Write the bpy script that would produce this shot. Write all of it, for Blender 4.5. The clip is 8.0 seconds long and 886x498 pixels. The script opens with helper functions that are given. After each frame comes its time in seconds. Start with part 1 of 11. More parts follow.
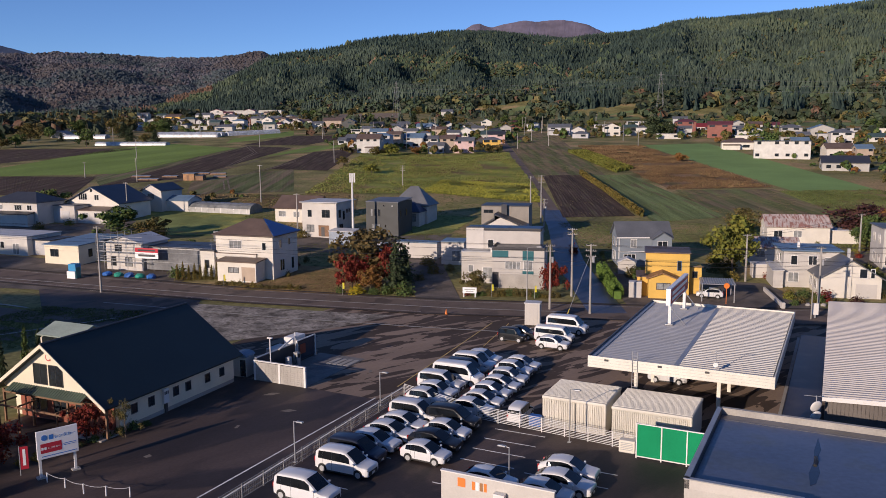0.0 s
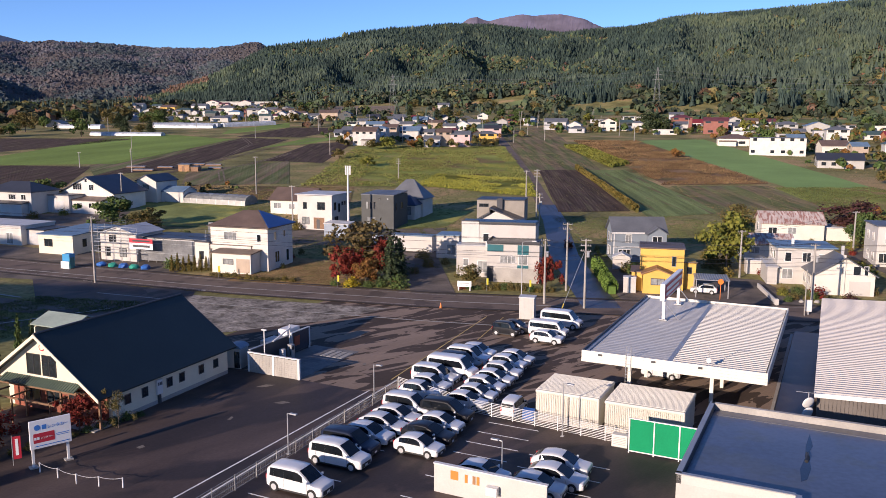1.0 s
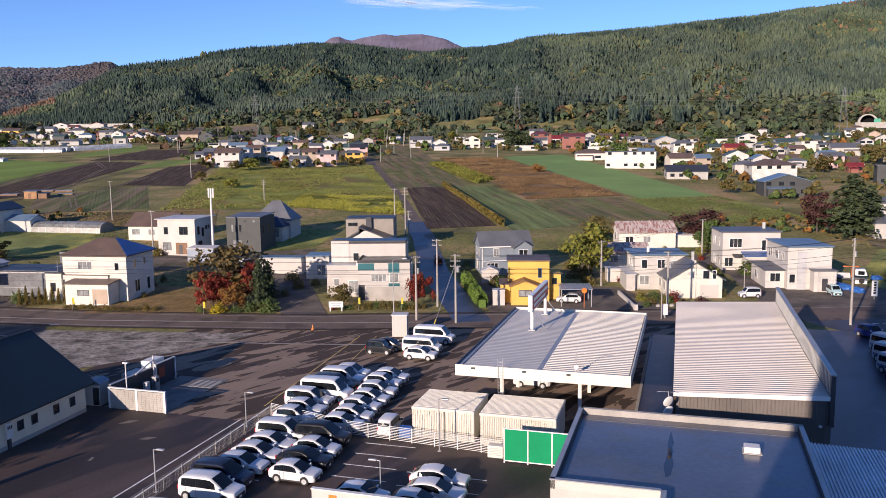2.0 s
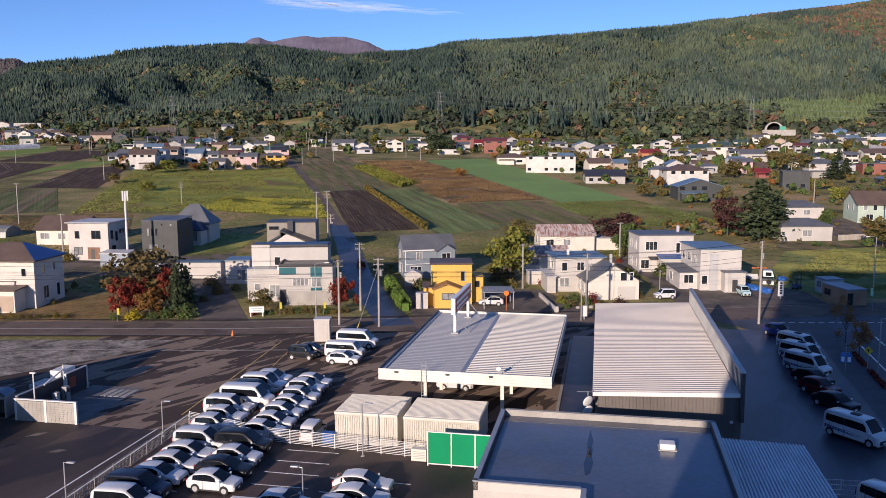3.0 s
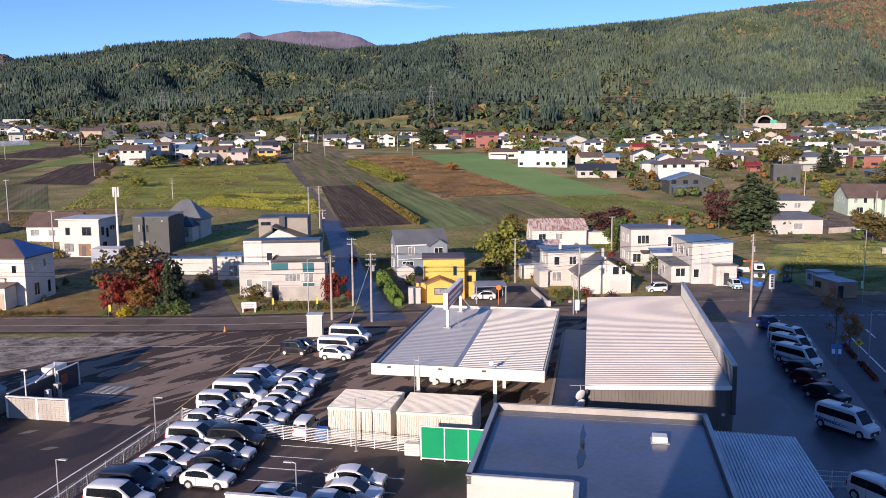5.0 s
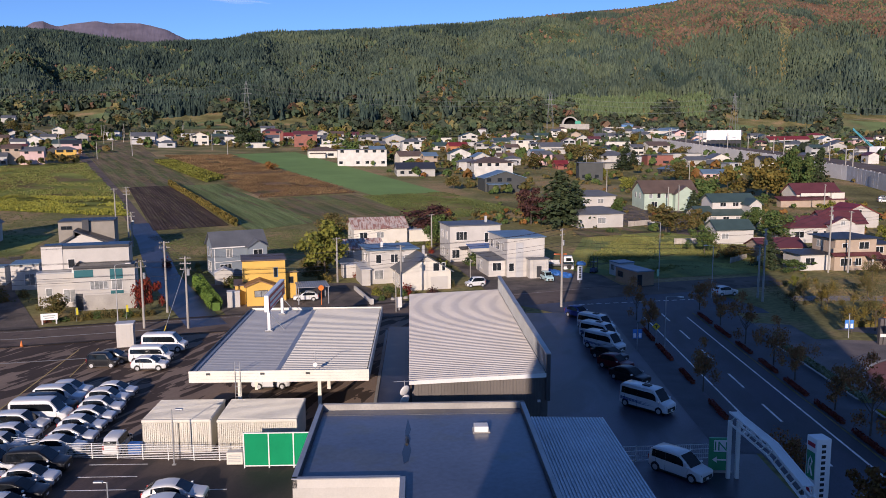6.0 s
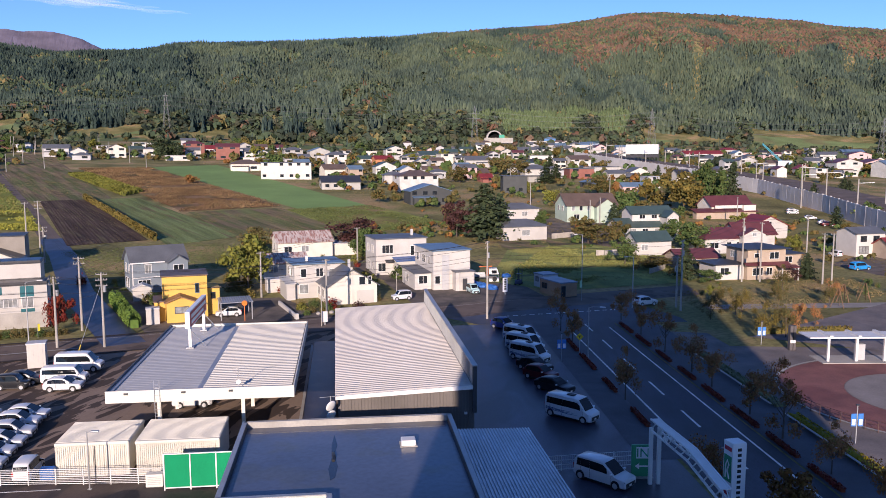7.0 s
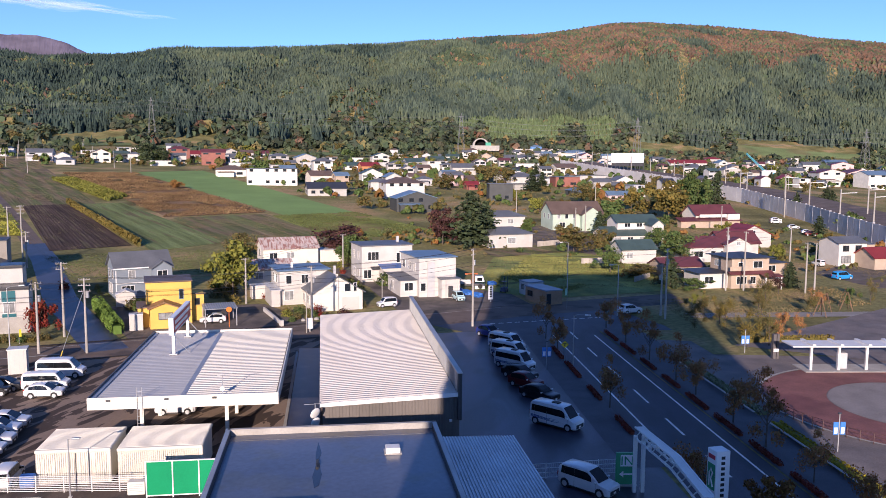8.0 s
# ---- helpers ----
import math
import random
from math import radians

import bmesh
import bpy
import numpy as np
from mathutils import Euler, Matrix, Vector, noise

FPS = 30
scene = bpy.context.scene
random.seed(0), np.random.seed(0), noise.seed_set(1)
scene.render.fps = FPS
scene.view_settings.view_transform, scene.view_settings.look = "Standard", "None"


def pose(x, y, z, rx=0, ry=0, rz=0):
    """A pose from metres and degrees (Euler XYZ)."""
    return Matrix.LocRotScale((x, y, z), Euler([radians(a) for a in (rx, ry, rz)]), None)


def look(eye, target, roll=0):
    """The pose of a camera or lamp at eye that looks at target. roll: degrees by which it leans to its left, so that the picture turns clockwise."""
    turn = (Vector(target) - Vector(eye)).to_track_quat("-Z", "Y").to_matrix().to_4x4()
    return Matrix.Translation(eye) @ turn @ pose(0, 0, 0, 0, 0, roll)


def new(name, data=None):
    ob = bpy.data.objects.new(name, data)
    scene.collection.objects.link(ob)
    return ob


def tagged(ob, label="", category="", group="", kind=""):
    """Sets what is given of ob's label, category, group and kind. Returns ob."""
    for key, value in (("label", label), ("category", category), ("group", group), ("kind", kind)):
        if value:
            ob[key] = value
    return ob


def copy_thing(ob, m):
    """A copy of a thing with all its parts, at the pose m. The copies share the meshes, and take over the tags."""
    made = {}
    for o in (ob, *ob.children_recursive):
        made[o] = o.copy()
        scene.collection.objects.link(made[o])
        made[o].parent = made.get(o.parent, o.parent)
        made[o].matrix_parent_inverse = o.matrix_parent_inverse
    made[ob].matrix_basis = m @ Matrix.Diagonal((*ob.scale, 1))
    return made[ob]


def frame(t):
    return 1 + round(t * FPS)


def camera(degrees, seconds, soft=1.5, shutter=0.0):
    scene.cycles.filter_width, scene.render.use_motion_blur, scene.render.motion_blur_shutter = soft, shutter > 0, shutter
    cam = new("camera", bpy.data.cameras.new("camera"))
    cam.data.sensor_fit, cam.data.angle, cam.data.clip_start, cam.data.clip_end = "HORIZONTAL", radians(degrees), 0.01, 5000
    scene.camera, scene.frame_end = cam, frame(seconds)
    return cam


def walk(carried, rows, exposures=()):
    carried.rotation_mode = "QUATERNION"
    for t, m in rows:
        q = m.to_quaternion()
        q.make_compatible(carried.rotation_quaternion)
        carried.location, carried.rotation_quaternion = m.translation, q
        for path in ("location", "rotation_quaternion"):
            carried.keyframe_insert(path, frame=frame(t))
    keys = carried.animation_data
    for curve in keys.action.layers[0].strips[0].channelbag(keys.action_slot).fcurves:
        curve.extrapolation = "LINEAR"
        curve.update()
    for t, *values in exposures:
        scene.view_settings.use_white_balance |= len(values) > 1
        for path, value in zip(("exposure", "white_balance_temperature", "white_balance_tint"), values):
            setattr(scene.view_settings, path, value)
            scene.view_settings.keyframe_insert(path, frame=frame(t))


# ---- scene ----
cam = camera(57.25, 8.0, soft=0.8)
# seconds; place of the eye; yaw, pitch, roll
ROWS = [
    (0, -0.0, 0.425, 25.938, -0.06, -8.3, 0.39),
    (0.5, 0.001, 0.425, 25.937, -0.12, -8.49, -0.07),
    (1, 0.003, 0.425, 25.935, -0.32, -8.76, -0.19),
    (1.2, 0.006, 0.425, 25.936, -0.83, -8.6, 0.2),
    (1.4, 0.016, 0.425, 25.94, -2.35, -8.07, 1.02),
    (1.5, 0.026, 0.425, 25.941, -3.67, -7.9, 1.32),
    (1.6, 0.036, 0.424, 25.941, -4.98, -7.82, 1.21),
    (1.8, 0.052, 0.423, 25.943, -7.08, -7.66, 0.98),
    (2, 0.071, 0.42, 25.944, -9.65, -7.51, 0.74),
    (2.2, 0.09, 0.417, 25.945, -12.2, -7.36, 0.6),
    (3.3, 0.111, 0.412, 25.945, -15.16, -7.34, 0.29),
    (3.5, 0.111, 0.412, 25.945, -15.13, -7.38, 0.49),
    (4, 0.111, 0.412, 25.945, -15.12, -7.41, 0.73),
    (4.2, 0.111, 0.412, 25.944, -15.14, -7.51, 0.73),
    (4.9, 0.112, 0.411, 25.943, -15.37, -7.65, 0.55),
    (5.3, 0.132, 0.405, 25.942, -18.1, -7.79, 0.41),
    (5.5, 0.153, 0.397, 25.941, -21.19, -7.85, 0.68),
    (5.7, 0.179, 0.387, 25.941, -24.86, -7.84, 0.5),
    (6, 0.201, 0.376, 25.941, -28.2, -7.83, 0.25),
    (6.3, 0.215, 0.368, 25.945, -30.29, -7.38, 0.1),
    (6.5, 0.223, 0.364, 25.947, -31.49, -7.07, -0.0),
    (7, 0.235, 0.356, 25.948, -33.42, -6.92, 0.05),
    (7.5, 0.239, 0.354, 25.95, -33.96, -6.67, -0.21),
    (8, 0.242, 0.353, 25.952, -34.37, -6.41, -0.39),
]
walk(cam, [(t, pose(x, y, z, 90 + pitch, roll, yaw)) for t, x, y, z, yaw, pitch, roll in ROWS],
     exposures=[(t, e + (0.07 if t < 0.3 else 0.06 if t < 0.8 else 0.16 if t < 2.5 else 0.13 if t < 7 else 0.18), 6440 if t < 2.5 else 6340 if t < 6 else 6220, m + (0 if 0.8 < t < 2.5 or 3.6 < t < 5.4 else 1 if t > 6.2 else -1)) for t, e, m in ((0.0, -0.22, 23), (0.5, -0.02, 23), (1.0, 0.22, 23), (1.3, 0.32, 23), (1.5, 0.42, 23), (2.0, 0.2, 23), (2.2, 0.14, 23), (3.3, 0.0, 23), (3.5, 0.02, 23), (3.8, 0.36, 23), (4.2, 0.38, 23), (5.3, 0.33, 23), (5.5, -0.07, 23), (6.0, -0.11, 23), (6.5, 0.08, 24), (7.0, 0.18, 24), (8.0, 0.35, 25))])

# ---- daylight: low morning sun from behind on the left, clear sky ----
SUN_AZ, SUN_EL = 221.0, 14.5          # where the sun stands, clockwise from +y, and its height
world = bpy.data.worlds.new("sky")
scene.world = world
world.use_nodes = True
wn, wl = world.node_tree.nodes, world.node_tree.links
sky = wn.new("ShaderNodeTexSky")
sky.sky_type = "NISHITA"
sky.sun_disc = False
sky.sun_elevation, sky.sun_rotation = radians(SUN_EL), radians(SUN_AZ)
sky.air_density, sky.dust_density, sky.ozone_density = 0.9, 0.02, 5.2
sky.altitude = 2500
wl.new(sky.outputs[0], wn["Background"].inputs[0])
wn["Background"].inputs[1].default_value = 0.138
sun = new("sun", bpy.data.lights.new("sun", "SUN"))
sun.data.energy, sun.data.angle, sun.data.color = 5.0, radians(0.55), (1.0, 0.852, 0.65)
SUN_WAY = Vector((-math.sin(radians(SUN_AZ)) * math.cos(radians(SUN_EL)),
                  -math.cos(radians(SUN_AZ)) * math.cos(radians(SUN_EL)), -math.sin(radians(SUN_EL))))
sun.matrix_world = look((0, 0, 200), Vector((0, 0, 200)) + SUN_WAY)

# ---- materials ----
MATS = {}


def surface(name, color, rough=0.7, vary=0.18, fine=6.0, coarse=0.35, bump=0.15, metal=0.0, island=0.0,
            stain=None, stain_scale=0.15, stain_at=0.55, per_object=0.0, spec=0.5, stretch=(1, 1, 1), turn=0.0, coat=0.0, edge=0.07, warp=0.0):
    """A material with grain at two sizes (cycles per metre), fine relief, and if asked stains of another colour."""
    if name in MATS:
        return MATS[name]
    m = bpy.data.materials.new(name)
    m.use_nodes = True
    n, l = m.node_tree.nodes, m.node_tree.links
    b = n["Principled BSDF"]
    b.inputs["Roughness"].default_value, b.inputs["Metallic"].default_value = rough, metal
    b.inputs["Specular IOR Level"].default_value = spec
    b.inputs["Coat Weight"].default_value = coat
    geo = n.new("ShaderNodeNewGeometry")
    mp = n.new("ShaderNodeMapping")
    mp.vector_type = "TEXTURE"
    mp.inputs["Scale"].default_value = [1 / q for q in stretch]
    mp.inputs["Rotation"].default_value = (0, 0, radians(turn))
    l.new(geo.outputs["Position"], mp.inputs[0])

    def grain(scale, detail=4, bend=0.0):
        g = n.new("ShaderNodeTexNoise")
        g.inputs["Distortion"].default_value = bend
        g.inputs["Scale"].default_value, g.inputs["Detail"].default_value = scale, detail
        l.new(mp.outputs[0], g.inputs["Vector"])
        return g.outputs["Fac"]

    def times(col, fac, lo, hi):
        r = n.new("ShaderNodeMapRange")
        r.inputs["From Min"].default_value, r.inputs["From Max"].default_value = 0.3, 0.7
        r.inputs["To Min"].default_value, r.inputs["To Max"].default_value = lo, hi
        l.new(fac, r.inputs["Value"])
        mul = n.new("ShaderNodeMix")
        mul.data_type, mul.blend_type = "RGBA", "MULTIPLY"
        mul.inputs["Factor"].default_value = 1.0
        l.new(col, mul.inputs["A"])
        l.new(r.outputs[0], mul.inputs["B"])
        return mul.outputs["Result"]

    base = n.new("ShaderNodeRGB")
    base.outputs[0].default_value = (*color, 1)
    col = base.outputs[0]
    f1, f2 = grain(fine), grain(coarse)
    if stain:
        r = n.new("ShaderNodeMapRange")
        r.interpolation_type = "SMOOTHSTEP"
        r.inputs["From Min"].default_value, r.inputs["From Max"].default_value = stain_at - edge, stain_at + edge
        l.new(grain(stain_scale, 6 if not warp else 10, warp), r.inputs["Value"])
        mix = n.new("ShaderNodeMix")
        mix.data_type = "RGBA"
        l.new(r.outputs[0], mix.inputs["Factor"])
        l.new(col, mix.inputs["A"])
        mix.inputs["B"].default_value = (*stain, 1)
        col = mix.outputs["Result"]
    col = times(col, f1, 1 - vary * 0.6, 1 + vary * 0.6)
    col = times(col, f2, 1 - vary, 1 + vary)
    if island:
        r = n.new("ShaderNodeMapRange")
        r.inputs["To Min"].default_value, r.inputs["To Max"].default_value = 1 - island, 1 + island
        l.new(geo.outputs["Random Per Island"], r.inputs["Value"])
        mul = n.new("ShaderNodeMix")
        mul.data_type, mul.blend_type = "RGBA", "MULTIPLY"
        mul.inputs["Factor"].default_value = 1.0
        l.new(col, mul.inputs["A"])
        l.new(r.outputs[0], mul.inputs["B"])
        col = mul.outputs["Result"]
    if per_object:
        info = n.new("ShaderNodeObjectInfo")
        r = n.new("ShaderNodeMapRange")
        r.inputs["To Min"].default_value, r.inputs["To Max"].default_value = 1 - per_object, 1 + per_object
        l.new(info.outputs["Random"], r.inputs["Value"])
        mul = n.new("ShaderNodeMix")
        mul.data_type, mul.blend_type = "RGBA", "MULTIPLY"
        mul.inputs["Factor"].default_value = 1.0
        l.new(col, mul.inputs["A"])
        l.new(r.outputs[0], mul.inputs["B"])
        col = mul.outputs["Result"]
    l.new(col, b.inputs["Base Color"])
    if bump:
        bp = n.new("ShaderNodeBump")
        bp.inputs["Strength"].default_value, bp.inputs["Distance"].default_value = bump, 0.03
        l.new(f1, bp.inputs["Height"])
        l.new(bp.outputs[0], b.inputs["Normal"])
    MATS[name] = m
    return m


def foliage(name, c1, c2, c3, rough=0.75, vary=0.25, coarse=0.08):
    """Leaves or needles: each clump takes a colour between three."""
    if name in MATS:
        return MATS[name]
    m = surface(name, c1, rough, vary, 1.5, coarse, 0.3, spec=0.12)
    n, l = m.node_tree.nodes, m.node_tree.links
    geo = n["Geometry"]
    ramp = n.new("ShaderNodeValToRGB")
    e = ramp.color_ramp.elements
    e[0].color, e[1].color = (*c1, 1), (*c3, 1)
    mid = e.new(0.55)
    mid.color = (*c2, 1)
    l.new(geo.outputs["Random Per Island"], ramp.inputs[0])
    rgb = [q for q in n if q.bl_idname == "ShaderNodeRGB"][0]
    for link in list(rgb.outputs[0].links):
        l.new(ramp.outputs[0], link.to_socket)
    return m


def glass_dark(name="window_glass", tint=(0.02, 0.025, 0.03), rough=0.06, spec=0.8):
    if name in MATS:
        return MATS[name]
    m = surface(name, tint, rough, 0.3, 3, 0.7, 0.0, spec=spec)
    return m


def paint(name, color, rough=0.6, vary=0.06, **kw):
    return surface(name, color, rough, vary, kw.pop("fine", 9.0), kw.pop("coarse", 0.5), kw.pop("bump", 0.06), **kw)


asphalt = surface("asphalt", (0.27, 0.2, 0.152), 0.85, 0.16, 9, 0.3, 0.3, stain=(0.072, 0.053, 0.043), stain_scale=0.5,
                  stain_at=0.5, stretch=(1, 0.22, 1), turn=-52, edge=0.012, spec=0.2, warp=1.1)
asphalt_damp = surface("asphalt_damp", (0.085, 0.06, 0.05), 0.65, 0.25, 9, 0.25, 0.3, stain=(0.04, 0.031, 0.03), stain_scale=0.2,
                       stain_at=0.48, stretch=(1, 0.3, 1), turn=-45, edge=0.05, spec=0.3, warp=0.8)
# blue of shade and reflected sky is put into this wet asphalt
asphalt_wet_shade = surface("asphalt_wet_shade", (0.05, 0.052, 0.082), 0.46, 0.3, 9, 0.25, 0.2, stain=(0.025, 0.027, 0.043), stain_scale=0.22, stain_at=0.5, stretch=(1, 0.35, 1), turn=-40, edge=0.08, warp=0.8, spec=0.6)
asphalt_road = surface("asphalt_road", (0.16, 0.122, 0.1), 0.85, 0.16, 8, 0.3, 0.2, stain=(0.1, 0.078, 0.066), stain_scale=0.25, stain_at=0.58, spec=0.2, edge=0.04)
gravel = surface("gravel", (0.27, 0.24, 0.205), 0.9, 0.6, 2.6, 0.35, 1.0, spec=0.15, stain=(0.15, 0.13, 0.105), stain_scale=0.9, stain_at=0.58, edge=0.06)
concrete = surface("concrete", (0.36, 0.34, 0.31), 0.85, 0.15, 7, 0.5, 0.2)
line_white = paint("line_white", (0.78, 0.77, 0.74), 0.7, 0.25, fine=4)
roof_line = paint("water_mark", (0.2, 0.2, 0.2), 0.5, 0.3)
line_yellow = paint("line_yellow", (0.5, 0.36, 0.12), 0.7, 0.35, fine=4)
white_wall = paint("white_wall", (0.525, 0.5, 0.462), 0.7, 0.07, per_object=0.1)
cream_wall = paint("cream_wall", (0.74, 0.66, 0.5), 0.7, 0.06)
grey_wall = paint("grey_wall", (0.2, 0.235, 0.27), 0.7, 0.08)
dark_wall = paint("dark_wall", (0.055, 0.06, 0.06), 0.65, 0.12)
yellow_wall = paint("yellow_wall", (0.66, 0.41, 0.085), 0.7, 0.07)
trim_white = paint("trim_white", (0.7, 0.69, 0.67), 0.5, 0.04)
metal_dark = paint("metal_dark", (0.05, 0.05, 0.055), 0.45, 0.1)
metal_grey = paint("metal_grey", (0.38, 0.39, 0.4), 0.45, 0.1, metal=0.4)
wood_brown = surface("wood_brown", (0.2, 0.11, 0.06), 0.7, 0.25, 5, 0.8, 0.2)
glass = glass_dark()
grass = surface("grass", (0.222, 0.204, 0.082), 0.9, 0.5, 1.2, 0.05, 0.5, spec=0.1, stain=(0.265, 0.19, 0.095), stain_scale=0.05, stain_at=0.56)

# ---- building helpers ----
def mesh_of(bm, name):
    me = bpy.data.meshes.new(name)
    bm.to_mesh(me)
    bm.free()
    return me


def thing(name, x=0.0, y=0.0, z=0.0, yaw=0.0, label="", category="", group="", kind=""):
    """An empty at a thing's base, to carry its parts."""
    ob = new(name)
    ob.empty_display_size = 0.3
    ob.matrix_basis = pose(x, y, z, 0, 0, yaw)
    return tagged(ob, label, category, group, kind)


def part(name, bm, material, parent=None, label="", smooth=False, at=None):
    me = bm if isinstance(bm, bpy.types.Mesh) else mesh_of(bm, name)
    if material and not me.materials:
        me.materials.append(material)
    if smooth:
        me.polygons.foreach_set("use_smooth", [True] * len(me.polygons))
    ob = new(name, me)
    if parent:
        ob.parent = parent
    if at is not None:
        ob.matrix_basis = at
    return tagged(ob, label)


def boxes(*specs, bevel=0.0, bm=None):
    """One bmesh of boxes: each (x0, y0, z0, x1, y1, z1)."""
    bm = bm or bmesh.new()
    for x0, y0, z0, x1, y1, z1 in specs:
        v = [bm.verts.new(p) for p in ((x0, y0, z0), (x1, y0, z0), (x1, y1, z0), (x0, y1, z0),
                                       (x0, y0, z1), (x1, y0, z1), (x1, y1, z1), (x0, y1, z1))]
        for f in ((3, 2, 1, 0), (4, 5, 6, 7), (0, 1, 5, 4), (1, 2, 6, 5), (2, 3, 7, 6), (3, 0, 4, 7)):
            bm.faces.new([v[i] for i in f])
    if bevel:
        bmesh.ops.bevel(bm, geom=bm.edges[:], offset=bevel, segments=2, affect="EDGES", profile=0.5)
    return bm


def tube(points, radius, sides=6, bm=None, taper=None):
    """A bar of round section along points; taper gives the radius at the far end."""
    bm = bm or bmesh.new()
    pts = [Vector(p) for p in points]
    rings = []
    for i, p in enumerate(pts):
        d = (pts[min(i + 1, len(pts) - 1)] - pts[max(i - 1, 0)]).normalized()
        a = d.orthogonal().normalized()
        b = d.cross(a)
        r = radius if taper is None else radius + (taper - radius) * i / (len(pts) - 1)
        rings.append([bm.verts.new(p + r * (math.cos(6.2832 * k / sides) * a + math.sin(6.2832 * k / sides) * b)) for k in range(sides)])
    for r0, r1 in zip(rings, rings[1:]):
        for k in range(sides):
            bm.faces.new((r0[k], r0[(k + 1) % sides], r1[(k + 1) % sides], r1[k]))
    bm.faces.new(rings[0][::-1])
    bm.faces.new(rings[-1])
    return bm


def prism(outline, z0, z1, bm=None):
    """An upright prism over a plan outline (counter-clockwise)."""
    bm = bm or bmesh.new()
    lo = [bm.verts.new((x, y, z0)) for x, y in outline]
    hi = [bm.verts.new((x, y, z1)) for x, y in outline]
    n = len(lo)
    bm.faces.new(lo[::-1])
    bm.faces.new(hi)
    for i in range(n):
        bm.faces.new((lo[i], lo[(i + 1) % n], hi[(i + 1) % n], hi[i]))
    return bm


def slab(corners, thick, bm=None):
    """A plate over four or more corners (counter-clockwise seen from its outer side), thick inward."""
    bm = bm or bmesh.new()
    c = [Vector(p) for p in corners]
    nrm = (c[1] - c[0]).cross(c[2] - c[1]).normalized()
    hi = [bm.verts.new(p) for p in c]
    lo = [bm.verts.new(p - nrm * thick) for p in c]
    n = len(c)
    bm.faces.new(hi)
    bm.faces.new(lo[::-1])
    for i in range(n):
        bm.faces.new((lo[i], lo[(i + 1) % n], hi[(i + 1) % n], hi[i]))
    return bm


def from_arrays(name, verts, faces, material):
    me = bpy.data.meshes.new(name)
    me.from_pydata(verts.tolist() if hasattr(verts, "tolist") else verts, [], faces.tolist() if hasattr(faces, "tolist") else faces)
    me.materials.append(material)
    return me


# ---- lie of the land: level town, plain that climbs gently to the wooded hills ----
RISE, KNEE = 0.055, 132.0
AX, AY = math.sin(radians(5)), math.cos(radians(5))


def plain(x, y):
    u = (x * AX + y * AY - KNEE) / 13
    return RISE * 13 * (u if u > 30 else math.log1p(math.exp(u)))


RIDGE_AZ = [-60, -30, -20, -17, -15, -11.6, -8.6, -5.5, -2.4, 0.7, 3.8, 8.4, 10.7, 13.3, 16.2, 20, 24, 27.5, 31, 36.5, 41, 45.7, 48.3, 52.6, 56.7, 58.7, 62.4, 75, 100]
RIDGE_EL = [1.4, 1.4, 1.6, 2.3, 3.0, 4.85, 5.3, 5.8, 6.25, 6.55, 6.4, 5.95, 6.05, 6.3, 6.8, 7.0, 7.1, 7.4, 7.55, 8.08, 8.28, 8.88, 8.88, 8.48, 7.93, 7.48, 6.98, 5.68, 4.18]
FOOT_AZ = [-60, -18, -8, 0, 8, 16, 28, 38, 48, 60, 100]
FOOT_R = [1500, 1300, 1050, 1000, 880, 800, 790, 900, 1050, 1150, 1300]
CREST_R = [2400, 1900, 2000, 2150, 2250, 2300, 2350, 2500, 2700, 2800, 2800]
EYE = 26.0


def land(x, y):
    """Height of the ground: the plain, and beyond the foot of the hills the hills."""
    r = math.hypot(x, y)
    if r < 700 or y < -200:
        return plain(x, min(y, 900)) if r < 4000 else plain(x * 4000 / r, 900)
    az = math.degrees(math.atan2(x, y))
    foot, crest = np.interp(az, FOOT_AZ, FOOT_R), np.interp(az, FOOT_AZ, CREST_R)
    base = plain(x * min(1, 1000 / r), y * min(1, 1000 / r))
    if r < foot:
        return plain(x, y) if r < 1000 else base
    top = EYE + crest * math.tan(radians(np.interp(az, RIDGE_AZ, RIDGE_EL)))
    k = (r - foot) / (crest - foot)
    fold = noise.noise(Vector((az * 0.16, r * 0.0011, 3.0))) * 0.17 + noise.noise(Vector((az * 0.42, r * 0.0022, 9.0))) * 0.13 + noise.noise(Vector((az * 1.1, r * 0.005, 4.0))) * 0.035
    if k < 1:
        s = k ** 0.85 * (0.62 + 0.38 * (3 * k * k - 2 * k ** 3) / max(k, 0.01) * k)
        s = min(s + fold * 8.5 * (k * (1 - k)) ** 1.6, 1.0)
        return base + (top - base) * max(s, 0)
    return base + (top - base) * max(1 - (k - 1) * 1.3, -0.3)


def build_ground():
    rs = [0, 8, 16, 24, 32, 40, 48, 56, 64, 72, 80, 88, 94] + [98 + 4 * i for i in range(26)] + [205 + 15 * i for i in range(34)]
    rs += [730 + 40 * i for i in range(58)] + [3150, 3500, 4000, 4400, 4800]
    azs = [-180 + 6 * i for i in range(19)] + [-66 + 1.0 * i for i in range(147)] + [84 + 6 * i for i in range(16)]
    verts = [(r * math.sin(radians(a)), r * math.cos(radians(a))) for r in rs[1:] for a in azs]
    verts = [(0.0, 0.0, plain(0, 0))] + [(x, y, land(x, y)) for x, y in verts]
    n = len(azs)
    faces = [(0, 1 + (j + 1) % n, 1 + j) for j in range(n)]
    for i in range(len(rs) - 2):
        for j in range(n):
            a, b = 1 + i * n + j, 1 + i * n + (j + 1) % n
            faces.append((a, b, b + n, a + n))
    me = from_arrays("ground", verts, faces, grass)
    ob = new("ground", me)
    tagged(ob, "rough grass land rising from town to wooded hills", "ground", kind="structure")


build_ground()


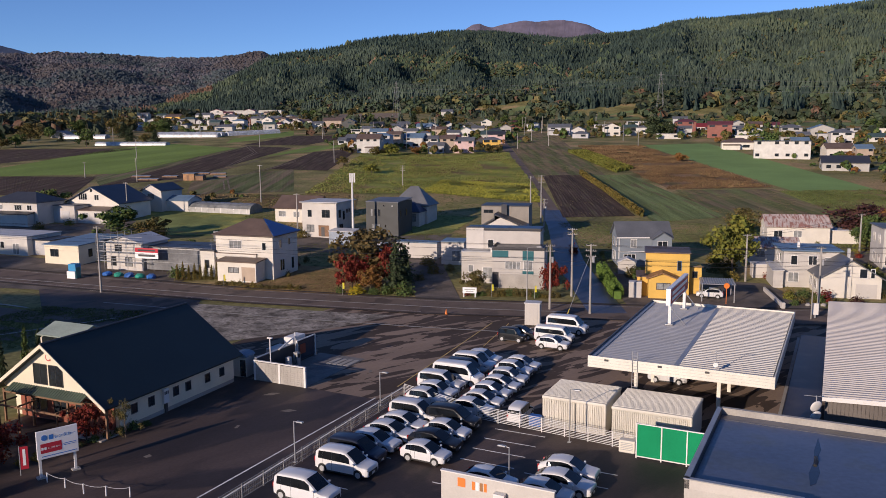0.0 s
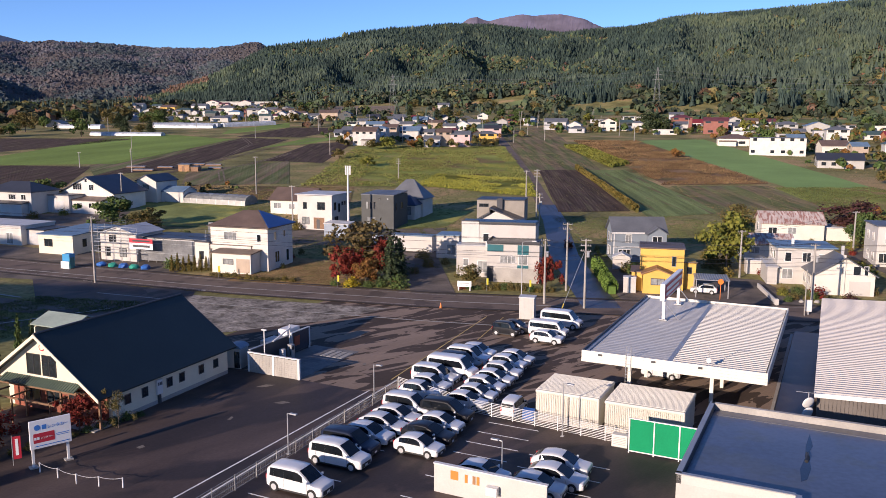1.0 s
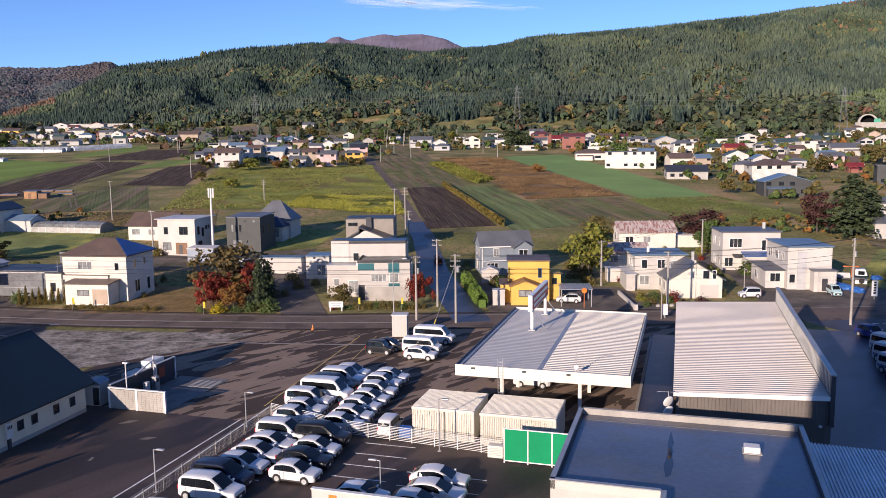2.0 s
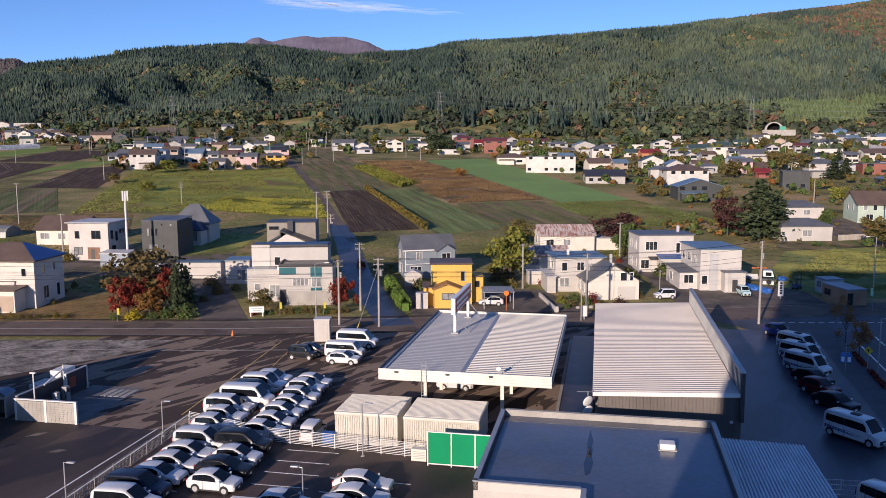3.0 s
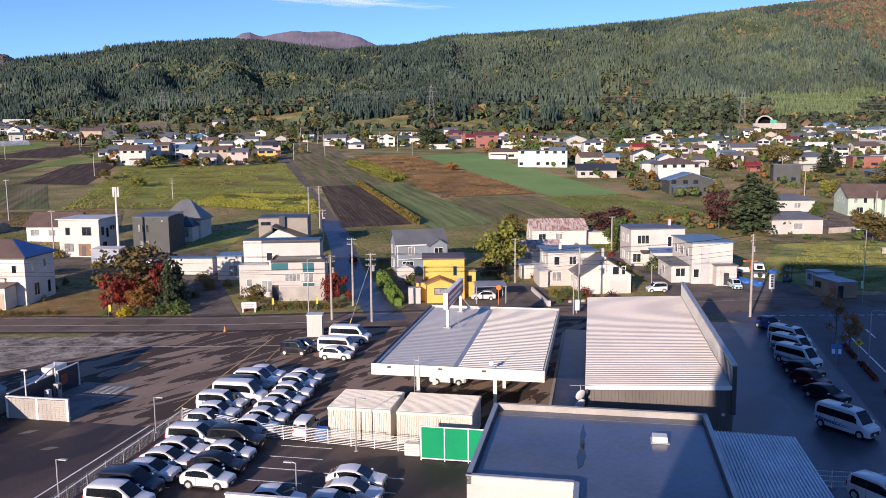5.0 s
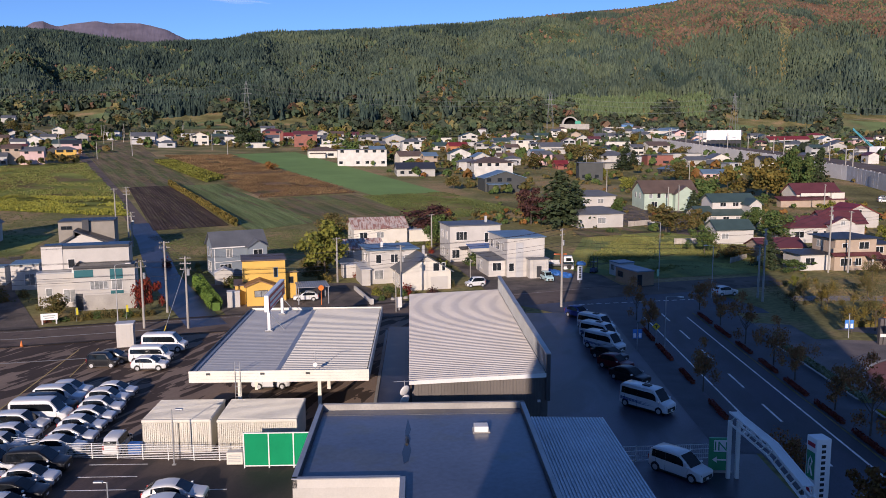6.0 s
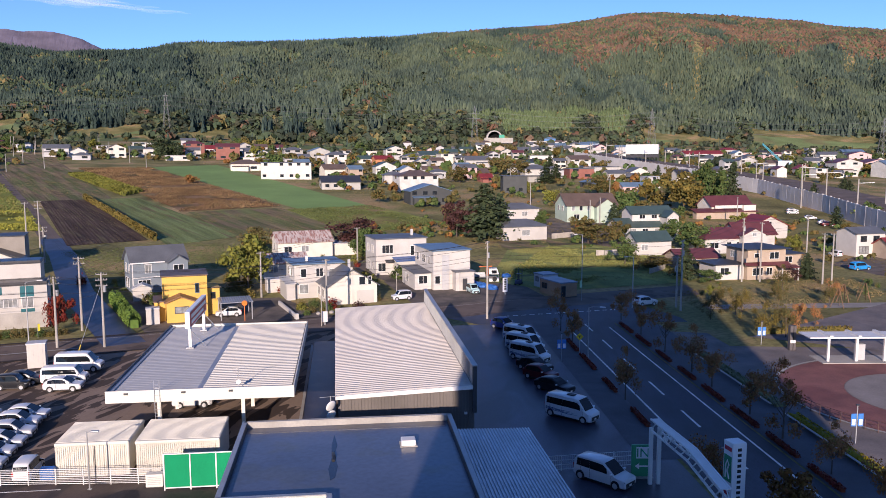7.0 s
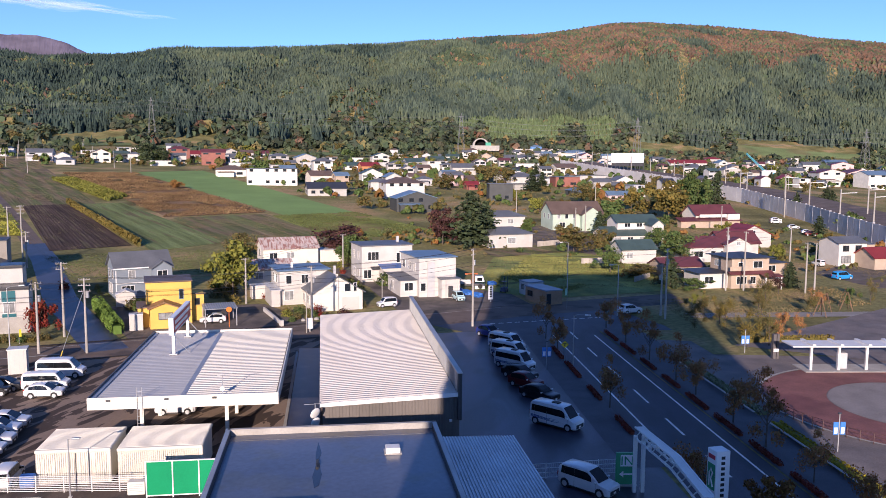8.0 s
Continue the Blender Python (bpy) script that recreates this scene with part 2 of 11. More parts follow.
def draped(name, outline_uv, place, lift, material, label, category, step=8.0, kind="structure", ground=plain):
    """A sheet that lies on the land, over a quad given by four plan corners."""
    (ax, ay), (bx, by), (cx, cy), (dx, dy) = [place(*p) for p in outline_uv]
    nu = max(1, int(max(math.hypot(bx - ax, by - ay), math.hypot(cx - dx, cy - dy)) / step))
    nv = max(1, int(max(math.hypot(dx - ax, dy - ay), math.hypot(cx - bx, cy - by)) / step))
    verts, faces = [], []
    for i in range(nu + 1):
        for j in range(nv + 1):
            s, t = i / nu, j / nv
            x = (ax * (1 - s) + bx * s) * (1 - t) + (dx * (1 - s) + cx * s) * t
            y = (ay * (1 - s) + by * s) * (1 - t) + (dy * (1 - s) + cy * s) * t
            verts.append((x, y, ground(x, y) + lift))
    for i in range(nu):
        for j in range(nv):
            a = i * (nv + 1) + j
            faces.append((a, a + nv + 1, a + nv + 2, a + 1))
    me = from_arrays(name, verts, faces, material)
    if me.polygons[0].normal.z < 0:
        me.flip_normals()
    return tagged(new(name, me), label, category, kind=kind)


def xy(x, y):
    return x, y


LOT_YAW = -26.5
LC, LS = math.cos(radians(26.5)), math.sin(radians(26.5))


def lot(u, v):
    """The car park's own axes: u along the fence front, v away from the eye."""
    return LC * u + LS * v, -LS * u + LC * v


ROAD_YAW = -29.7
RC, RS = math.cos(radians(29.7)), math.sin(radians(29.7))


def avenue(q, s):
    """The avenue's own axes: q across to the right, s along."""
    return RC * q + RS * s, -RS * q + RC * s


def ribbon(name, pts, width, lift, material, label, category, step=5.0, offset=0.0):
    """A strip of even width along a line over the land."""
    line = []
    for (x0, y0), (x1, y1) in zip(pts, pts[1:]):
        n = max(1, int(math.hypot(x1 - x0, y1 - y0) / step))
        line += [(x0 + (x1 - x0) * i / n, y0 + (y1 - y0) * i / n) for i in range(n)]
    line.append(pts[-1])
    verts, faces = [], []
    for i, (x, y) in enumerate(line):
        x0, y0 = line[max(i - 1, 0)]
        x1, y1 = line[min(i + 1, len(line) - 1)]
        d = math.hypot(x1 - x0, y1 - y0)
        nx, ny = (y1 - y0) / d, -(x1 - x0) / d
        for k in (offset - width / 2, offset + width / 2):
            px, py = x + nx * k, y + ny * k
            verts.append((px, py, plain(px, py) + lift))
    for i in range(len(line) - 1):
        faces.append((2 * i, 2 * i + 1, 2 * i + 3, 2 * i + 2))
    me = from_arrays(name, verts, faces, material)
    if me.polygons[0].normal.z < 0:
        me.flip_normals()
    return tagged(new(name, me), label, category, kind="structure")


# paved ground of the town front
draped("pavement", [(-67.2, 66.0), (15.7, 65.0), (15.7, 121.3), (-67.2, 104)], lot, 0.02, asphalt, "brown asphalt of the car park with dark damp streaks", "car park")
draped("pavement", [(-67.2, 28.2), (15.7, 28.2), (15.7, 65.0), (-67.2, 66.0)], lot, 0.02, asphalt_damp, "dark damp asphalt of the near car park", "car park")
ribbon("kerb", [lot(-40.6, 30), lot(-40.4, 66)], 0.16, 0.05, line_white, "thin pale line along the mesh fence", "kerb")
draped("pavement", [(15.7, 21.7), (24, 21.7), (24, 121.3), (15.7, 121.3)], avenue, 0.024, asphalt_wet_shade, "wet asphalt beside the sheds, shade blue in its colour", "car park")
draped("pavement", [(-4.3, 21.7), (15.8, 21.7), (15.8, 119.2), (-4.3, 117)], avenue, 0.022, asphalt_wet_shade, "wet asphalt yard round the sheds", "car park")
MAIN = [(-173.3, 177.7), (-79.1, 144.6), (-30.3, 126.2), (-2.2, 118.1), (32.5, 112), (65, 107.9), (86.7, 105.6), (119.2, 99.7), (184.2, 85.6), (281.7, 67.2)]
ribbon("road", MAIN, 9.0, 0.04, asphalt_road, "grey asphalt main road with faint lines", "road")
faded = paint("line_faded", (0.36, 0.33, 0.29), 0.8, 0.3, fine=4)
gutter_dark = surface("gutter_dark", (0.05, 0.042, 0.038), 0.85, 0.3, 4, 0.5, 0.3, spec=0.2)
for off_ in (-4.75, 4.75):
    ribbon("kerb", MAIN[:6], 0.7, 0.1, gutter_dark, "dark damp kerb and gutter of the main road", "kerb", offset=off_)
ribbon("road_line", MAIN[:4], 0.14, 0.05, faded, "worn white edge line of the main road", "road line", offset=3.6)
ribbon("road_line", MAIN[:7], 0.14, 0.05, faded, "worn white edge line of the main road", "road line", offset=-3.6)
# wet blue asphalt also stands for the houses' shadow on this stretch
ribbon("road", [(23.3, 112.7), (24, 152.8), (27.6, 191.8), (28.6, 216)], 5.4, 0.048, asphalt_wet_shade, "side road between the houses, coloured dark for shade and damp", "road")
ribbon("road", [(28.6, 216), (30.3, 260), (32.5, 357.5), (36.8, 563.3)], 4.6, 0.045, asphalt_road, "narrow side road up between the fields", "road")
# base colour carries the blue shade that lies on the avenue
asphalt_avenue_shade = surface("asphalt_avenue_shade", (0.05, 0.052, 0.074), 0.6, 0.28, 9, 0.3, 0.2, stain=(0.034, 0.035, 0.048), stain_scale=0.25, stain_at=0.52, stretch=(1, 0.3, 1), turn=-40, spec=0.4)
ribbon("road", [avenue(29.0, s) for s in (11, 54, 125)], 9.2, 0.03, asphalt_avenue_shade, "two-lane avenue of wet asphalt, coloured darker blue for shade", "road")
for q in (26, 32.1):
    ribbon("road_line", [avenue(q, s) for s in (21.7, 116.0)], 0.22, 0.05, line_white, "white edge line along the avenue", "road line")
for i in range(8):
    s = 42.0 + i * 10.2
    ribbon("road_line", [avenue(29.0, s), avenue(29.0, s + 5.0)], 0.24, 0.05, line_white, "white dash down the middle of the avenue", "road line")
draped("pavement", [(13.0, 119.0), (46.0, 119.0), (40.0, 139.0), (5.0, 128.0)], avenue, 0.027, asphalt_avenue_shade, "dark asphalt of the junction before the main road", "road")
draped("pavement", [(33.8, 10.8), (40.1, 10.8), (40.1, 123.5), (33.8, 123.5)], avenue, 0.035, surface("paving", (0.075, 0.075, 0.088), 0.75, 0.2, 9, 0.4, 0.2), "grey paved walk beside the avenue", "pavement")
draped("pavement", [(21, 65), (24.5, 65), (24.5, 121.3), (21, 121.3)], avenue, 0.036, MATS["paving"], "grey paved walk beside the avenue", "pavement")
plaza = surface("plaza_paving", (0.18, 0.15, 0.138), 0.85, 0.25, 6, 0.3, 0.2, stain=(0.15, 0.13, 0.125), stain_scale=0.2)
draped("pavement", [(40.1, 10.8), (119.2, 10.8), (119.2, 93.2), (40.1, 112.7)], avenue, 0.025, plaza, "warm grey paved station square", "square")
draped("field", [(-34.5, 131.0), (-14.5, 126.3), (-14, 146), (-30.5, 152)], xy, 0.075, surface("bare_tan", (0.3, 0.19, 0.095), 0.95, 0.35, 2.5, 0.3, 0.5, spec=0.08, stain=(0.2, 0.16, 0.07), stain_scale=0.2), "bare tan plot with dry grass beside the road", "plot", step=3)
# wet strip whose dark colour also carries the shade between the buildings
draped("pavement", [(-4.3, 60.5), (-1.15, 60.5), (-1.15, 110), (-4.3, 110)], lot, 0.034, surface("asphalt_puddled_shade", (0.04, 0.035, 0.045), 0.42, 0.25, 7, 0.4, 0.12, stain=(0.06, 0.05, 0.05), stain_scale=0.4, stain_at=0.6), "wet puddled alley between canopy and shed, coloured dark for shade", "alley")
ribbon("kerb", [lot(-4.5, 62), lot(-4.5, 108)], 0.3, 0.12, concrete, "mossy concrete kerb of the alley", "kerb")
draped("gravel_lot", [(-38.5, 121.3), (-7.0, 112.5), (-14, 106), (-33, 96)], xy, 0.032, gravel, "grey gravel patch beside the road", "gravel")
draped("pavement", [(-68, 134.5), (-37.5, 123.5), (-33.2, 98), (-50, 100)], xy, 0.031, asphalt_damp, "dark asphalt mouth of the side road", "road")
draped("lawn", [(-84.5, 99.7), (-58, 104), (-33, 96), (-65, 65)], xy, 0.03, grass, "rough grass verge behind the office", "verge")

# fields: (name, material, corners)
soil_dark = surface("soil_dark", (0.082, 0.058, 0.047), 0.95, 0.35, 3, 0.1, 0.5, stretch=(6, 0.4, 1), spec=0.08, stain=(0.12, 0.1, 0.06), stain_scale=0.15, stain_at=0.6, edge=0.1)
soil_brown = surface("soil_brown", (0.2, 0.155, 0.1), 0.95, 0.35, 3, 0.1, 0.5, stretch=(5, 0.3, 1), stain=(0.125, 0.145, 0.06), stain_scale=0.07, stain_at=0.5, edge=0.1, spec=0.08)
crop_green = surface("crop_green", (0.2, 0.28, 0.07), 0.9, 0.2, 2, 0.06, 0.4, stretch=(1, 0.2, 1), turn=-20, spec=0.08)
crop_teal = surface("crop_teal", (0.2, 0.31, 0.105), 0.9, 0.14, 3, 0.05, 0.3, spec=0.08)
crop_dull = surface("crop_dull", (0.165, 0.21, 0.085), 0.9, 0.4, 2.5, 0.1, 0.4, stretch=(5, 0.3, 1), spec=0.08, stain=(0.15, 0.12, 0.07), stain_scale=0.12, stain_at=0.6)
weeds = surface("weeds", (0.215, 0.24, 0.06), 0.95, 0.4, 1.6, 0.07, 0.6, stain=(0.22, 0.16, 0.075), stain_scale=0.05, spec=0.08)
weeds_yellow = surface("weeds_yellow", (0.25, 0.25, 0.05), 0.95, 0.35, 1.8, 0.15, 0.6, stain=(0.22, 0.25, 0.05), stain_scale=0.12, spec=0.08)
russet = surface("russet", (0.21, 0.135, 0.078), 0.95, 0.4, 1.4, 0.1, 0.7, stain=(0.16, 0.13, 0.06), stain_scale=0.08, spec=0.08)
lawn = surface("lawn", (0.2, 0.23, 0.08), 0.9, 0.3, 2.2, 0.12, 0.5, stain=(0.35, 0.33, 0.09), stain_scale=0.09, spec=0.08)
for mat_, lab, quad in (
    (weeds, "green and tan weedy meadow", [(-43.3, 255.7), (30.3, 251.3), (32.5, 404.1), (-40.1, 407.3)]),
    (weeds_yellow, "yellow flowering strip at the meadow's edge", [(-6.5, 255.7), (28.2, 229.7), (29.2, 270.8), (0, 286)]),
    (soil_brown, "brown harvested strip with furrows", [(33.6, 300.1), (59.6, 299), (75.8, 562.2), (40.1, 547.1)]),
    (soil_dark, "dark ploughed field", [(30.3, 203.7), (48.8, 204.8), (51.5, 300.1), (36.8, 299)]),
    (crop_dull, "dull green field with faint rows", [(50.9, 195), (71.5, 201.5), (68.2, 299), (54.2, 299)]),
    (russet, "russet scrub and dead weeds", [(71.5, 255.7), (105.1, 257.8), (106.2, 437.7), (72.6, 439.8)]),
    (crop_teal, "smooth green winter crop field", [(107.2, 245.9), (133.2, 249.2), (145.2, 448.5), (107.2, 439.8)]),
    (soil_brown, "brown and green vegetable beds", [(69.3, 199.3), (99.7, 201.5), (102.9, 253.5), (72.6, 253.5)]),
    (weeds, "yellow-green rough meadow", [(98.6, 192.8), (134.3, 201.5), (134.3, 249.2), (102.9, 249.2)]),
    (crop_green, "smooth bright green crop field", [(-172.8, 318.4), (-127.3, 323.5), (-113.2, 452.4), (-170.3, 501.2)]),
    (crop_green, "smooth bright green crop field", [(-172.8, 318.4), (-170.3, 501.2), (-184.4, 450.8), (-191.3, 353)]),
    (crop_green, "green crop strip among dark soil", [(-130.6, 494.6), (-102.6, 567.3), (-113.1, 625.6), (-137.3, 537.6)]),
    (crop_green, "green crop strip among dark soil", [(-86, 398), (-66, 424), (-52, 470), (-74, 462)]),
    (soil_dark, "dark bare bean plot", [(-71.5, 334.8), (-46, 326), (-44, 442), (-66, 420)]),
    (soil_dark, "dark ploughed strip", [(-117, 473.9), (-78, 470), (-56, 560), (-101.5, 560.8)]),
    (soil_dark, "dark bare soil behind the houses", [(-142, 260.7), (-117.9, 258.6), (-132.9, 313.6), (-172.5, 317.8)]),
    (soil_dark, "dark bare field in the valley", [(-202.9, 374.6), (-181.1, 424.2), (-167.7, 460.3), (-251, 464.5)]),
    (soil_dark, "dark worked soil along the track", [(-119.8, 282.3), (-95.6, 304.1), (-81.9, 451.4), (-110.8, 468.5)]),
    (soil_brown, "brown vegetable beds beside the green field", [(-119.8, 284), (-110.8, 468.5), (-126.6, 379.1), (-135.4, 315.9)]),
    (soil_brown, "tan harvested plot", [(-81, 256.8), (-47.7, 260.7), (-60.7, 333.1), (-92.2, 300)]),
    (russet, "russet mown strip", [(-75.8, 231.8), (-23.8, 218.8), (-26, 252.4), (-80.2, 257.8)]),
    (lawn, "sunlit green vegetable plot", [(95.5, 128), (153, 131), (146, 155), (121, 155)]),
    (lawn, "green vegetable plot beside the road", [(94, 125.5), (99, 111.5), (130, 105), (153, 130.8)]),
    (soil_brown, "brown garden beds behind the vegetable plot", [(121, 155.5), (146, 155.5), (150, 166), (126, 166)]),
    (lawn, "bright green lawn behind the white house", [(-12.5, 181), (2, 184), (8.5, 205), (-5, 212)]),
    (lawn, "bright green garden behind the building site", [(-66, 186), (-44, 182), (-52, 224), (-82, 222)]),
    (grass, "rough grass at the corner of the square", [(112.7, 86.7), (162.5, 75.8), (173.3, 104), (127.8, 108.3)]),
):
    draped("field", quad, xy, 0.06, mat_, lab, "field", step=12)
# meadows and bare earth on the lower slopes: from and to bearing, from and to distance
earth_pale = surface("earth_pale", (0.3, 0.23, 0.17), 0.95, 0.35, 0.6, 0.05, 0.4, spec=0.08, stain=(0.2, 0.16, 0.1), stain_scale=0.05)
hay = surface("hay_meadow", (0.17, 0.22, 0.09), 0.95, 0.3, 0.8, 0.03, 0.4, spec=0.08, stain=(0.2, 0.19, 0.09), stain_scale=0.02)
CLEARINGS = [(54, 61.5, 1060, 1200, hay), (47, 52.5, 960, 1090, hay), (23, 33, 660, 735, hay), (15, 19, 690, 800, hay), (8.5, 13.5, 740, 860, hay), (2, 6, 860, 960, hay), (-8, -3, 820, 1000, earth_pale)]
for a0_, a1_, r0_, r1_, m_ in CLEARINGS:
    corner = [(r * math.sin(radians(a)), r * math.cos(radians(a))) for a, r in ((a0_, r0_), (a1_, r0_ + 30), (a1_, r1_), (a0_, r1_ - 20))]
    draped("meadow", corner, xy, 0.35, m_, "pale bare earth at the foot of the hill" if m_ is earth_pale else "open green meadow at the hill's foot" if m_ is hay else "tan dry meadow below the wood", "meadow", step=20, ground=land)
# tracks, kerb lines and patches
track_earth = surface("track_earth", (0.2, 0.16, 0.12), 0.95, 0.3, 3, 0.3, 0.4, spec=0.08)
for pts_ in ([(-106, 262), (-94, 306), (-84, 380), (-62, 470)], [(-100, 270), (-90, 330), (-96, 420), (-112, 470)], [(-71, 268), (-80, 300), (-72, 334), (-66, 372)]):
    for off in (-0.8, 0.8):
        ribbon("farm_track", pts_, 0.5, 0.09, track_earth, "pale wheel track across the fields", "track", offset=off)
ribbon("road", [(-118, 150), (-80, 122), (-56, 112), (-44, 122), (-40, 129)], 6.0, 0.035, asphalt_road, "side road that curves into the main road", "road")
draped("pavement", [(-112, 118), (-60, 90), (-52, 104), (-104, 132)], xy, 0.03, asphalt_road, "worn asphalt yard beside the office", "yard")
for a_, b_ in (((-100, 137), (-62, 119)), ((-60, 101), (-46, 112))):
    ribbon("kerb", [a_, b_], 0.5, 0.1, concrete, "pale concrete kerb", "kerb")
for i in range(7):
    a_ = (-58 + i * 3.4, 131.5 - i * 1.2)
    ribbon("road_line", [a_, (a_[0] + 1.7, a_[1] - 0.6)], 0.4, 0.055, line_white, "white dash across the side road", "road line")
for i in range(15):
    ribbon("road_line", [(77.1 + 1.36 * i, 99.4 - 0.405 * i), (77.95 + 1.36 * i, 99.15 - 0.405 * i)], 0.32, 0.06, line_white, "white dash across the avenue mouth", "road line")
patch_pale = surface("asphalt_patch", (0.2, 0.17, 0.14), 0.85, 0.2, 6, 0.6, 0.2)
for px_, py_, pw_, pa_ in ((-17.2, 78.5, 2.0, 20), (-14.6, 73.6, 1.6, 5), (-18.4, 69.5, 0.8, 60), (-12.8, 82.6, 1.2, 40), (-24.0, 63.0, 0.7, 10), (-8.0, 86.0, 1.0, 70)):
    c_, s_ = math.cos(radians(pa_)) * pw_ / 2, math.sin(radians(pa_)) * pw_ / 2
    draped("asphalt_patch", [(px_ - c_, py_ - s_), (px_ + s_ * 0.3, py_ - 0.35), (px_ + c_, py_ + s_), (px_ - s_ * 0.2, py_ + 0.45)], xy, 0.028, patch_pale, "small pale patch on the asphalt", "asphalt patch")

# ---- woods on the hills ----
rng = np.random.default_rng(7)


def leafy_mesh(name, places, material):
    """Broadleaf crowns as sprays of foliage turned outward over each tree's dome."""
    n, k = len(places), 11
    d = rng.normal(0, 1, (n, k, 3))
    d /= np.linalg.norm(d, axis=2, keepdims=True)
    d[:, :, 2] = np.abs(d[:, :, 2]) * 1.1 - 0.25
    w, h = places[:, None, 4:5], places[:, None, 3:4]
    c = places[:, None, :3] + np.concatenate([d[:, :, :2] * w * 0.38, (0.5 + 0.42 * d[:, :, 2:]) * h], 2)
    nn = d + rng.normal(0, 0.4, d.shape)
    nn /= np.linalg.norm(nn, axis=2, keepdims=True)
    a = np.cross(nn, rng.normal(0, 1, d.shape))
    a /= np.linalg.norm(a, axis=2, keepdims=True) + 1e-9
    b = np.cross(nn, a)
    s = w * rng.uniform(0.16, 0.3, (n, k, 1))
    v = np.stack([c - a * s - b * s * 0.6, c + a * s * 0.7 - b * s, c + a * s + b * s * 0.7, c - a * s * 0.6 + b * s], 2).reshape(-1, 3)
    return from_arrays(name, v, np.arange(n * k * 4).reshape(-1, 4), material)


def clump_mesh(name, places, kind, material):
    """Many trees in one mesh. places: x, y, z, height, width per tree."""
    places = np.asarray(places)
    n = len(places)
    if kind == "leafy":
        return leafy_mesh(name, places, material)

    def ring(k, rad, z, off=0.0):
        return [(rad * math.cos(6.2832 * (i + off) / k), rad * math.sin(6.2832 * (i + off) / k), z) for i in range(k)]

    if kind == "conifer":       # three skirts of boughs and a tip
        k = 6
        tmpl = ring(k, 1.0, 0.04) + [(0, 0, 0.56)] + ring(k, 0.72, 0.32, 0.5) + [(0, 0, 0.8)] + ring(k, 0.42, 0.58) + [(0, 0, 1.0)]
        fc = [(t * (k + 1) + i, t * (k + 1) + (i + 1) % k, t * (k + 1) + k) for t in range(3) for i in range(k)]
        jit, up = 0.15, 0.25
    elif kind == "far_conifer":
        k = 5
        tmpl = ring(k, 1.0, 0.1) + [(0, 0, 0.7)] + ring(k, 0.58, 0.5, 0.5) + [(0, 0, 1.0)]
        fc = [(t * (k + 1) + i, t * (k + 1) + (i + 1) % k, t * (k + 1) + k) for t in range(2) for i in range(k)]
        jit, up = 0.17, 0.25
    else:                       # uneven broad crown
        k = 4
        tmpl = ring(k, 0.82, 0.16) + ring(k, 0.9, 0.6, 0.5) + [(0, 0, 1.0)]
        fc = [(i, (i + 1) % k, k + i) for i in range(k)] + [((i + 1) % k, k + (i + 1) % k, k + i) for i in range(k)]
        fc += [(k + i, k + (i + 1) % k, 2 * k) for i in range(k)]
        jit, up = 0.2, 0.5
    tmpl = np.array(tmpl)
    m = len(tmpl)
    v = np.repeat(tmpl[None], n, 0)
    v = v + rng.normal(0, jit, v.shape) * (1, 1, up)
    turn = rng.uniform(0, 6.28, n)
    c, s = np.cos(turn)[:, None], np.sin(turn)[:, None]
    w = places[:, 4:5] / 2
    X = (v[:, :, 0] * c - v[:, :, 1] * s) * w
    Y = (v[:, :, 0] * s + v[:, :, 1] * c) * w
    Z = v[:, :, 2] * places[:, 3:4]
    out = np.stack([X + places[:, 0:1], Y + places[:, 1:2], Z + places[:, 2:3]], 2).reshape(-1, 3)
    faces = (np.asarray(fc)[None] + (np.arange(n) * m)[:, None, None]).reshape(-1, 3)
    return from_arrays(name, out, faces, material)


def stand(x, y, size):
    """A number from 0 to 1 for the stand of trees that a place belongs to, and how near its edge it lies."""
    d, p = noise.voronoi(Vector((x / size + 0.25 * noise.noise(Vector((x / 70, y / 70, 2))), y / size, 0.0)))
    h = math.sin(p[0].x * 12.9898 + p[0].y * 78.233) * 43758.5453
    return h - math.floor(h), d[1] - d[0]


WOODS = {}


def plant(kind, x, y, z, h, w):
    WOODS.setdefault(kind, []).append((x, y, z, h, w))


AUTUMN_AZ = [33, 37, 40, 43.5, 46, 48, 51, 54, 58, 62]
AUTUMN_DEEP = [0.0, 0.5, 1.6, 2.9, 2.5, 1.9, 2.5, 2.1, 1.4, 1.8]


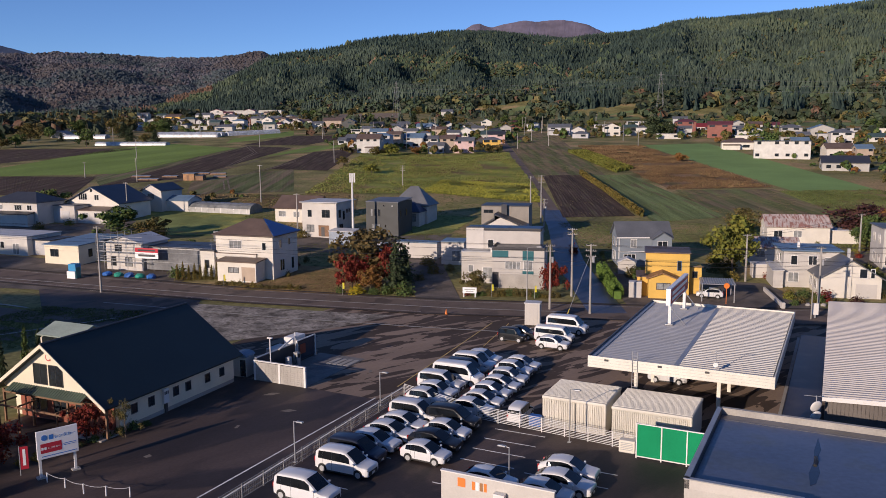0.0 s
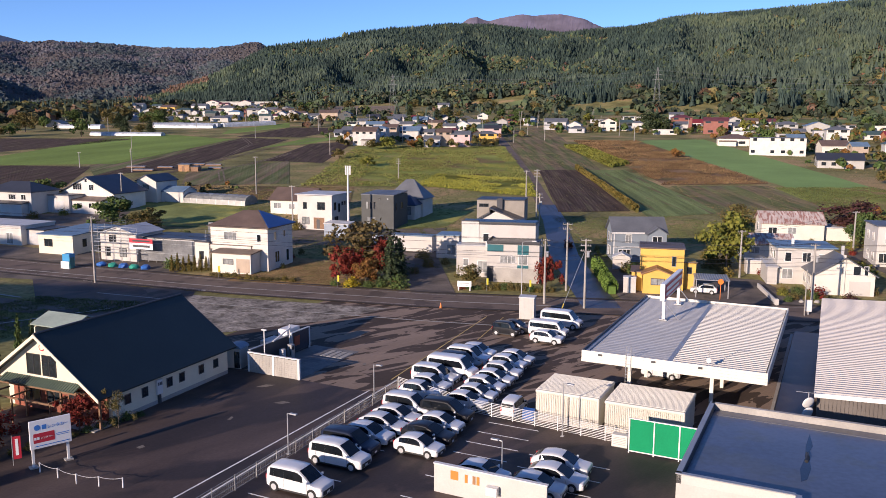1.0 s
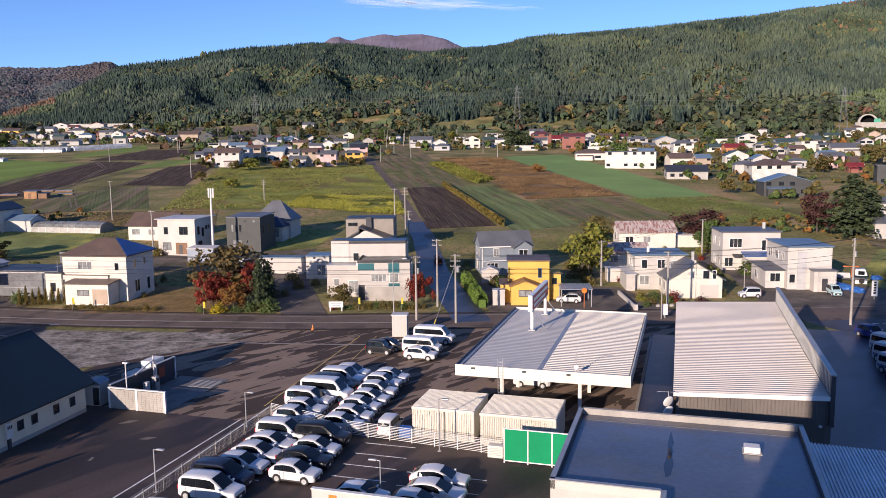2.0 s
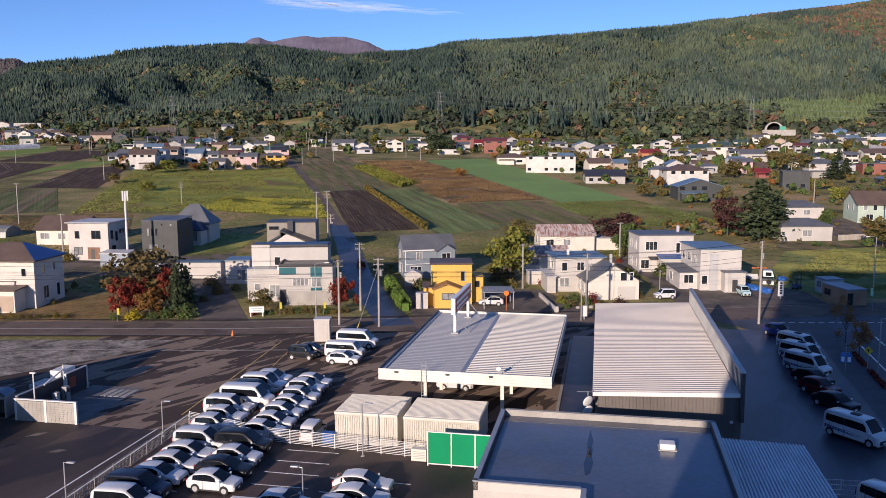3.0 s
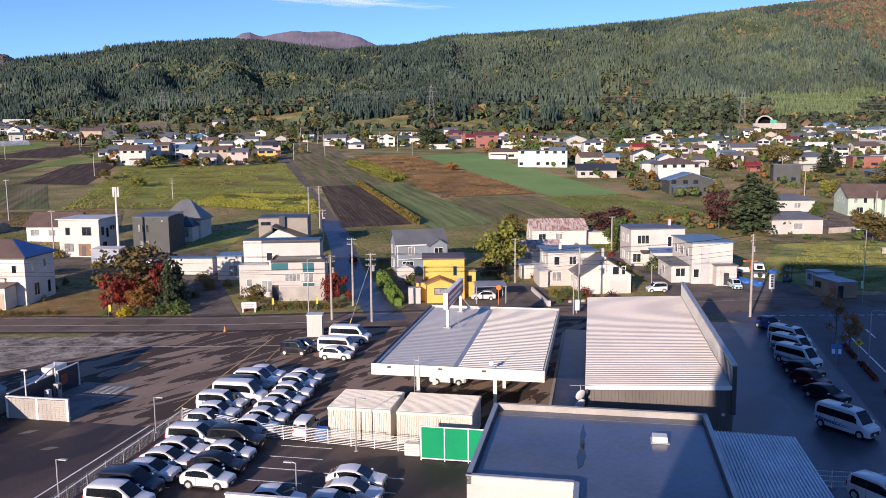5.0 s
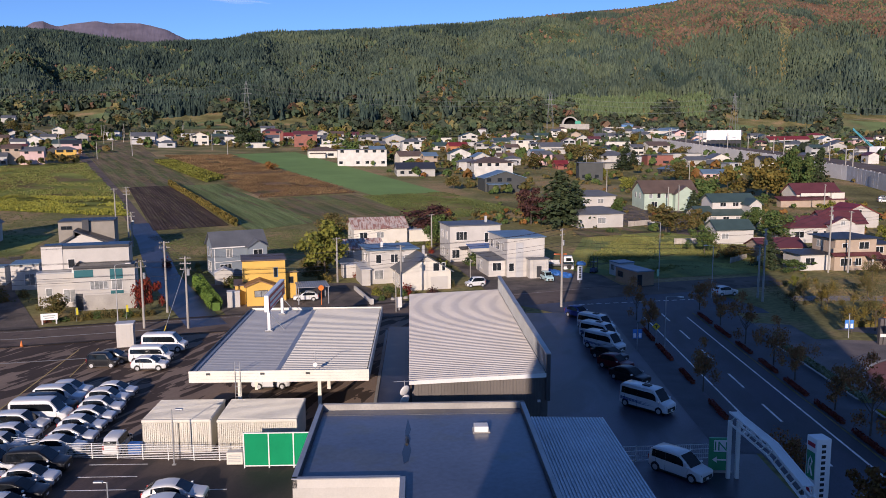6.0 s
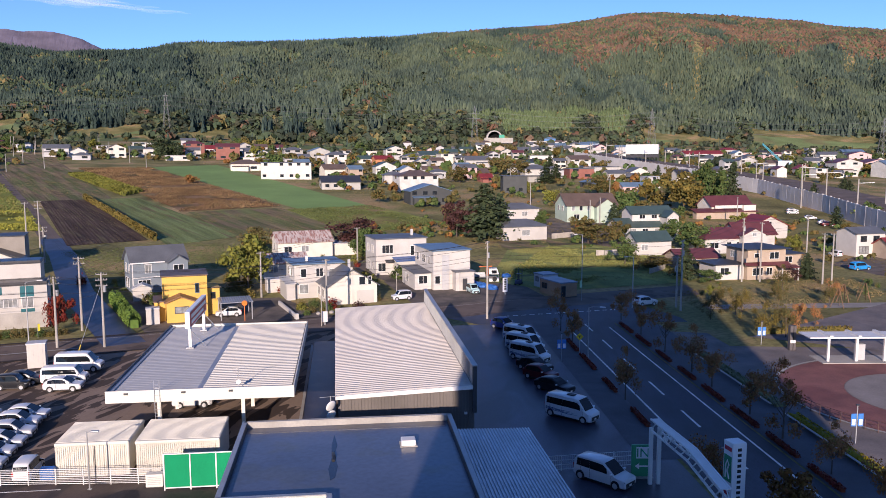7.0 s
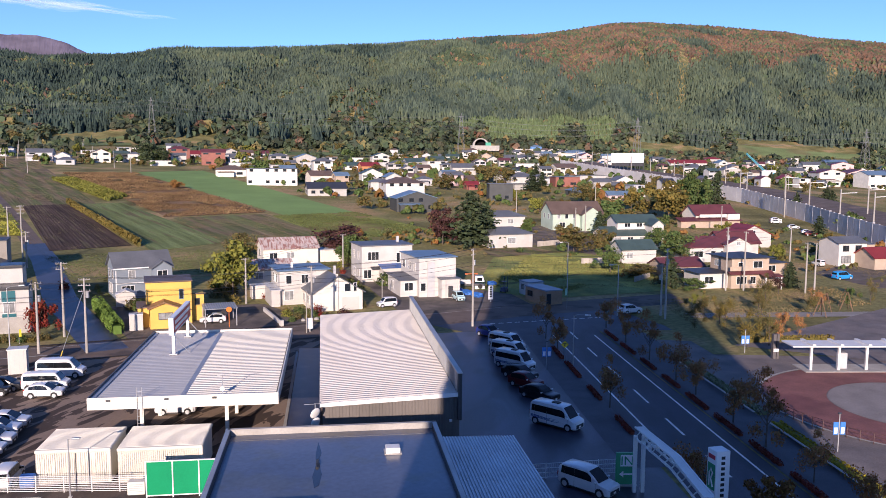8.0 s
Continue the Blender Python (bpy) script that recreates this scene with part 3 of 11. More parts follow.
def plant_hills():
    """Covers the hills stand by stand: even-aged firs, mixed woods, young plantation, autumn crowns on top."""
    r = 740.0
    while r < 2930:
        gap = 5.6 if r < 1300 else 6.6 if r < 1900 else 7.6
        na = int(radians(88) * r / gap)
        az = -21 + (np.arange(na) + rng.uniform(-0.42, 0.42, na)) * 88 / na
        rr = r + rng.uniform(-0.42, 0.42, na) * gap
        foot = np.interp(az, FOOT_AZ, FOOT_R) - 40
        crest = np.interp(az, FOOT_AZ, CREST_R) + 90
        for a, d, f, e in zip(az, rr, foot, crest):
            if d < f or d > e or any(a0 < a < a1 and r0 < d < r1 + 30 for a0, a1, r0, r1, _ in CLEARINGS) or (35 < a < 39.5 and d < 885):
                continue
            k = (d - f) / (e - f)
            x, y = d * math.sin(radians(a)), d * math.cos(radians(a))
            z = land(x, y)
            patch2 = noise.noise(Vector((a * 0.6, d * 0.006, 7.5)))
            st, edge = stand(x, y, 150.0)
            u = rng.random()
            if a < -15.5 and d > 1500:
                plant("autumn_far" if patch2 > -0.1 else "broad_far", x, y, z, rng.uniform(9, 14), rng.uniform(8, 13))
                continue
            far = d > 1450
            # autumn crowns high on the broad hill
            below = np.interp(a, RIDGE_AZ, RIDGE_EL) - math.degrees(math.atan2(z - EYE, d))
            if a > 33 and below < np.interp(a, AUTUMN_AZ, AUTUMN_DEEP) + 0.9 * patch2 + rng.uniform(-0.3, 0.3) and st > 0.08:
                h = rng.uniform(7, 11)
                plant("autumn_far" if u < 0.6 + (s3 := 0.7 * noise.noise(Vector((x * 0.009, y * 0.009, 4)))) else "gold_far" if u < 0.66 + s3 else "broad_far", x, y, z - 1, h, h * rng.uniform(0.8, 1.1))
            elif -18 < a < -11.5 and d < f + 260:
                h = rng.uniform(16, 22)
                plant("firs_dark", x, y, z - 1, h, h * 0.36)
            elif d < f + 70 + 170 * max(0, patch2 + 0.25 * (a > 14)):
                hh = rng.uniform(7, 13)
                if patch2 < -0.15 and a < 26 and d > f + 35:
                    hh = rng.uniform(14, 19)
                    plant("firs_dark" if st < 0.5 else "firs_mid", x, y, z, hh, hh * 0.36)
                elif u < 0.5:
                    plant("autumn" if u < 0.02 else "gold" if u < 0.05 else "broad_dark" if u < 0.25 else "broad", x, y, z - 1.5, hh, hh * rng.uniform(0.8, 1.15))
            elif abs(a - 41) < 6 and 0.03 < k < 0.05 + 0.13 * math.sqrt(1 - ((a - 41) / 6) ** 2):
                h = rng.uniform(7, 9.5)
                plant("young", x, y, z - 1, h, h * 0.5)
            elif st > (0.87 if a < 30 else 0.95) and u < 0.8:
                h = rng.uniform(9, 14)
                plant(("autumn" if u < 0.05 else "gold" if u < 0.12 else "broad") + ("_far" if far else ""), x, y, z - 1.5, h, h * rng.uniform(0.7, 1.0))
            else:
                if edge < 0.035 and rng.random() < 0.7:
                    continue
                h = (12.5 + 6.5 * ((st * 7.3) % 1)) * rng.uniform(0.86, 1.1)
                # paler stands towards the right take the place of haze
                tone = st * 3.7 % 1 + 0.25 * patch2 + (0.4 if a > 40 else 0.24 if a > 24 else 0.0 if a > 16 else -0.28)
                kind = "firs_dark" if tone < 0.38 else "firs_mid" if tone < 0.78 else "firs_olive"
                if u < 0.03:
                    plant("broad_far" if far else "broad", x, y, z - 1, h * 0.9, h * 0.7)
                else:
                    plant(kind + ("_far" if far else ""), x, y, z - 1.5, h, h * rng.uniform(0.36, 0.5))
        r += gap
    # scrub, hedges and lone trees between the town and the foot of the hills
    for i in range(3600):
        a, d = rng.uniform(-12, 64), rng.uniform(560, 1130)
        x, y = d * math.sin(radians(a)), d * math.cos(radians(a))
        f = float(np.interp(a, FOOT_AZ, FOOT_R))
        n = noise.noise(Vector((x * 0.011, y * 0.011, 8))) + 0.5 * noise.noise(Vector((x * 0.04, y * 0.04, 8)))
        if d > f or n < (0.02 if a > 33 else 0.14) - 0.25 * max(0, d / f - 0.85) or (35.5 < a < 38.5):
            continue
        h, u = rng.uniform(2.5, 7.5), rng.random()
        plant("firs_mid" if u < 0.12 else "autumn" if u < 0.16 else "gold" if u < 0.2 else "broad_dark" if u < 0.6 else "broad", x, y, land(x, y) - 0.5, h * (1.5 if u < 0.12 else 1), h * (0.6 if u < 0.12 else rng.uniform(0.9, 1.5)))
    # wooded valley floor to the west, thinning towards the fields
    for i in range(5200):
        a, d = rng.uniform(-33, -16.5), 640 + 1000 * rng.random() ** 0.8
        x, y = d * math.sin(radians(a)), d * math.cos(radians(a))
        if (d < 1000 and a > -20.5) or rng.random() > (d - 560) / 500 or noise.noise(Vector((x * 0.008, y * 0.008, 3))) < -0.12 - 0.3 * (d > 1000):
            continue
        h, u = rng.uniform(6, 12), rng.random()
        plant("firs_dark" if u < 0.16 else "autumn" if u < 0.26 else "gold" if u < 0.36 else "broad_dark", x, y, land(x, y) - 1, h * (1.35 if u < 0.16 else 1), h * (0.45 if u < 0.16 else rng.uniform(0.8, 1.2)))


plant_hills()
# needle colours are lifted and blued to stand for haze on the hills
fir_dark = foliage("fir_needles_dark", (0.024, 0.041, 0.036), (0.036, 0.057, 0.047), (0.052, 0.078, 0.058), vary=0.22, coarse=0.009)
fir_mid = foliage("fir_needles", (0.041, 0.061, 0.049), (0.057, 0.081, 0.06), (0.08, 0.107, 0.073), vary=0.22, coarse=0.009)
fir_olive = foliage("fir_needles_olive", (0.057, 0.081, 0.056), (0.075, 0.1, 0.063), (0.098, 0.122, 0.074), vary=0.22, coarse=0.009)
young_leaf = foliage("young_fir_needles", (0.085, 0.122, 0.056), (0.1, 0.138, 0.062), (0.115, 0.152, 0.068))
broad_leaf = foliage("broad_leaves", (0.05, 0.076, 0.045), (0.068, 0.095, 0.05), (0.1, 0.11, 0.055), vary=0.3, coarse=0.012)
broad_dark = foliage("broad_leaves_dark", (0.035, 0.05, 0.035), (0.048, 0.062, 0.04), (0.075, 0.075, 0.045), vary=0.35, coarse=0.012)
autumn_leaf = foliage("autumn_leaves", (0.165, 0.088, 0.056), (0.135, 0.088, 0.06), (0.105, 0.085, 0.058), vary=0.35, coarse=0.01)
gold_leaf = foliage("gold_leaves", (0.16, 0.15, 0.06), (0.19, 0.145, 0.06), (0.12, 0.125, 0.055))
# greyed and blued to stand for haze over the far hills
hazed_grey_leaf = foliage("hazed_grey_leaves", (0.11, 0.1, 0.112), (0.1, 0.098, 0.11), (0.09, 0.096, 0.108), vary=0.2, coarse=0.006)
for nm, key_, kind_, mat_, lab in (
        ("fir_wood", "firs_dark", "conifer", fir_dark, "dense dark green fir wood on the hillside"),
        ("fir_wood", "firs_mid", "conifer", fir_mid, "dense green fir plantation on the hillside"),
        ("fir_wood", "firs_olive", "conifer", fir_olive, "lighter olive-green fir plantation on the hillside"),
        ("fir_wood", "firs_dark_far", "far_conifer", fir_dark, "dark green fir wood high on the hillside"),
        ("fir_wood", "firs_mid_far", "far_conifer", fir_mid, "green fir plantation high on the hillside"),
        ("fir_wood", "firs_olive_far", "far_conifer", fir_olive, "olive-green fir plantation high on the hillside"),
        ("young_fir_wood", "young", "far_conifer", young_leaf, "lighter young fir plantation on the slope"),
        ("broadleaf_wood", "broad", "leafy", broad_leaf, "green broadleaf wood along the foot of the hill"),
        ("broadleaf_wood", "broad_dark", "leafy", broad_dark, "dark dull-green wood on the valley floor"),
        ("broadleaf_wood", "broad_far", "broad", broad_leaf, "green broadleaf wood high on the hill"),
        ("autumn_wood", "autumn", "leafy", autumn_leaf, "orange and brown autumn trees along the hill's foot"),
        ("autumn_wood", "autumn_far", "broad", autumn_leaf, "orange and brown autumn wood on the hill top"),
        ("golden_wood", "gold", "leafy", gold_leaf, "yellow-green turning trees at the foot of the hill"),
        ("golden_wood", "gold_far", "broad", gold_leaf, "yellow turning trees high on the hill")):
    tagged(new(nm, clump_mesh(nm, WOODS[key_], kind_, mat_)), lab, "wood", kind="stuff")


def far_ridge(name, az0, az1, azs, els, dist, depth, material, label, rough_m=18.0, trees=0):
    """A distant range: a sheet that climbs from its foot to a skyline of the given heights."""
    na, nk = int((az1 - az0) * 7), 14
    verts, faces = [], []
    for j in range(nk + 1):
        k = j / nk
        for i in range(na + 1):
            a = az0 + (az1 - az0) * i / na
            el = np.interp(a, azs, els)
            r = dist - depth * (1 - k)
            top = EYE + dist * math.tan(radians(el))
            z = 20 + (top - 20) * (k ** 0.8)
            if k < 1:
                z += rough_m * 2.2 * noise.noise(Vector((a * 0.4, k * 3, dist * 0.01))) * k * (1 - k) * 4
            z += rough_m * 0.12 * noise.noise(Vector((a * 9, k * 20, 1)))
            verts.append((r * math.sin(radians(a)), r * math.cos(radians(a)), z))
    for j in range(nk):
        for i in range(na):
            a = j * (na + 1) + i
            faces.append((a, a + 1, a + na + 2, a + na + 1))
    me = from_arrays(name, verts, faces, material)
    tagged(new(name, me), label, "hills", kind="structure")
    if trees:
        v = np.asarray(verts)
        pick = rng.integers(0, (na + 1) * nk, trees)
        t = rng.uniform(0, 1, (trees, 1))
        t2 = rng.uniform(0, 1, (trees, 1))
        p = v[pick] * (1 - t) + v[np.minimum(pick + na + 1, len(v) - 1)] * t
        p = p + (v[np.minimum(pick + 1, len(v) - 1)] - v[pick]) * t2 * (np.linalg.norm(v[np.minimum(pick + 1, len(v) - 1)] - v[pick], axis=1, keepdims=True) < 200)
        h = rng.uniform(6, 10, (trees, 1)) * (1 if dist < 3000 else 1.15)
        places = np.concatenate([p - (0, 0, 4), h, h * rng.uniform(1.0, 1.7, (trees, 1))], 1)
        up = (pick // (na + 1)) / nk
        spread = np.array([noise.noise(Vector((x * 0.0035, y * 0.0035, dist))) + 0.5 * noise.noise(Vector((x * 0.012, y * 0.012, dist))) for x, y, z in p]) + rng.normal(0, 0.12, trees)
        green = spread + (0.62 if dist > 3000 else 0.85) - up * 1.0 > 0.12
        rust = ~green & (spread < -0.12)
        for mask, leaf_, lab_ in ((green, hazed_green_leaf, "dark green wood on the far hills, dulled for haze"), (rust, hazed_rust_leaf, "rust-brown wood on the far hills, dulled for haze"), (~green & ~rust, hazed_grey_leaf, "thin wood on the far hills, greyed for haze")):
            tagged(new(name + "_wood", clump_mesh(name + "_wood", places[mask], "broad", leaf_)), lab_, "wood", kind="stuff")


# haze of distance is mixed into both leaf colours
hazed_green_leaf = foliage("hazed_green_leaves", (0.05, 0.064, 0.07), (0.058, 0.074, 0.078), (0.07, 0.083, 0.084), vary=0.2, coarse=0.006)
hazed_rust_leaf = foliage("hazed_rust_leaves", (0.1, 0.084, 0.083), (0.09, 0.081, 0.082), (0.08, 0.079, 0.08), vary=0.2, coarse=0.006)
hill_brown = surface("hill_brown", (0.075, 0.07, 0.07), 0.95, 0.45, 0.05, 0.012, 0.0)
# far haze is put into these purple and blue base colours
hill_haze_purple = surface("hill_haze_purple", (0.135, 0.118, 0.16), 0.95, 0.22, 0.02, 0.005, 0.0)
hill_haze_blue = surface("hill_haze_blue", (0.07, 0.1, 0.16), 0.95, 0.1, 0.02, 0.004, 0.0)
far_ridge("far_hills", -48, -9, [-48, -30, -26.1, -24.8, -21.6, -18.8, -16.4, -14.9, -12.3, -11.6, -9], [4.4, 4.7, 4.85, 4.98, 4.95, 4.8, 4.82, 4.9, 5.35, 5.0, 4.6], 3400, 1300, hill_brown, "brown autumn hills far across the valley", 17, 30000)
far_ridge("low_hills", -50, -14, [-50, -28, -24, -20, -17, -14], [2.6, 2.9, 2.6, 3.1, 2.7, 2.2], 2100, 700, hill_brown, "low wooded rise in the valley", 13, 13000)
far_ridge("purple_mountain", 0.5, 12.5, [0.5, 1.6, 2.1, 2.6, 3.1, 3.5, 4.1, 4.8, 5.7, 6.5, 7.4, 8.3, 9.2, 9.9, 10.5, 11.2, 12.5], [6.2, 6.8, 7.12, 7.2, 7.0, 6.92, 7.1, 7.22, 7.36, 7.24, 7.32, 7.34, 7.16, 7.0, 6.7, 6.4, 5.9], 4500, 700, hill_haze_purple, "distant bare mountain, haze put into its purple colour", 22)
far_ridge("blue_mountain", -40, -25.2, [-40, -31, -28, -26.6, -25.2], [6.3, 5.8, 5.31, 4.96, 4.5], 4600, 600, hill_haze_blue, "distant mountain coloured blue for haze", 10)

# unseen dark sheet, added so car glass reflects less bright ground
draped("pavement", [(-500, -500), (700, -500), (700, 8), (-500, 8)], xy, 0.02, asphalt_damp, "unseen dark ground behind the viewpoint, added to darken reflections", "street", step=60)

# thin wisp of high cloud over the purple mountain
def cirrus():
    m = surface("cloud_vapour", (0.85, 0.85, 0.86), 1.0, 0.1, 0.02, 0.004, 0.0, spec=0.0)
    m.node_tree.nodes["Principled BSDF"].inputs["Alpha"].default_value = 0.05
    cr, verts, faces = random.Random(5), [], []
    for i in range(60):
        c, span = cr.gauss(8.5, 2.6), cr.uniform(1.5, 5.5)
        lift, fat = cr.gauss(0.0, 0.13), cr.uniform(0.03, 0.11)
        base = len(verts)
        for j in range(13):
            t = j / 12
            a = c + (t - 0.5) * span
            el = 9.55 - 0.05 * (a - 3.5) + lift + 0.05 * math.sin(a * 1.7 + i)
            half = fat * math.sin(math.pi * t) ** 0.7 + 0.002
            r = 4650 + i * 3
            for e in (el - half, el + half):
                verts.append((r * math.sin(radians(a)), r * math.cos(radians(a)), EYE + r * math.tan(radians(e))))
        faces += [(base + 2 * j, base + 2 * j + 2, base + 2 * j + 3, base + 2 * j + 1) for j in range(12)]
    tagged(new("cirrus_cloud", from_arrays("cirrus_cloud", verts, faces, m)), "thin white wisp of high cloud", "cloud", kind="stuff")


cirrus()

# ---- the tall block that the eye looks out of; it shades the avenue ----
hx, hy = lot(7.0, -9.4)
tower = part("tower_block", boxes((-15.7, -8.1, 0, 15.7, 8.1, 47.0)), white_wall, at=pose(hx, hy, 0, 0, 0, LOT_YAW))
tagged(tower, "tall plain pale building behind the viewpoint", "building", kind="structure")
# a lower block and two others, unseen, added to shade road, verge and houses
block = part("neighbour_block", boxes((-46, -16, 0, 0, 0, 30.0)), white_wall, at=pose(-112, 38.4, 0, 0, 0, -8))
tall = part("neighbour_block", boxes((-40, -19, 0, 0, 0, 51.0)), white_wall, at=pose(-205, 69, 0, 0, 0, -8))
wide = part("neighbour_block", boxes((0, -19, 0, 34, 0, 37.0)), white_wall, at=pose(-204.9, 69, 0, 0, 0, -8))
tagged(wide, "unseen pale block added to shade the low houses on the left", "building", kind="structure")
tagged(tall, "unseen pale tower added to shade the far left houses", "building", kind="structure")
tagged(block, "unseen pale block added to shade the road and verge", "building", kind="structure")


def ribbed(origin, along, across, count, rise, thick=0.05, fill=0.5, bm=None):
    """A folded metal sheet: ribs run with along, and count of them lie side by side with across."""
    bm = bm or bmesh.new()
    o, a, b = Vector(origin), Vector(along), Vector(across)
    n = a.cross(b).normalized()
    if n.z < 0 or (abs(n.z) < 1e-4 and n.y > 0):
        n = -n
    prof = []
    for i in range(count):
        for s, h in ((0, 0), ((1 - fill) * 0.8, 0), (1 - fill * 0.9, 1), (0.97, 1)):
            prof.append(((i + s) / count, h * rise))
    prof.append((1.0, 0))
    top = [[bm.verts.new(o + a * e + b * s + n * h) for s, h in prof] for e in (0, 1)]
    for i in range(len(prof) - 1):
        bm.faces.new((top[0][i], top[0][i + 1], top[1][i + 1], top[1][i]))
    low = [bm.verts.new(o + a * e + b * s - n * thick) for e, s in ((0, 0), (0, 1), (1, 1), (1, 0))]
    bm.faces.new(low)
    bm.faces.new(top[0] + [low[1], low[0]])
    bm.faces.new(top[1] + [low[2], low[3]])
    bm.faces.new((top[0][0], top[1][0], low[3], low[0]))
    bm.faces.new((top[0][-1], top[1][-1], low[2], low[1]))
    bmesh.ops.recalc_face_normals(bm, faces=bm.faces[:])
    return bm


def window(parent, w, h, m, frame_mat=None, bars=1, depth=0.12, pane_mat=None, name="window"):
    """A window on a wall, local x along the wall, -y outward, z up from its sill: frame with panes set back."""
    fm = frame_mat or trim_white
    t = 0.07
    spec = [(-w / 2 - t, -0.04, -t, w / 2 + t, depth - 0.06, 0), (-w / 2 - t, -0.04, h, w / 2 + t, depth - 0.06, h + t),
            (-w / 2 - t, -0.04, 0, -w / 2, depth - 0.06, h), (w / 2, -0.04, 0, w / 2 + t, depth - 0.06, h)]
    for i in range(bars):
        x = -w / 2 + w * (i + 1) / (bars + 1)
        spec.append((x - 0.03, -0.03, 0, x + 0.03, 0.02, h))
    win = part(name, boxes(*spec), fm, parent, at=m)
    part("pane", boxes((-w / 2, -0.012, 0, w / 2, 0.01, h)), pane_mat or glass, win)
    return win


def bar_text(parent, rows, m, material, name="lettering"):
    """Unreadable or named lettering as plain bars: rows of (x0, x1, z0, z1) on a face that looks along -y."""
    return part(name, boxes(*[(x0, -0.012, z0, x1, 0.0, z1) for x0, x1, z0, z1 in rows]), material, parent, at=m)


roof_white = surface("roof_sheet_white", (0.5, 0.482, 0.445), 0.55, 0.06, 3, 0.25, 0.05, stain=(0.46, 0.44, 0.4), stain_scale=0.4, stain_at=0.68, stretch=(1, 4, 1), turn=-26)
roof_pink = surface("roof_sheet_rosy", (0.52, 0.485, 0.45), 0.55, 0.06, 3, 0.2, 0.05, stain=(0.5, 0.455, 0.42), stain_scale=0.3, stain_at=0.66)
fascia_cream = paint("fascia_cream", (0.72, 0.69, 0.6), 0.55, 0.08)
clad_brown = paint("cladding_brown", (0.13, 0.115, 0.105), 0.5, 0.15, coarse=0.3)
# colour raised and blued to carry the sky the wet roof reflects
membrane = surface("roof_membrane", (0.08, 0.092, 0.135), 0.26, 0.2, 2.5, 0.18, 0.05, stain=(0.085, 0.09, 0.105), stain_scale=0.25, stain_at=0.58)
garage_white = paint("garage_cream", (0.63, 0.6, 0.52), 0.6, 0.08)
green_panel = paint("green_panel", (0.0, 0.24, 0.1), 0.75, 0.08, spec=0.15)
roof_green = surface("roof_dark_green", (0.016, 0.026, 0.026), 0.5, 0.12, 4, 0.3, 0.1)
sign_white = paint("sign_white", (0.82, 0.82, 0.82), 0.4, 0.03)
sign_red = paint("sign_red", (0.5, 0.03, 0.05), 0.4, 0.05)
sign_blue = paint("sign_blue", (0.05, 0.2, 0.55), 0.4, 0.05)
sign_green = paint("sign_green", (0.03, 0.3, 0.14), 0.4, 0.05)
black_paint = paint("black_paint", (0.02, 0.02, 0.022), 0.5, 0.1)
orange_paint = paint("orange_paint", (0.75, 0.2, 0.03), 0.5, 0.05)
brick_red = surface("brick_red", (0.24, 0.075, 0.045), 0.85, 0.25, 8, 0.8, 0.3)
fence_white = paint("fence_white", (0.72, 0.72, 0.7), 0.5, 0.06)


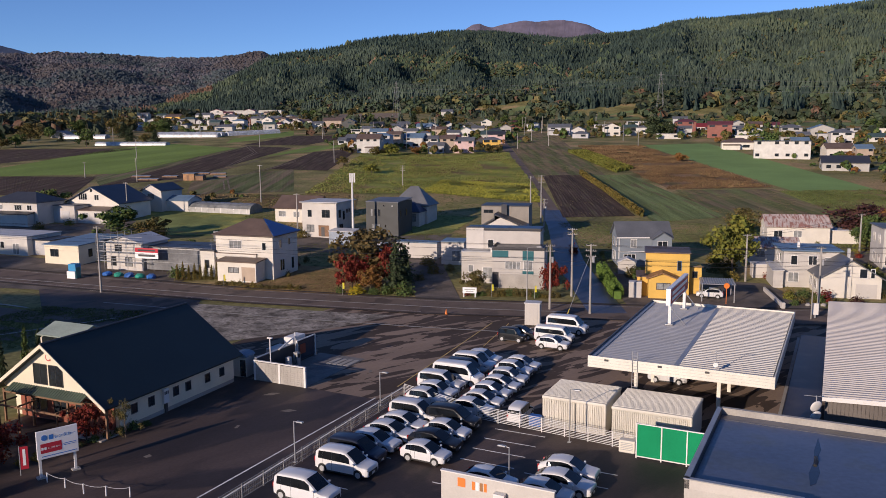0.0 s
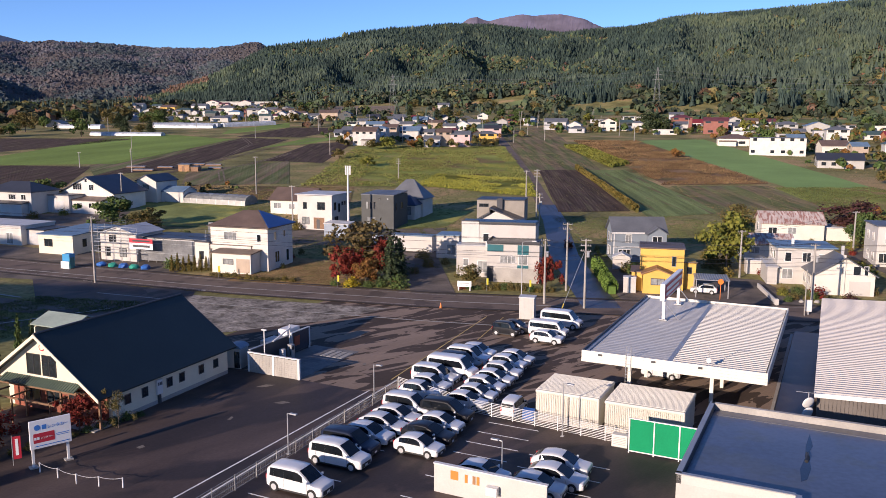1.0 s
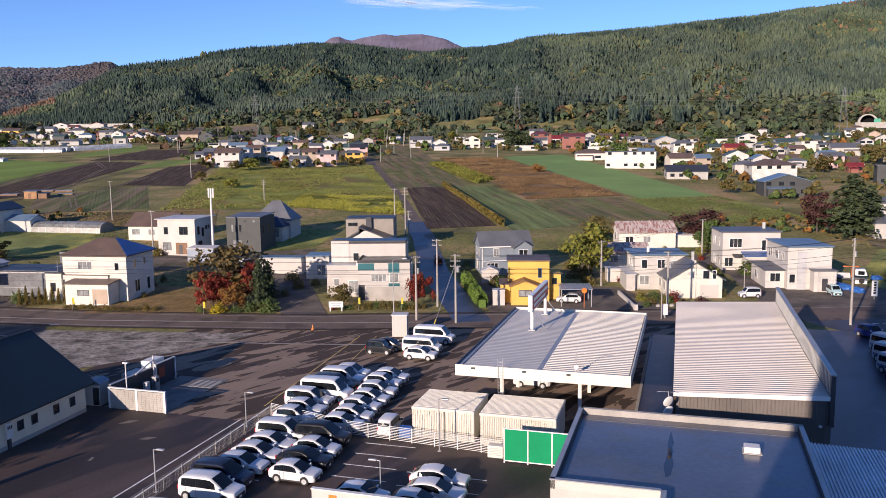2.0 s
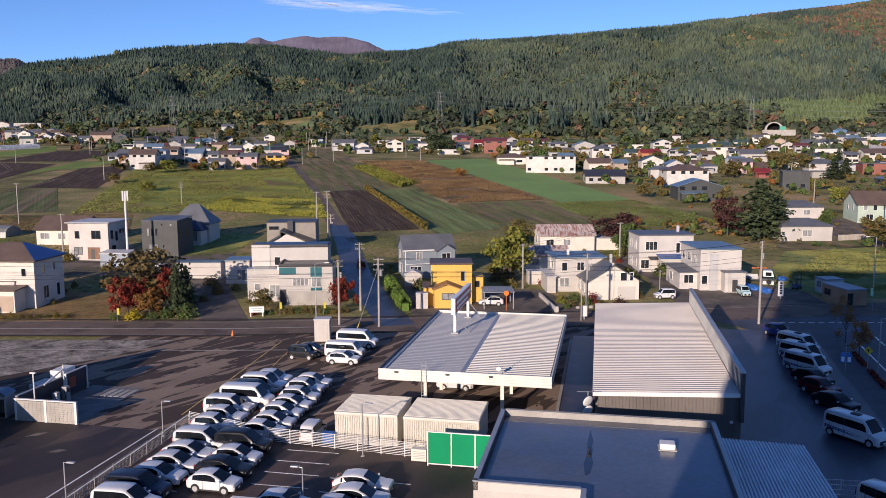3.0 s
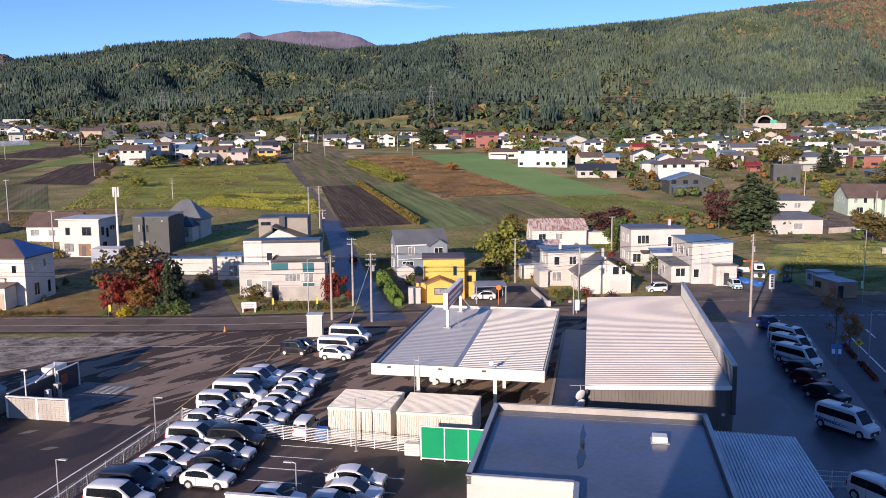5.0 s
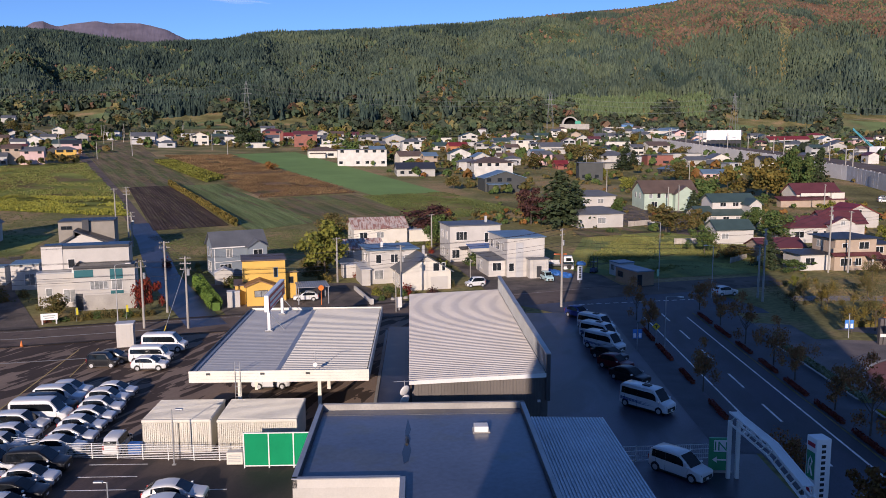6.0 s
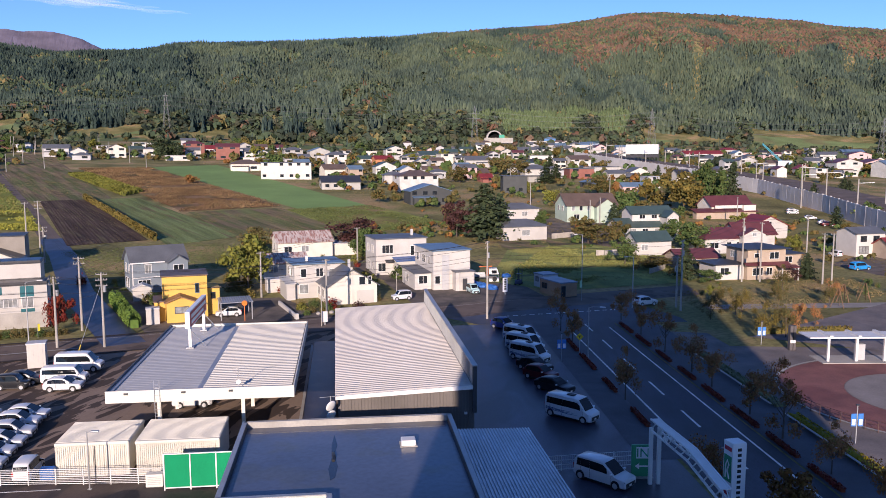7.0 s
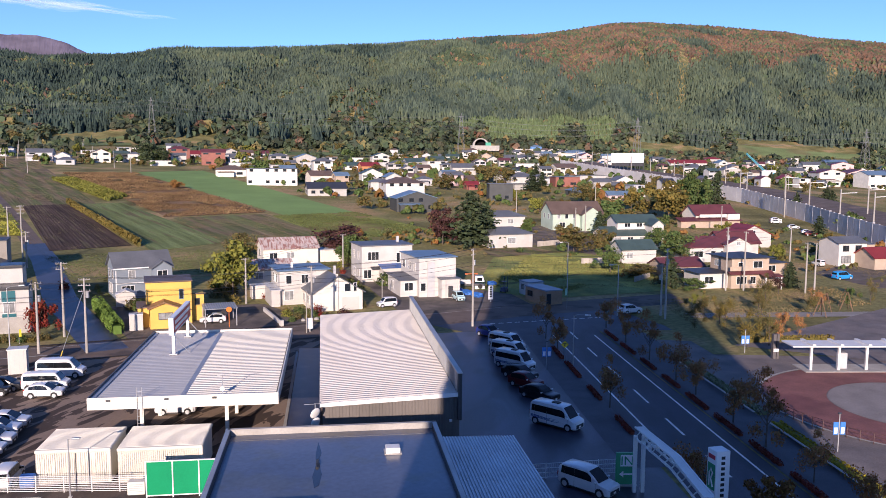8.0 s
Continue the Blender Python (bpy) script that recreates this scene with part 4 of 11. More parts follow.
def canopy():
    u0, v0, w, d, z = -21.05, 72.5, 16.35, 27.8, 4.72
    x, y = lot(u0, v0)
    c = thing("car_canopy", x, y, 0, LOT_YAW, "large white steel canopy over a car bay", "canopy")
    dv = 7.95
    part("roof_sheet", ribbed((0.5, 0.25, z), (dv - 0.75, 0, 0), (0, d - 0.5, 0), 46, 0.02), paint("roof_smooth_white", (0.53, 0.515, 0.487), 0.55, 0.08, stain=(0.465, 0.455, 0.432), stain_scale=0.5, stain_at=0.6), c, "smooth worn white roof sheet")
    part("roof_sheet", ribbed((dv + 0.25, 0.25, z), (w - dv - 0.5, 0, 0), (0, d - 0.5, 0), 44, 0.13), roof_white, c, "ribbed white roof sheet")
    part("gutter", boxes((0.12, 0.1, z - 0.1, 0.5, d - 0.1, z + 0.12), (dv - 0.25, 0.1, z - 0.1, dv + 0.25, d - 0.1, z + 0.03)), metal_grey, c, "grey steel gutters")
    part("fascia", boxes((0, 0, 3.92, w, 0.12, 5.0), bevel=0.02), fascia_cream, c)
    part("fascia", boxes((0, d - 0.12, 3.92, w, d, 5.0)), fascia_cream, c)
    part("fascia", boxes((0, 0.125, 3.92, 0.12, d - 0.125, 5.0)), metal_dark, c, "dark side fascia")
    part("fascia", boxes((w - 0.12, 0.125, 3.92, w, d - 0.125, 5.0)), fascia_cream, c)
    for k in range(3):
        part("fascia_seam", boxes((0, -0.006, 4.2 + 0.27 * k, w, 0.0, 4.215 + 0.27 * k)), metal_grey, c)
    for i, px in enumerate((1.6, 6.5, 10.6)):
        part("lamp", boxes((px, -0.12, 4.65, px + 0.35, -0.01, 4.82)), metal_dark, c, "small dark floodlight")
    part("soffit", boxes((0.13, 0.13, 3.95, w - 0.13, d - 0.13, 4.0)), fascia_cream, c)
    for py in (2.6, 10.2, 17.8, 25.2):
        for px in (4.0, 11.5):
            part("column", boxes((px - 0.17, py - 0.17, 0, px + 0.17, py + 0.17, 3.95), bevel=0.02), fascia_cream, c)
    lad = part("ladder", tube([(4.2, -0.06, 2.4), (4.2, -0.06, 5.9)], 0.03), metal_grey, c, "steel wall ladder")
    part("rail", tube([(4.65, -0.06, 2.4), (4.65, -0.06, 5.9)], 0.03), metal_grey, lad)
    for k in range(10):
        part("rung", tube([(4.2, -0.06, 2.6 + 0.32 * k), (4.65, -0.06, 2.6 + 0.32 * k)], 0.018, 5), metal_grey, lad)
    ant = part("antenna", tube([(11.45, 0.3, 3.9), (11.45, 0.3, 6.7)], 0.03), metal_grey, c, "thin roof aerial")
    part("element", tube([(11.0, 0.3, 6.6), (12.3, 0.3, 6.75)], 0.02, 5), metal_grey, ant)
    part("dish", tube([(11.45, 0.22, 5.4), (11.45, 0.12, 5.45)], 0.22, 10), trim_white, ant)
    # sign on legs over the roof
    x, y = lot(-16.75, 93.2)
    s = thing("roof_sign", x, y, z + 0.06, LOT_YAW, "white box sign on steel legs standing on the canopy roof", "sign")
    part("sign_box", boxes((-0.25, -5.3, 2.3, 0.25, 5.3, 4.15), bevel=0.03), sign_white, s)
    part("sign_face", boxes((0.252, -5.1, 2.45, 0.262, 5.1, 4.0)), sign_red, s, "dark red sign face")
    bar_text(s, [(-4.5, 4.5, 3.3, 3.7), (-4.5, 3.0, 2.7, 3.05)], pose(0.275, 0, 0, 0, 0, 90), sign_white)
    for py in (-4.1, 4.6):
        part("leg", boxes((-0.16, py - 0.16, 0, 0.16, py + 0.16, 2.32)), trim_white, s)
        part("foot", boxes((-0.4, py - 0.45, 0, 0.4, py + 0.45, 0.1)), metal_grey, s)
        part("brace", tube([(0.1, py, 1.9), (1.5, py + 0.5, 0.02)], 0.05), metal_grey, s)


canopy()


def long_shed():
    u0, v0, w, d = -1.0, 68.2, 12.2, 39.0
    x, y = lot(u0, v0)
    s = thing("long_shed", x, y, 0, LOT_YAW + 0.6, "long brown-clad shed with a pale ribbed roof", "shed")
    zl, zr = 5.1, 5.6
    wall = boxes((0.25, 0.35, 0, w - 0.1, d - 0.2, 4.95))
    part("wall", wall, clad_brown, s)
    for k in range(40):
        px = 0.45 + k * 0.285
        part("batten", boxes((px, 0.27, 0, px + 0.06, 0.352, 4.9 + 0.5 * px / w)), clad_brown, s)
    bmg = bmesh.new()
    vs = [bmg.verts.new(p) for p in ((0.25, 0.36, 4.9), (w - 0.1, 0.36, 4.9), (w - 0.1, 0.36, zr - 0.08), (0.25, 0.36, zl - 0.06))]
    bmg.faces.new(vs)
    part("gable_strip", bmg, clad_brown, s)
    part("roof_sheet", ribbed((0, 0.1, zl), (w - 0.35, 0, zr - zl), (0, d, 0), 66, 0.1), roof_pink, s, "ribbed rosy white roof sheet")
    part("verge", slab([(0, -0.03, zl - 0.28), (w, -0.03, zr - 0.28), (w, -0.03, zr + 0.08), (0, -0.03, zl + 0.08)], 0.1), trim_white, s, "white roof edge")
    # tall signboard wall along the avenue side
    part("parapet", boxes((w - 0.3, -0.05, 3.2, w + 0.05, d + 0.6, 7.35)), metal_dark, s, "dark steel backing of a roadside signboard")
    part("parapet_cap", boxes((w - 0.36, -0.08, 7.352, w + 0.1, d + 0.64, 7.46)), metal_grey, s)
    for k in range(60):
        py = 0.3 + k * 0.65
        part("stiffener", boxes((w - 0.36, py, zr + 0.15, w - 0.302, py + 0.2, 7.3)), metal_grey, s)
    part("lamp", boxes((w - 1.0, 0.2, 3.0, w - 0.75, 0.34, 3.2)), trim_white, s)
    x, y = lot(-1.35, 66.9)
    a = thing("satellite_dish", x, y, 0, LOT_YAW, "white satellite dish and aerial on a thin pole", "satellite dish")
    part("pole", tube([(0, 0, 0), (0, 0, 5.6)], 0.04), metal_grey, a)
    for zz in (4.0, 4.8):
        b = bmesh.new()
        bmesh.ops.create_uvsphere(b, u_segments=12, v_segments=8, radius=0.5)
        bmesh.ops.scale(b, vec=(1, 0.25, 1.0), verts=b.verts[:])
        part("dish", b, trim_white, a, smooth=True, at=pose(0.0, -0.2, zz, 20, 0, 40))
    part("element", tube([(-0.9, 0, 5.5), (0.8, 0.2, 5.5)], 0.02, 5), metal_grey, a)


long_shed()


def flat_building():
    x, y = lot(0, 0)
    b = thing("flat_roofed_building", x, y, 0, LOT_YAW, "low white building with a dark blue-grey flat roof", "building")
    out = [(-7.6, 46.2), (-1.2, 46.2), (-1.2, 34.0), (7.8, 34.0), (7.8, 59.8), (-7.6, 59.8)]
    part("wall", prism(out, 0, 5.45), white_wall, b)
    part("roof_membrane", prism([(-7.3, 46.5), (-0.9, 46.5), (-0.9, 34.3), (7.5, 34.3), (7.5, 59.5), (-7.3, 59.5)], 5.452, 5.62), membrane, b, "wet dark blue-grey roof membrane")
    n = len(out)
    for i in range(n):
        (x0, y0), (x1, y1) = out[i], out[(i + 1) % n]
        L = math.hypot(x1 - x0, y1 - y0)
        m = pose(x0, y0, 0, 0, 0, math.degrees(math.atan2(y1 - y0, x1 - x0)))
        side = i == 4
        part("parapet", boxes((0.0, 0.0, 5.452, L, 0.28, 6.0)), concrete if side else (metal_dark if i in (3, 5) else white_wall), b, at=m)
        part("coping", boxes((-0.06, -0.06, 6.002, L - 0.07, 0.26, 6.07)), metal_grey if not side else concrete, b, "steel coping", at=m)
    part("seam_patch", prism([(-1.1, 49.2), (-0.8, 49.6), (-0.65, 51.4), (-0.9, 53.6), (-0.7, 55.2), (-0.95, 57.4), (-1.1, 55.0), (-1.05, 53.0), (-1.25, 51.0)], 5.622, 5.634), surface("wet_seam", (0.02, 0.022, 0.03), 0.1, 0.2, 4, 0.8, 0.2), b, "wet black sealed seam")
    part("seam_blister", tube([(-0.95, 52.4, 5.62), (-0.9, 53.0, 5.7), (-0.95, 53.8, 5.62)], 0.12, 6), black_paint, b)
    part("water_mark", boxes((-7.0, 58.3, 5.622, 7.2, 58.42, 5.632)), roof_line, b, "pale drying line of a puddle")
    part("hatch", boxes((3.7, 54.4, 5.6, 4.7, 55.3, 6.05), bevel=0.06), trim_white, b, "white roof ventilator")
    part("skirt", boxes((3.6, 54.3, 5.6, 4.8, 55.4, 5.68)), concrete, b)
    # lean-to on the avenue side
    x, y = lot(8.25, 36.0)
    l = thing("lean_to_roof", x, y, 0, LOT_YAW, "grey corrugated lean-to roof on posts", "lean-to")
    part("roof_sheet", ribbed((0, 0, 4.25), (0, 25.2, 0.0), (6.0, 0, -0.15), 26, 0.1, fill=0.55), surface("corrugated_grey", (0.56, 0.62, 0.67), 0.45, 0.12, 3, 0.3, 0.04, metal=0.1), l)
    for py in (0.4, 8.2, 16, 24.6):
        part("post", boxes((5.6, py - 0.07, 0, 5.74, py + 0.07, 4.05)), metal_grey, l)
    part("beam", boxes((5.55, 0.1, 3.85, 5.8, 25.0, 4.06)), metal_grey, l)


flat_building()


def garage(u0, u1, v0, v1, h, doors, label):
    x, y = lot(u0, v0)
    w, d = u1 - u0, v1 - v0
    g = thing("storage_shed", x, y, 0, LOT_YAW, label, "storage shed", "pale steel sheds")
    part("wall", boxes((0.06, 0.06, 0, w - 0.06, d - 0.06, h - 0.1)), garage_white, g)
    part("front_sheet", ribbed((0.06, 0.06, 0.08), (0, 0, h - 0.3), (w - 0.12, 0, 0), int(w / 0.16), 0.022, 0.01), garage_white, g, "finely ribbed cream steel sheet")
    part("side_sheet", ribbed((w - 0.06, 0.06, 0.08), (0, 0, h - 0.3), (0, d - 0.12, 0), int(d / 0.16), 0.022, 0.01), garage_white, g, "finely ribbed cream steel sheet")
    part("corner", tube([(w - 0.1, 0.1, 0.05), (w - 0.1, 0.1, h - 0.12)], 0.12, 12), garage_white, g)
    part("roof", ribbed((0.05, 0.25, h - 0.02), (w - 0.1, 0, 0), (0, d - 0.3, 0), int(d / 0.24), 0.05), garage_white, g, "ribbed cream roof")
    part("eave", boxes((0, 0, h - 0.28, w, 0.3, h + 0.02), bevel=0.1), garage_white, g)
    part("eave", boxes((w - 0.16, 0.3, h - 0.28, w + 0.02, d, h + 0.03), bevel=0.07), garage_white, g)
    for px in doors:
        part("joint", boxes((px, 0.02, 0.05, px + 0.06, 0.06, h - 0.28)), metal_dark, g)


garage(-23.2, -17.45, 65.8, 71.1, 2.82, (3.05,), "pale cream steel storage shed with a ribbed roof")
garage(-16.95, -10.3, 65.6, 71.1, 2.82, (), "wide pale cream steel storage shed with rounded eaves")


def panel_screen():
    x, y = lot(-14.0, 62.3)
    s = thing("green_screen", x, y, 0, LOT_YAW, "bright green panel screen in a white frame", "screen")
    for i in range(4):
        part("panel", boxes((0.06 + i * 1.95, -0.02, 0.25, 1.9 + i * 1.95, 0.03, 2.85)), green_panel, s)
    for i in range(5):
        part("post", boxes((i * 1.95 - 0.045, -0.06, 0, i * 1.95 + 0.045, 0.07, 2.95)), fence_white, s)
    part("rail", boxes((0.05, -0.04, 2.852, 7.8, 0.05, 2.93)), fence_white, s)
    part("rail", boxes((0.05, -0.04, 0.16, 7.8, 0.05, 0.248)), fence_white, s)
    x, y = lot(-14.9, 63.2)
    a = thing("outdoor_unit", x, y, 0, LOT_YAW, "cream air-conditioning unit on the ground", "air conditioner")
    part("case", boxes((-0.65, -0.35, 0.08, 0.65, 0.35, 1.1), bevel=0.04), garage_white, a)
    for k in range(5):
        part("slot", boxes((-0.5, -0.36, 0.3 + k * 0.14, 0.5, -0.352, 0.36 + k * 0.14)), metal_grey, a)
    part("base", boxes((-0.6, -0.3, 0, 0.6, 0.3, 0.08)), metal_dark, a)


panel_screen()


def railing(name, p0, p1, h, gap, bars, label, mat, vertical=False, post_gap=2.0, slats=0):
    """A fence from p0 to p1 with posts, rails and, if vertical, thin uprights."""
    (x0, y0), (x1, y1) = p0, p1
    L = math.hypot(x1 - x0, y1 - y0)
    f = thing(name, x0, y0, plain(x0, y0), math.degrees(math.atan2(y1 - y0, x1 - x0)), label, "fence")
    n = max(1, round(L / post_gap))
    post_me = mesh_of(boxes((-0.03, -0.03, 0, 0.03, 0.03, h)), "post")
    for i in range(n + 1):
        part("post", post_me, mat, f, at=pose(L * i / n, 0, 0))
    for k in range(bars):
        z = h - 0.06 - k * (h - 0.2) / max(1, bars - 1)
        part("rail", boxes((0, -0.018, z - 0.018, L, 0.018, z + 0.018)), mat, f)
    if vertical:
        m = int(L / gap)
        b = bmesh.new()
        for i in range(m):
            boxes((i * gap - 0.005, -0.005, 0.1, i * gap + 0.005, 0.005, h - 0.06), bm=b)
        tagged(part("bar_infill", b, mat, f), "thin upright bars", kind="stuff")
    return f


railing("railing", lot(-29.0, 64.9), lot(-14.2, 63.6), 1.35, 0.12, 9, "white steel railing along the storage sheds", fence_white)
railing("railing", lot(-38.0, 67.6), lot(-29.2, 65.0), 1.35, 0.14, 9, "white steel railing between the parking rows", fence_white)
railing("mesh_fence", lot(-37.4, 38.0), lot(-38.0, 67.4), 1.25, 0.2, 4, "pale mesh fence beside the parked cars", surface("mesh_grey", (0.3, 0.295, 0.28), 0.5, 0.1), True, post_gap=2.4)
railing("railing", (41.2, 49.0), (49.4, 45.35), 1.35, 0.16, 4, "pale steel railing by the entrance", fence_white, True)
tarp = thing("tarpaulin_stack", 8.05, 69.1, 0.05, LOT_YAW, "blue tarpaulin over a low stack behind the railing", "tarpaulin")
part("cover", boxes((-0.55, -0.3, 0, 0.55, 0.35, 1.05), bevel=0.12), surface("tarp_blue", (0.03, 0.13, 0.42), 0.5, 0.25, 6, 0.8, 0.5), tarp)


def lamp_post(x, y, h, yaw, label="slim grey car park lamp post", arm=0.9):
    p = thing("lamp_post", x, y, plain(x, y), yaw, label, "lamp post", "car park lamp posts")
    part("pole", tube([(0, 0, 0), (0, 0, h)], 0.06, 8, taper=0.045), metal_grey, p)
    part("base", boxes((-0.14, -0.14, 0, 0.14, 0.14, 0.06)), metal_grey, p)
    part("arm", tube([(0, 0, h - 0.05), (arm * 0.4, 0, h + 0.02)], 0.03), metal_grey, p)
    part("lantern", boxes((arm * 0.3, -0.13, h - 0.04, arm, 0.13, h + 0.07), bevel=0.03), metal_grey, p)


for u_, v_, h_ in ((-38.1, 49.9, 3.4), (-38.9, 64.4, 3.3), (-19.8, 63.2, 4.6), (-21.3, 53.4, 2.9)):
    lamp_post(*lot(u_, v_), h_, LOT_YAW + (180 if u_ == -21.3 else 0))


def gable_wall(place, z0, z1, z2):
    """A thin pointed wall across the ridge: place is x and the two ends along y."""
    x, a, b = place
    return slab([(x, b, z0), (x, a, z0), (x, a, z1), (x, (a + b) / 2, z2), (x, b, z1)], 0.15)


def office():
    """The gabled hire office; local y runs along its ridge away from the eye."""
    L, w, ze, zr = 18.5, 7.15, 2.85, 7.8
    o = thing("gabled_office", -28.5, 66.1, 0, -23.8, "cream gabled office with a steep dark green roof", "office building")
    # local: x right of the near right roof corner
    ins = 0.75
    ow = 2 * w
    slope = (zr - ze) / w

    def roof_z(x):
        return zr - abs(x + w) * slope

    out = bmesh.new()
    xs, ys = (-ow + ins, -ins), (2.2, L - 0.7)
    ring = [(xs[0], 0), (xs[1], 0), (xs[1], roof_z(xs[1]) - 0.22), (-w, zr - 0.22), (xs[0], roof_z(xs[0]) - 0.22)]
    lo = [out.verts.new((x, ys[0], z)) for x, z in ring]
    hi = [out.verts.new((x, ys[1], z)) for x, z in ring]
    out.faces.new(lo)
    out.faces.new(hi[::-1])
    for i in range(5):
        out.faces.new((lo[i], hi[i], hi[(i + 1) % 5], lo[(i + 1) % 5]))
    bmesh.ops.recalc_face_normals(out, faces=out.faces[:])
    part("wall", out, cream_wall, o)
    # gable over the veranda
    g = bmesh.new()
    front = [g.verts.new((x, 0.75, z)) for x, z in ((-ow + 1.4, 3.2), (-1.4, 3.2), (-1.15, roof_z(-1.15) - 0.2), (-w, zr - 0.2), (-ow + 1.15, roof_z(-ow + 1.15) - 0.2))]
    back = [g.verts.new((v.co.x, 2.19, v.co.z)) for v in front]
    g.faces.new(front)
    g.faces.new(back[::-1])
    for i in range(5):
        g.faces.new((front[i], back[i], back[(i + 1) % 5], front[(i + 1) % 5]))
    bmesh.ops.recalc_face_normals(g, faces=g.faces[:])
    part("gable", g, cream_wall, o)
    part("veranda_wall", boxes((-ow + 1.5, 2.12, 0, -1.2, 2.195, 3.15)), brick_red, o, "dark red brick veranda wall")
    part("roof", slab([(0, 0, ze), (0, L, ze), (-w, L, zr), (-w, 0, zr)], 0.2), roof_green, o, "steep dark green roof slope")
    part("roof", slab([(-w, 0, zr), (-w, L, zr), (-ow, L, ze), (-ow, 0, ze)], 0.2), roof_green, o, "steep dark green roof slope")
    part("ridge_cap", tube([(-w, -0.02, zr + 0.02), (-w, L + 0.02, zr + 0.02)], 0.1, 6), metal_dark, o)
    for sx in (0.0, -ow):
        part("bargeboard", slab([(sx, -0.04, ze - 0.3), (-w, -0.04, zr - 0.3), (-w, -0.04, zr + 0.03), (sx, -0.04, ze + 0.03)][:: (1 if sx < 0 else 1)], 0.06), cream_wall, o)
    # annex roof on the far side
    annex = surface("annex_grey", (0.3, 0.36, 0.31), 0.6)
    part("annex_roof", slab([(-13.7, 5.0, 6.93), (-8.6, 5.0, 6.93), (-8.6, 7.25, 7.75), (-13.7, 7.25, 7.75)], 0.12), annex, o, "pale grey-green dormer roof")
    part("annex_roof", slab([(-13.7, 7.25, 7.75), (-8.6, 7.25, 7.75), (-8.6, 11.8, 6.1), (-13.7, 11.8, 6.1)], 0.12), annex, o, "pale grey-green dormer roof")
    part("annex_wall", gable_wall((-13.4, 5.2, 9.3), 2.0, 6.6, 7.5), cream_wall, o)
    # awning over the veranda
    part("awning", ribbed((-ow + 2.4, -0.15, 3.15), (0, 1.0, 0.55), (9.2, 0, 0), 30, 0.04), surface("awning_green", (0.07, 0.1, 0.075), 0.6), o, "grey-green ribbed awning")
    for px in (-ow + 1.6, -ow + 5.2, -4.8, -1.7):
        part("veranda_post", boxes((px - 0.08, 0.3, 0, px + 0.08, 0.46, 3.1)), wood_brown, o)
    part("veranda_beam", boxes((-ow + 1.5, 0.3, 2.75, -1.6, 0.45, 2.98)), wood_brown, o)
    part("pergola_beam", boxes((-ow + 2.6, -1.4, 2.2, -3.6, -1.28, 2.36)), wood_brown, o)
    for px in (-ow + 3, -ow + 5.5, -4.2):
        part("pergola_joist", boxes((px, -1.5, 2.37, px + 0.1, 0.5, 2.5)), wood_brown, o)
        part("pergola_post", boxes((px, -1.42, 0, px + 0.1, -1.3, 2.2)), wood_brown, o)
    for i, px in enumerate((-w - 0.95, -w + 0.95)):
        window(o, 1.55, 1.75, pose(px - 0.2, 0.74, 3.95), black_paint, 1)
    for px in (-ow + 4.0, -w - 0.5, -w + 2.2):
        window(o, 1.7, 1.5, pose(px, 2.11, 0.8), wood_brown, 1)
    part("emblem", tube([(-w, 0.735, 6.45), (-w, 0.70, 6.45)], 0.34, 20), sign_red, o, "round red emblem on the gable")
    part("emblem_middle", tube([(-w, 0.698, 6.45), (-w, 0.69, 6.45)], 0.24, 20), cream_wall, o)
    # small windows along the car park side
    for py in (3.9, 6.0, 9.2, 10.9, 13.7, 15.9):
        window(o, 0.62, 0.78, pose(-ins + 0.02, py, 1.25, 0, 0, 90), metal_dark, 0)
    part("meter_box", boxes((-ins, 7.35, 0.95, -ins + 0.25, 8.05, 2.35), bevel=0.03), trim_white, o, "white meter cabinet")
    for i in range(3):
        part("meter", boxes((-ins + 0.252, 7.45 + 0.2 * i, 1.8, -ins + 0.27, 7.58 + 0.2 * i, 2.1)), metal_dark, o)
    part("meter_stand", boxes((-ins, 7.55, 0, -ins + 0.2, 7.85, 0.94)), metal_dark, o)
    part("plinth", boxes((-ins, 2.25, 0, -ins + 0.05, L - 0.75, 0.4)), concrete, o)
    part("corner_post", boxes((-0.5, 0.35, 0, -0.32, 0.53, 2.6)), wood_brown, o)
    part("door", boxes((-1.75, 2.14, 0.05, -0.85, 2.195, 2.25)), cream_wall, o)
    part("side_step", boxes((-3.4, -0.3, 0, -0.4, 2.1, 0.12)), concrete, o, "pale paved step")


office()

# ---- vehicles ----
tyre_black = paint("tyre_black", (0.02, 0.02, 0.02), 0.85, 0.1)
rim_silver = paint("rim_silver", (0.5, 0.51, 0.52), 0.35, 0.08, metal=0.2)
car_glass = glass_dark("car_glass", (0.009, 0.011, 0.014), 0.06, 0.3)
lamp_clear = paint("lamp_clear", (0.2, 0.21, 0.23), 0.08, 0.1)
lamp_red = paint("lamp_red", (0.4, 0.02, 0.02), 0.2, 0.05)
trim_black = paint("trim_black", (0.025, 0.025, 0.027), 0.6, 0.1)


def car_paint(name, c):
    return surface(name, c, 0.28, 0.04, 9, 0.6, 0.0, coat=0.5 if c[0] > 0.3 else 0.1, spec=0.5 if c[0] > 0.3 else 0.3)


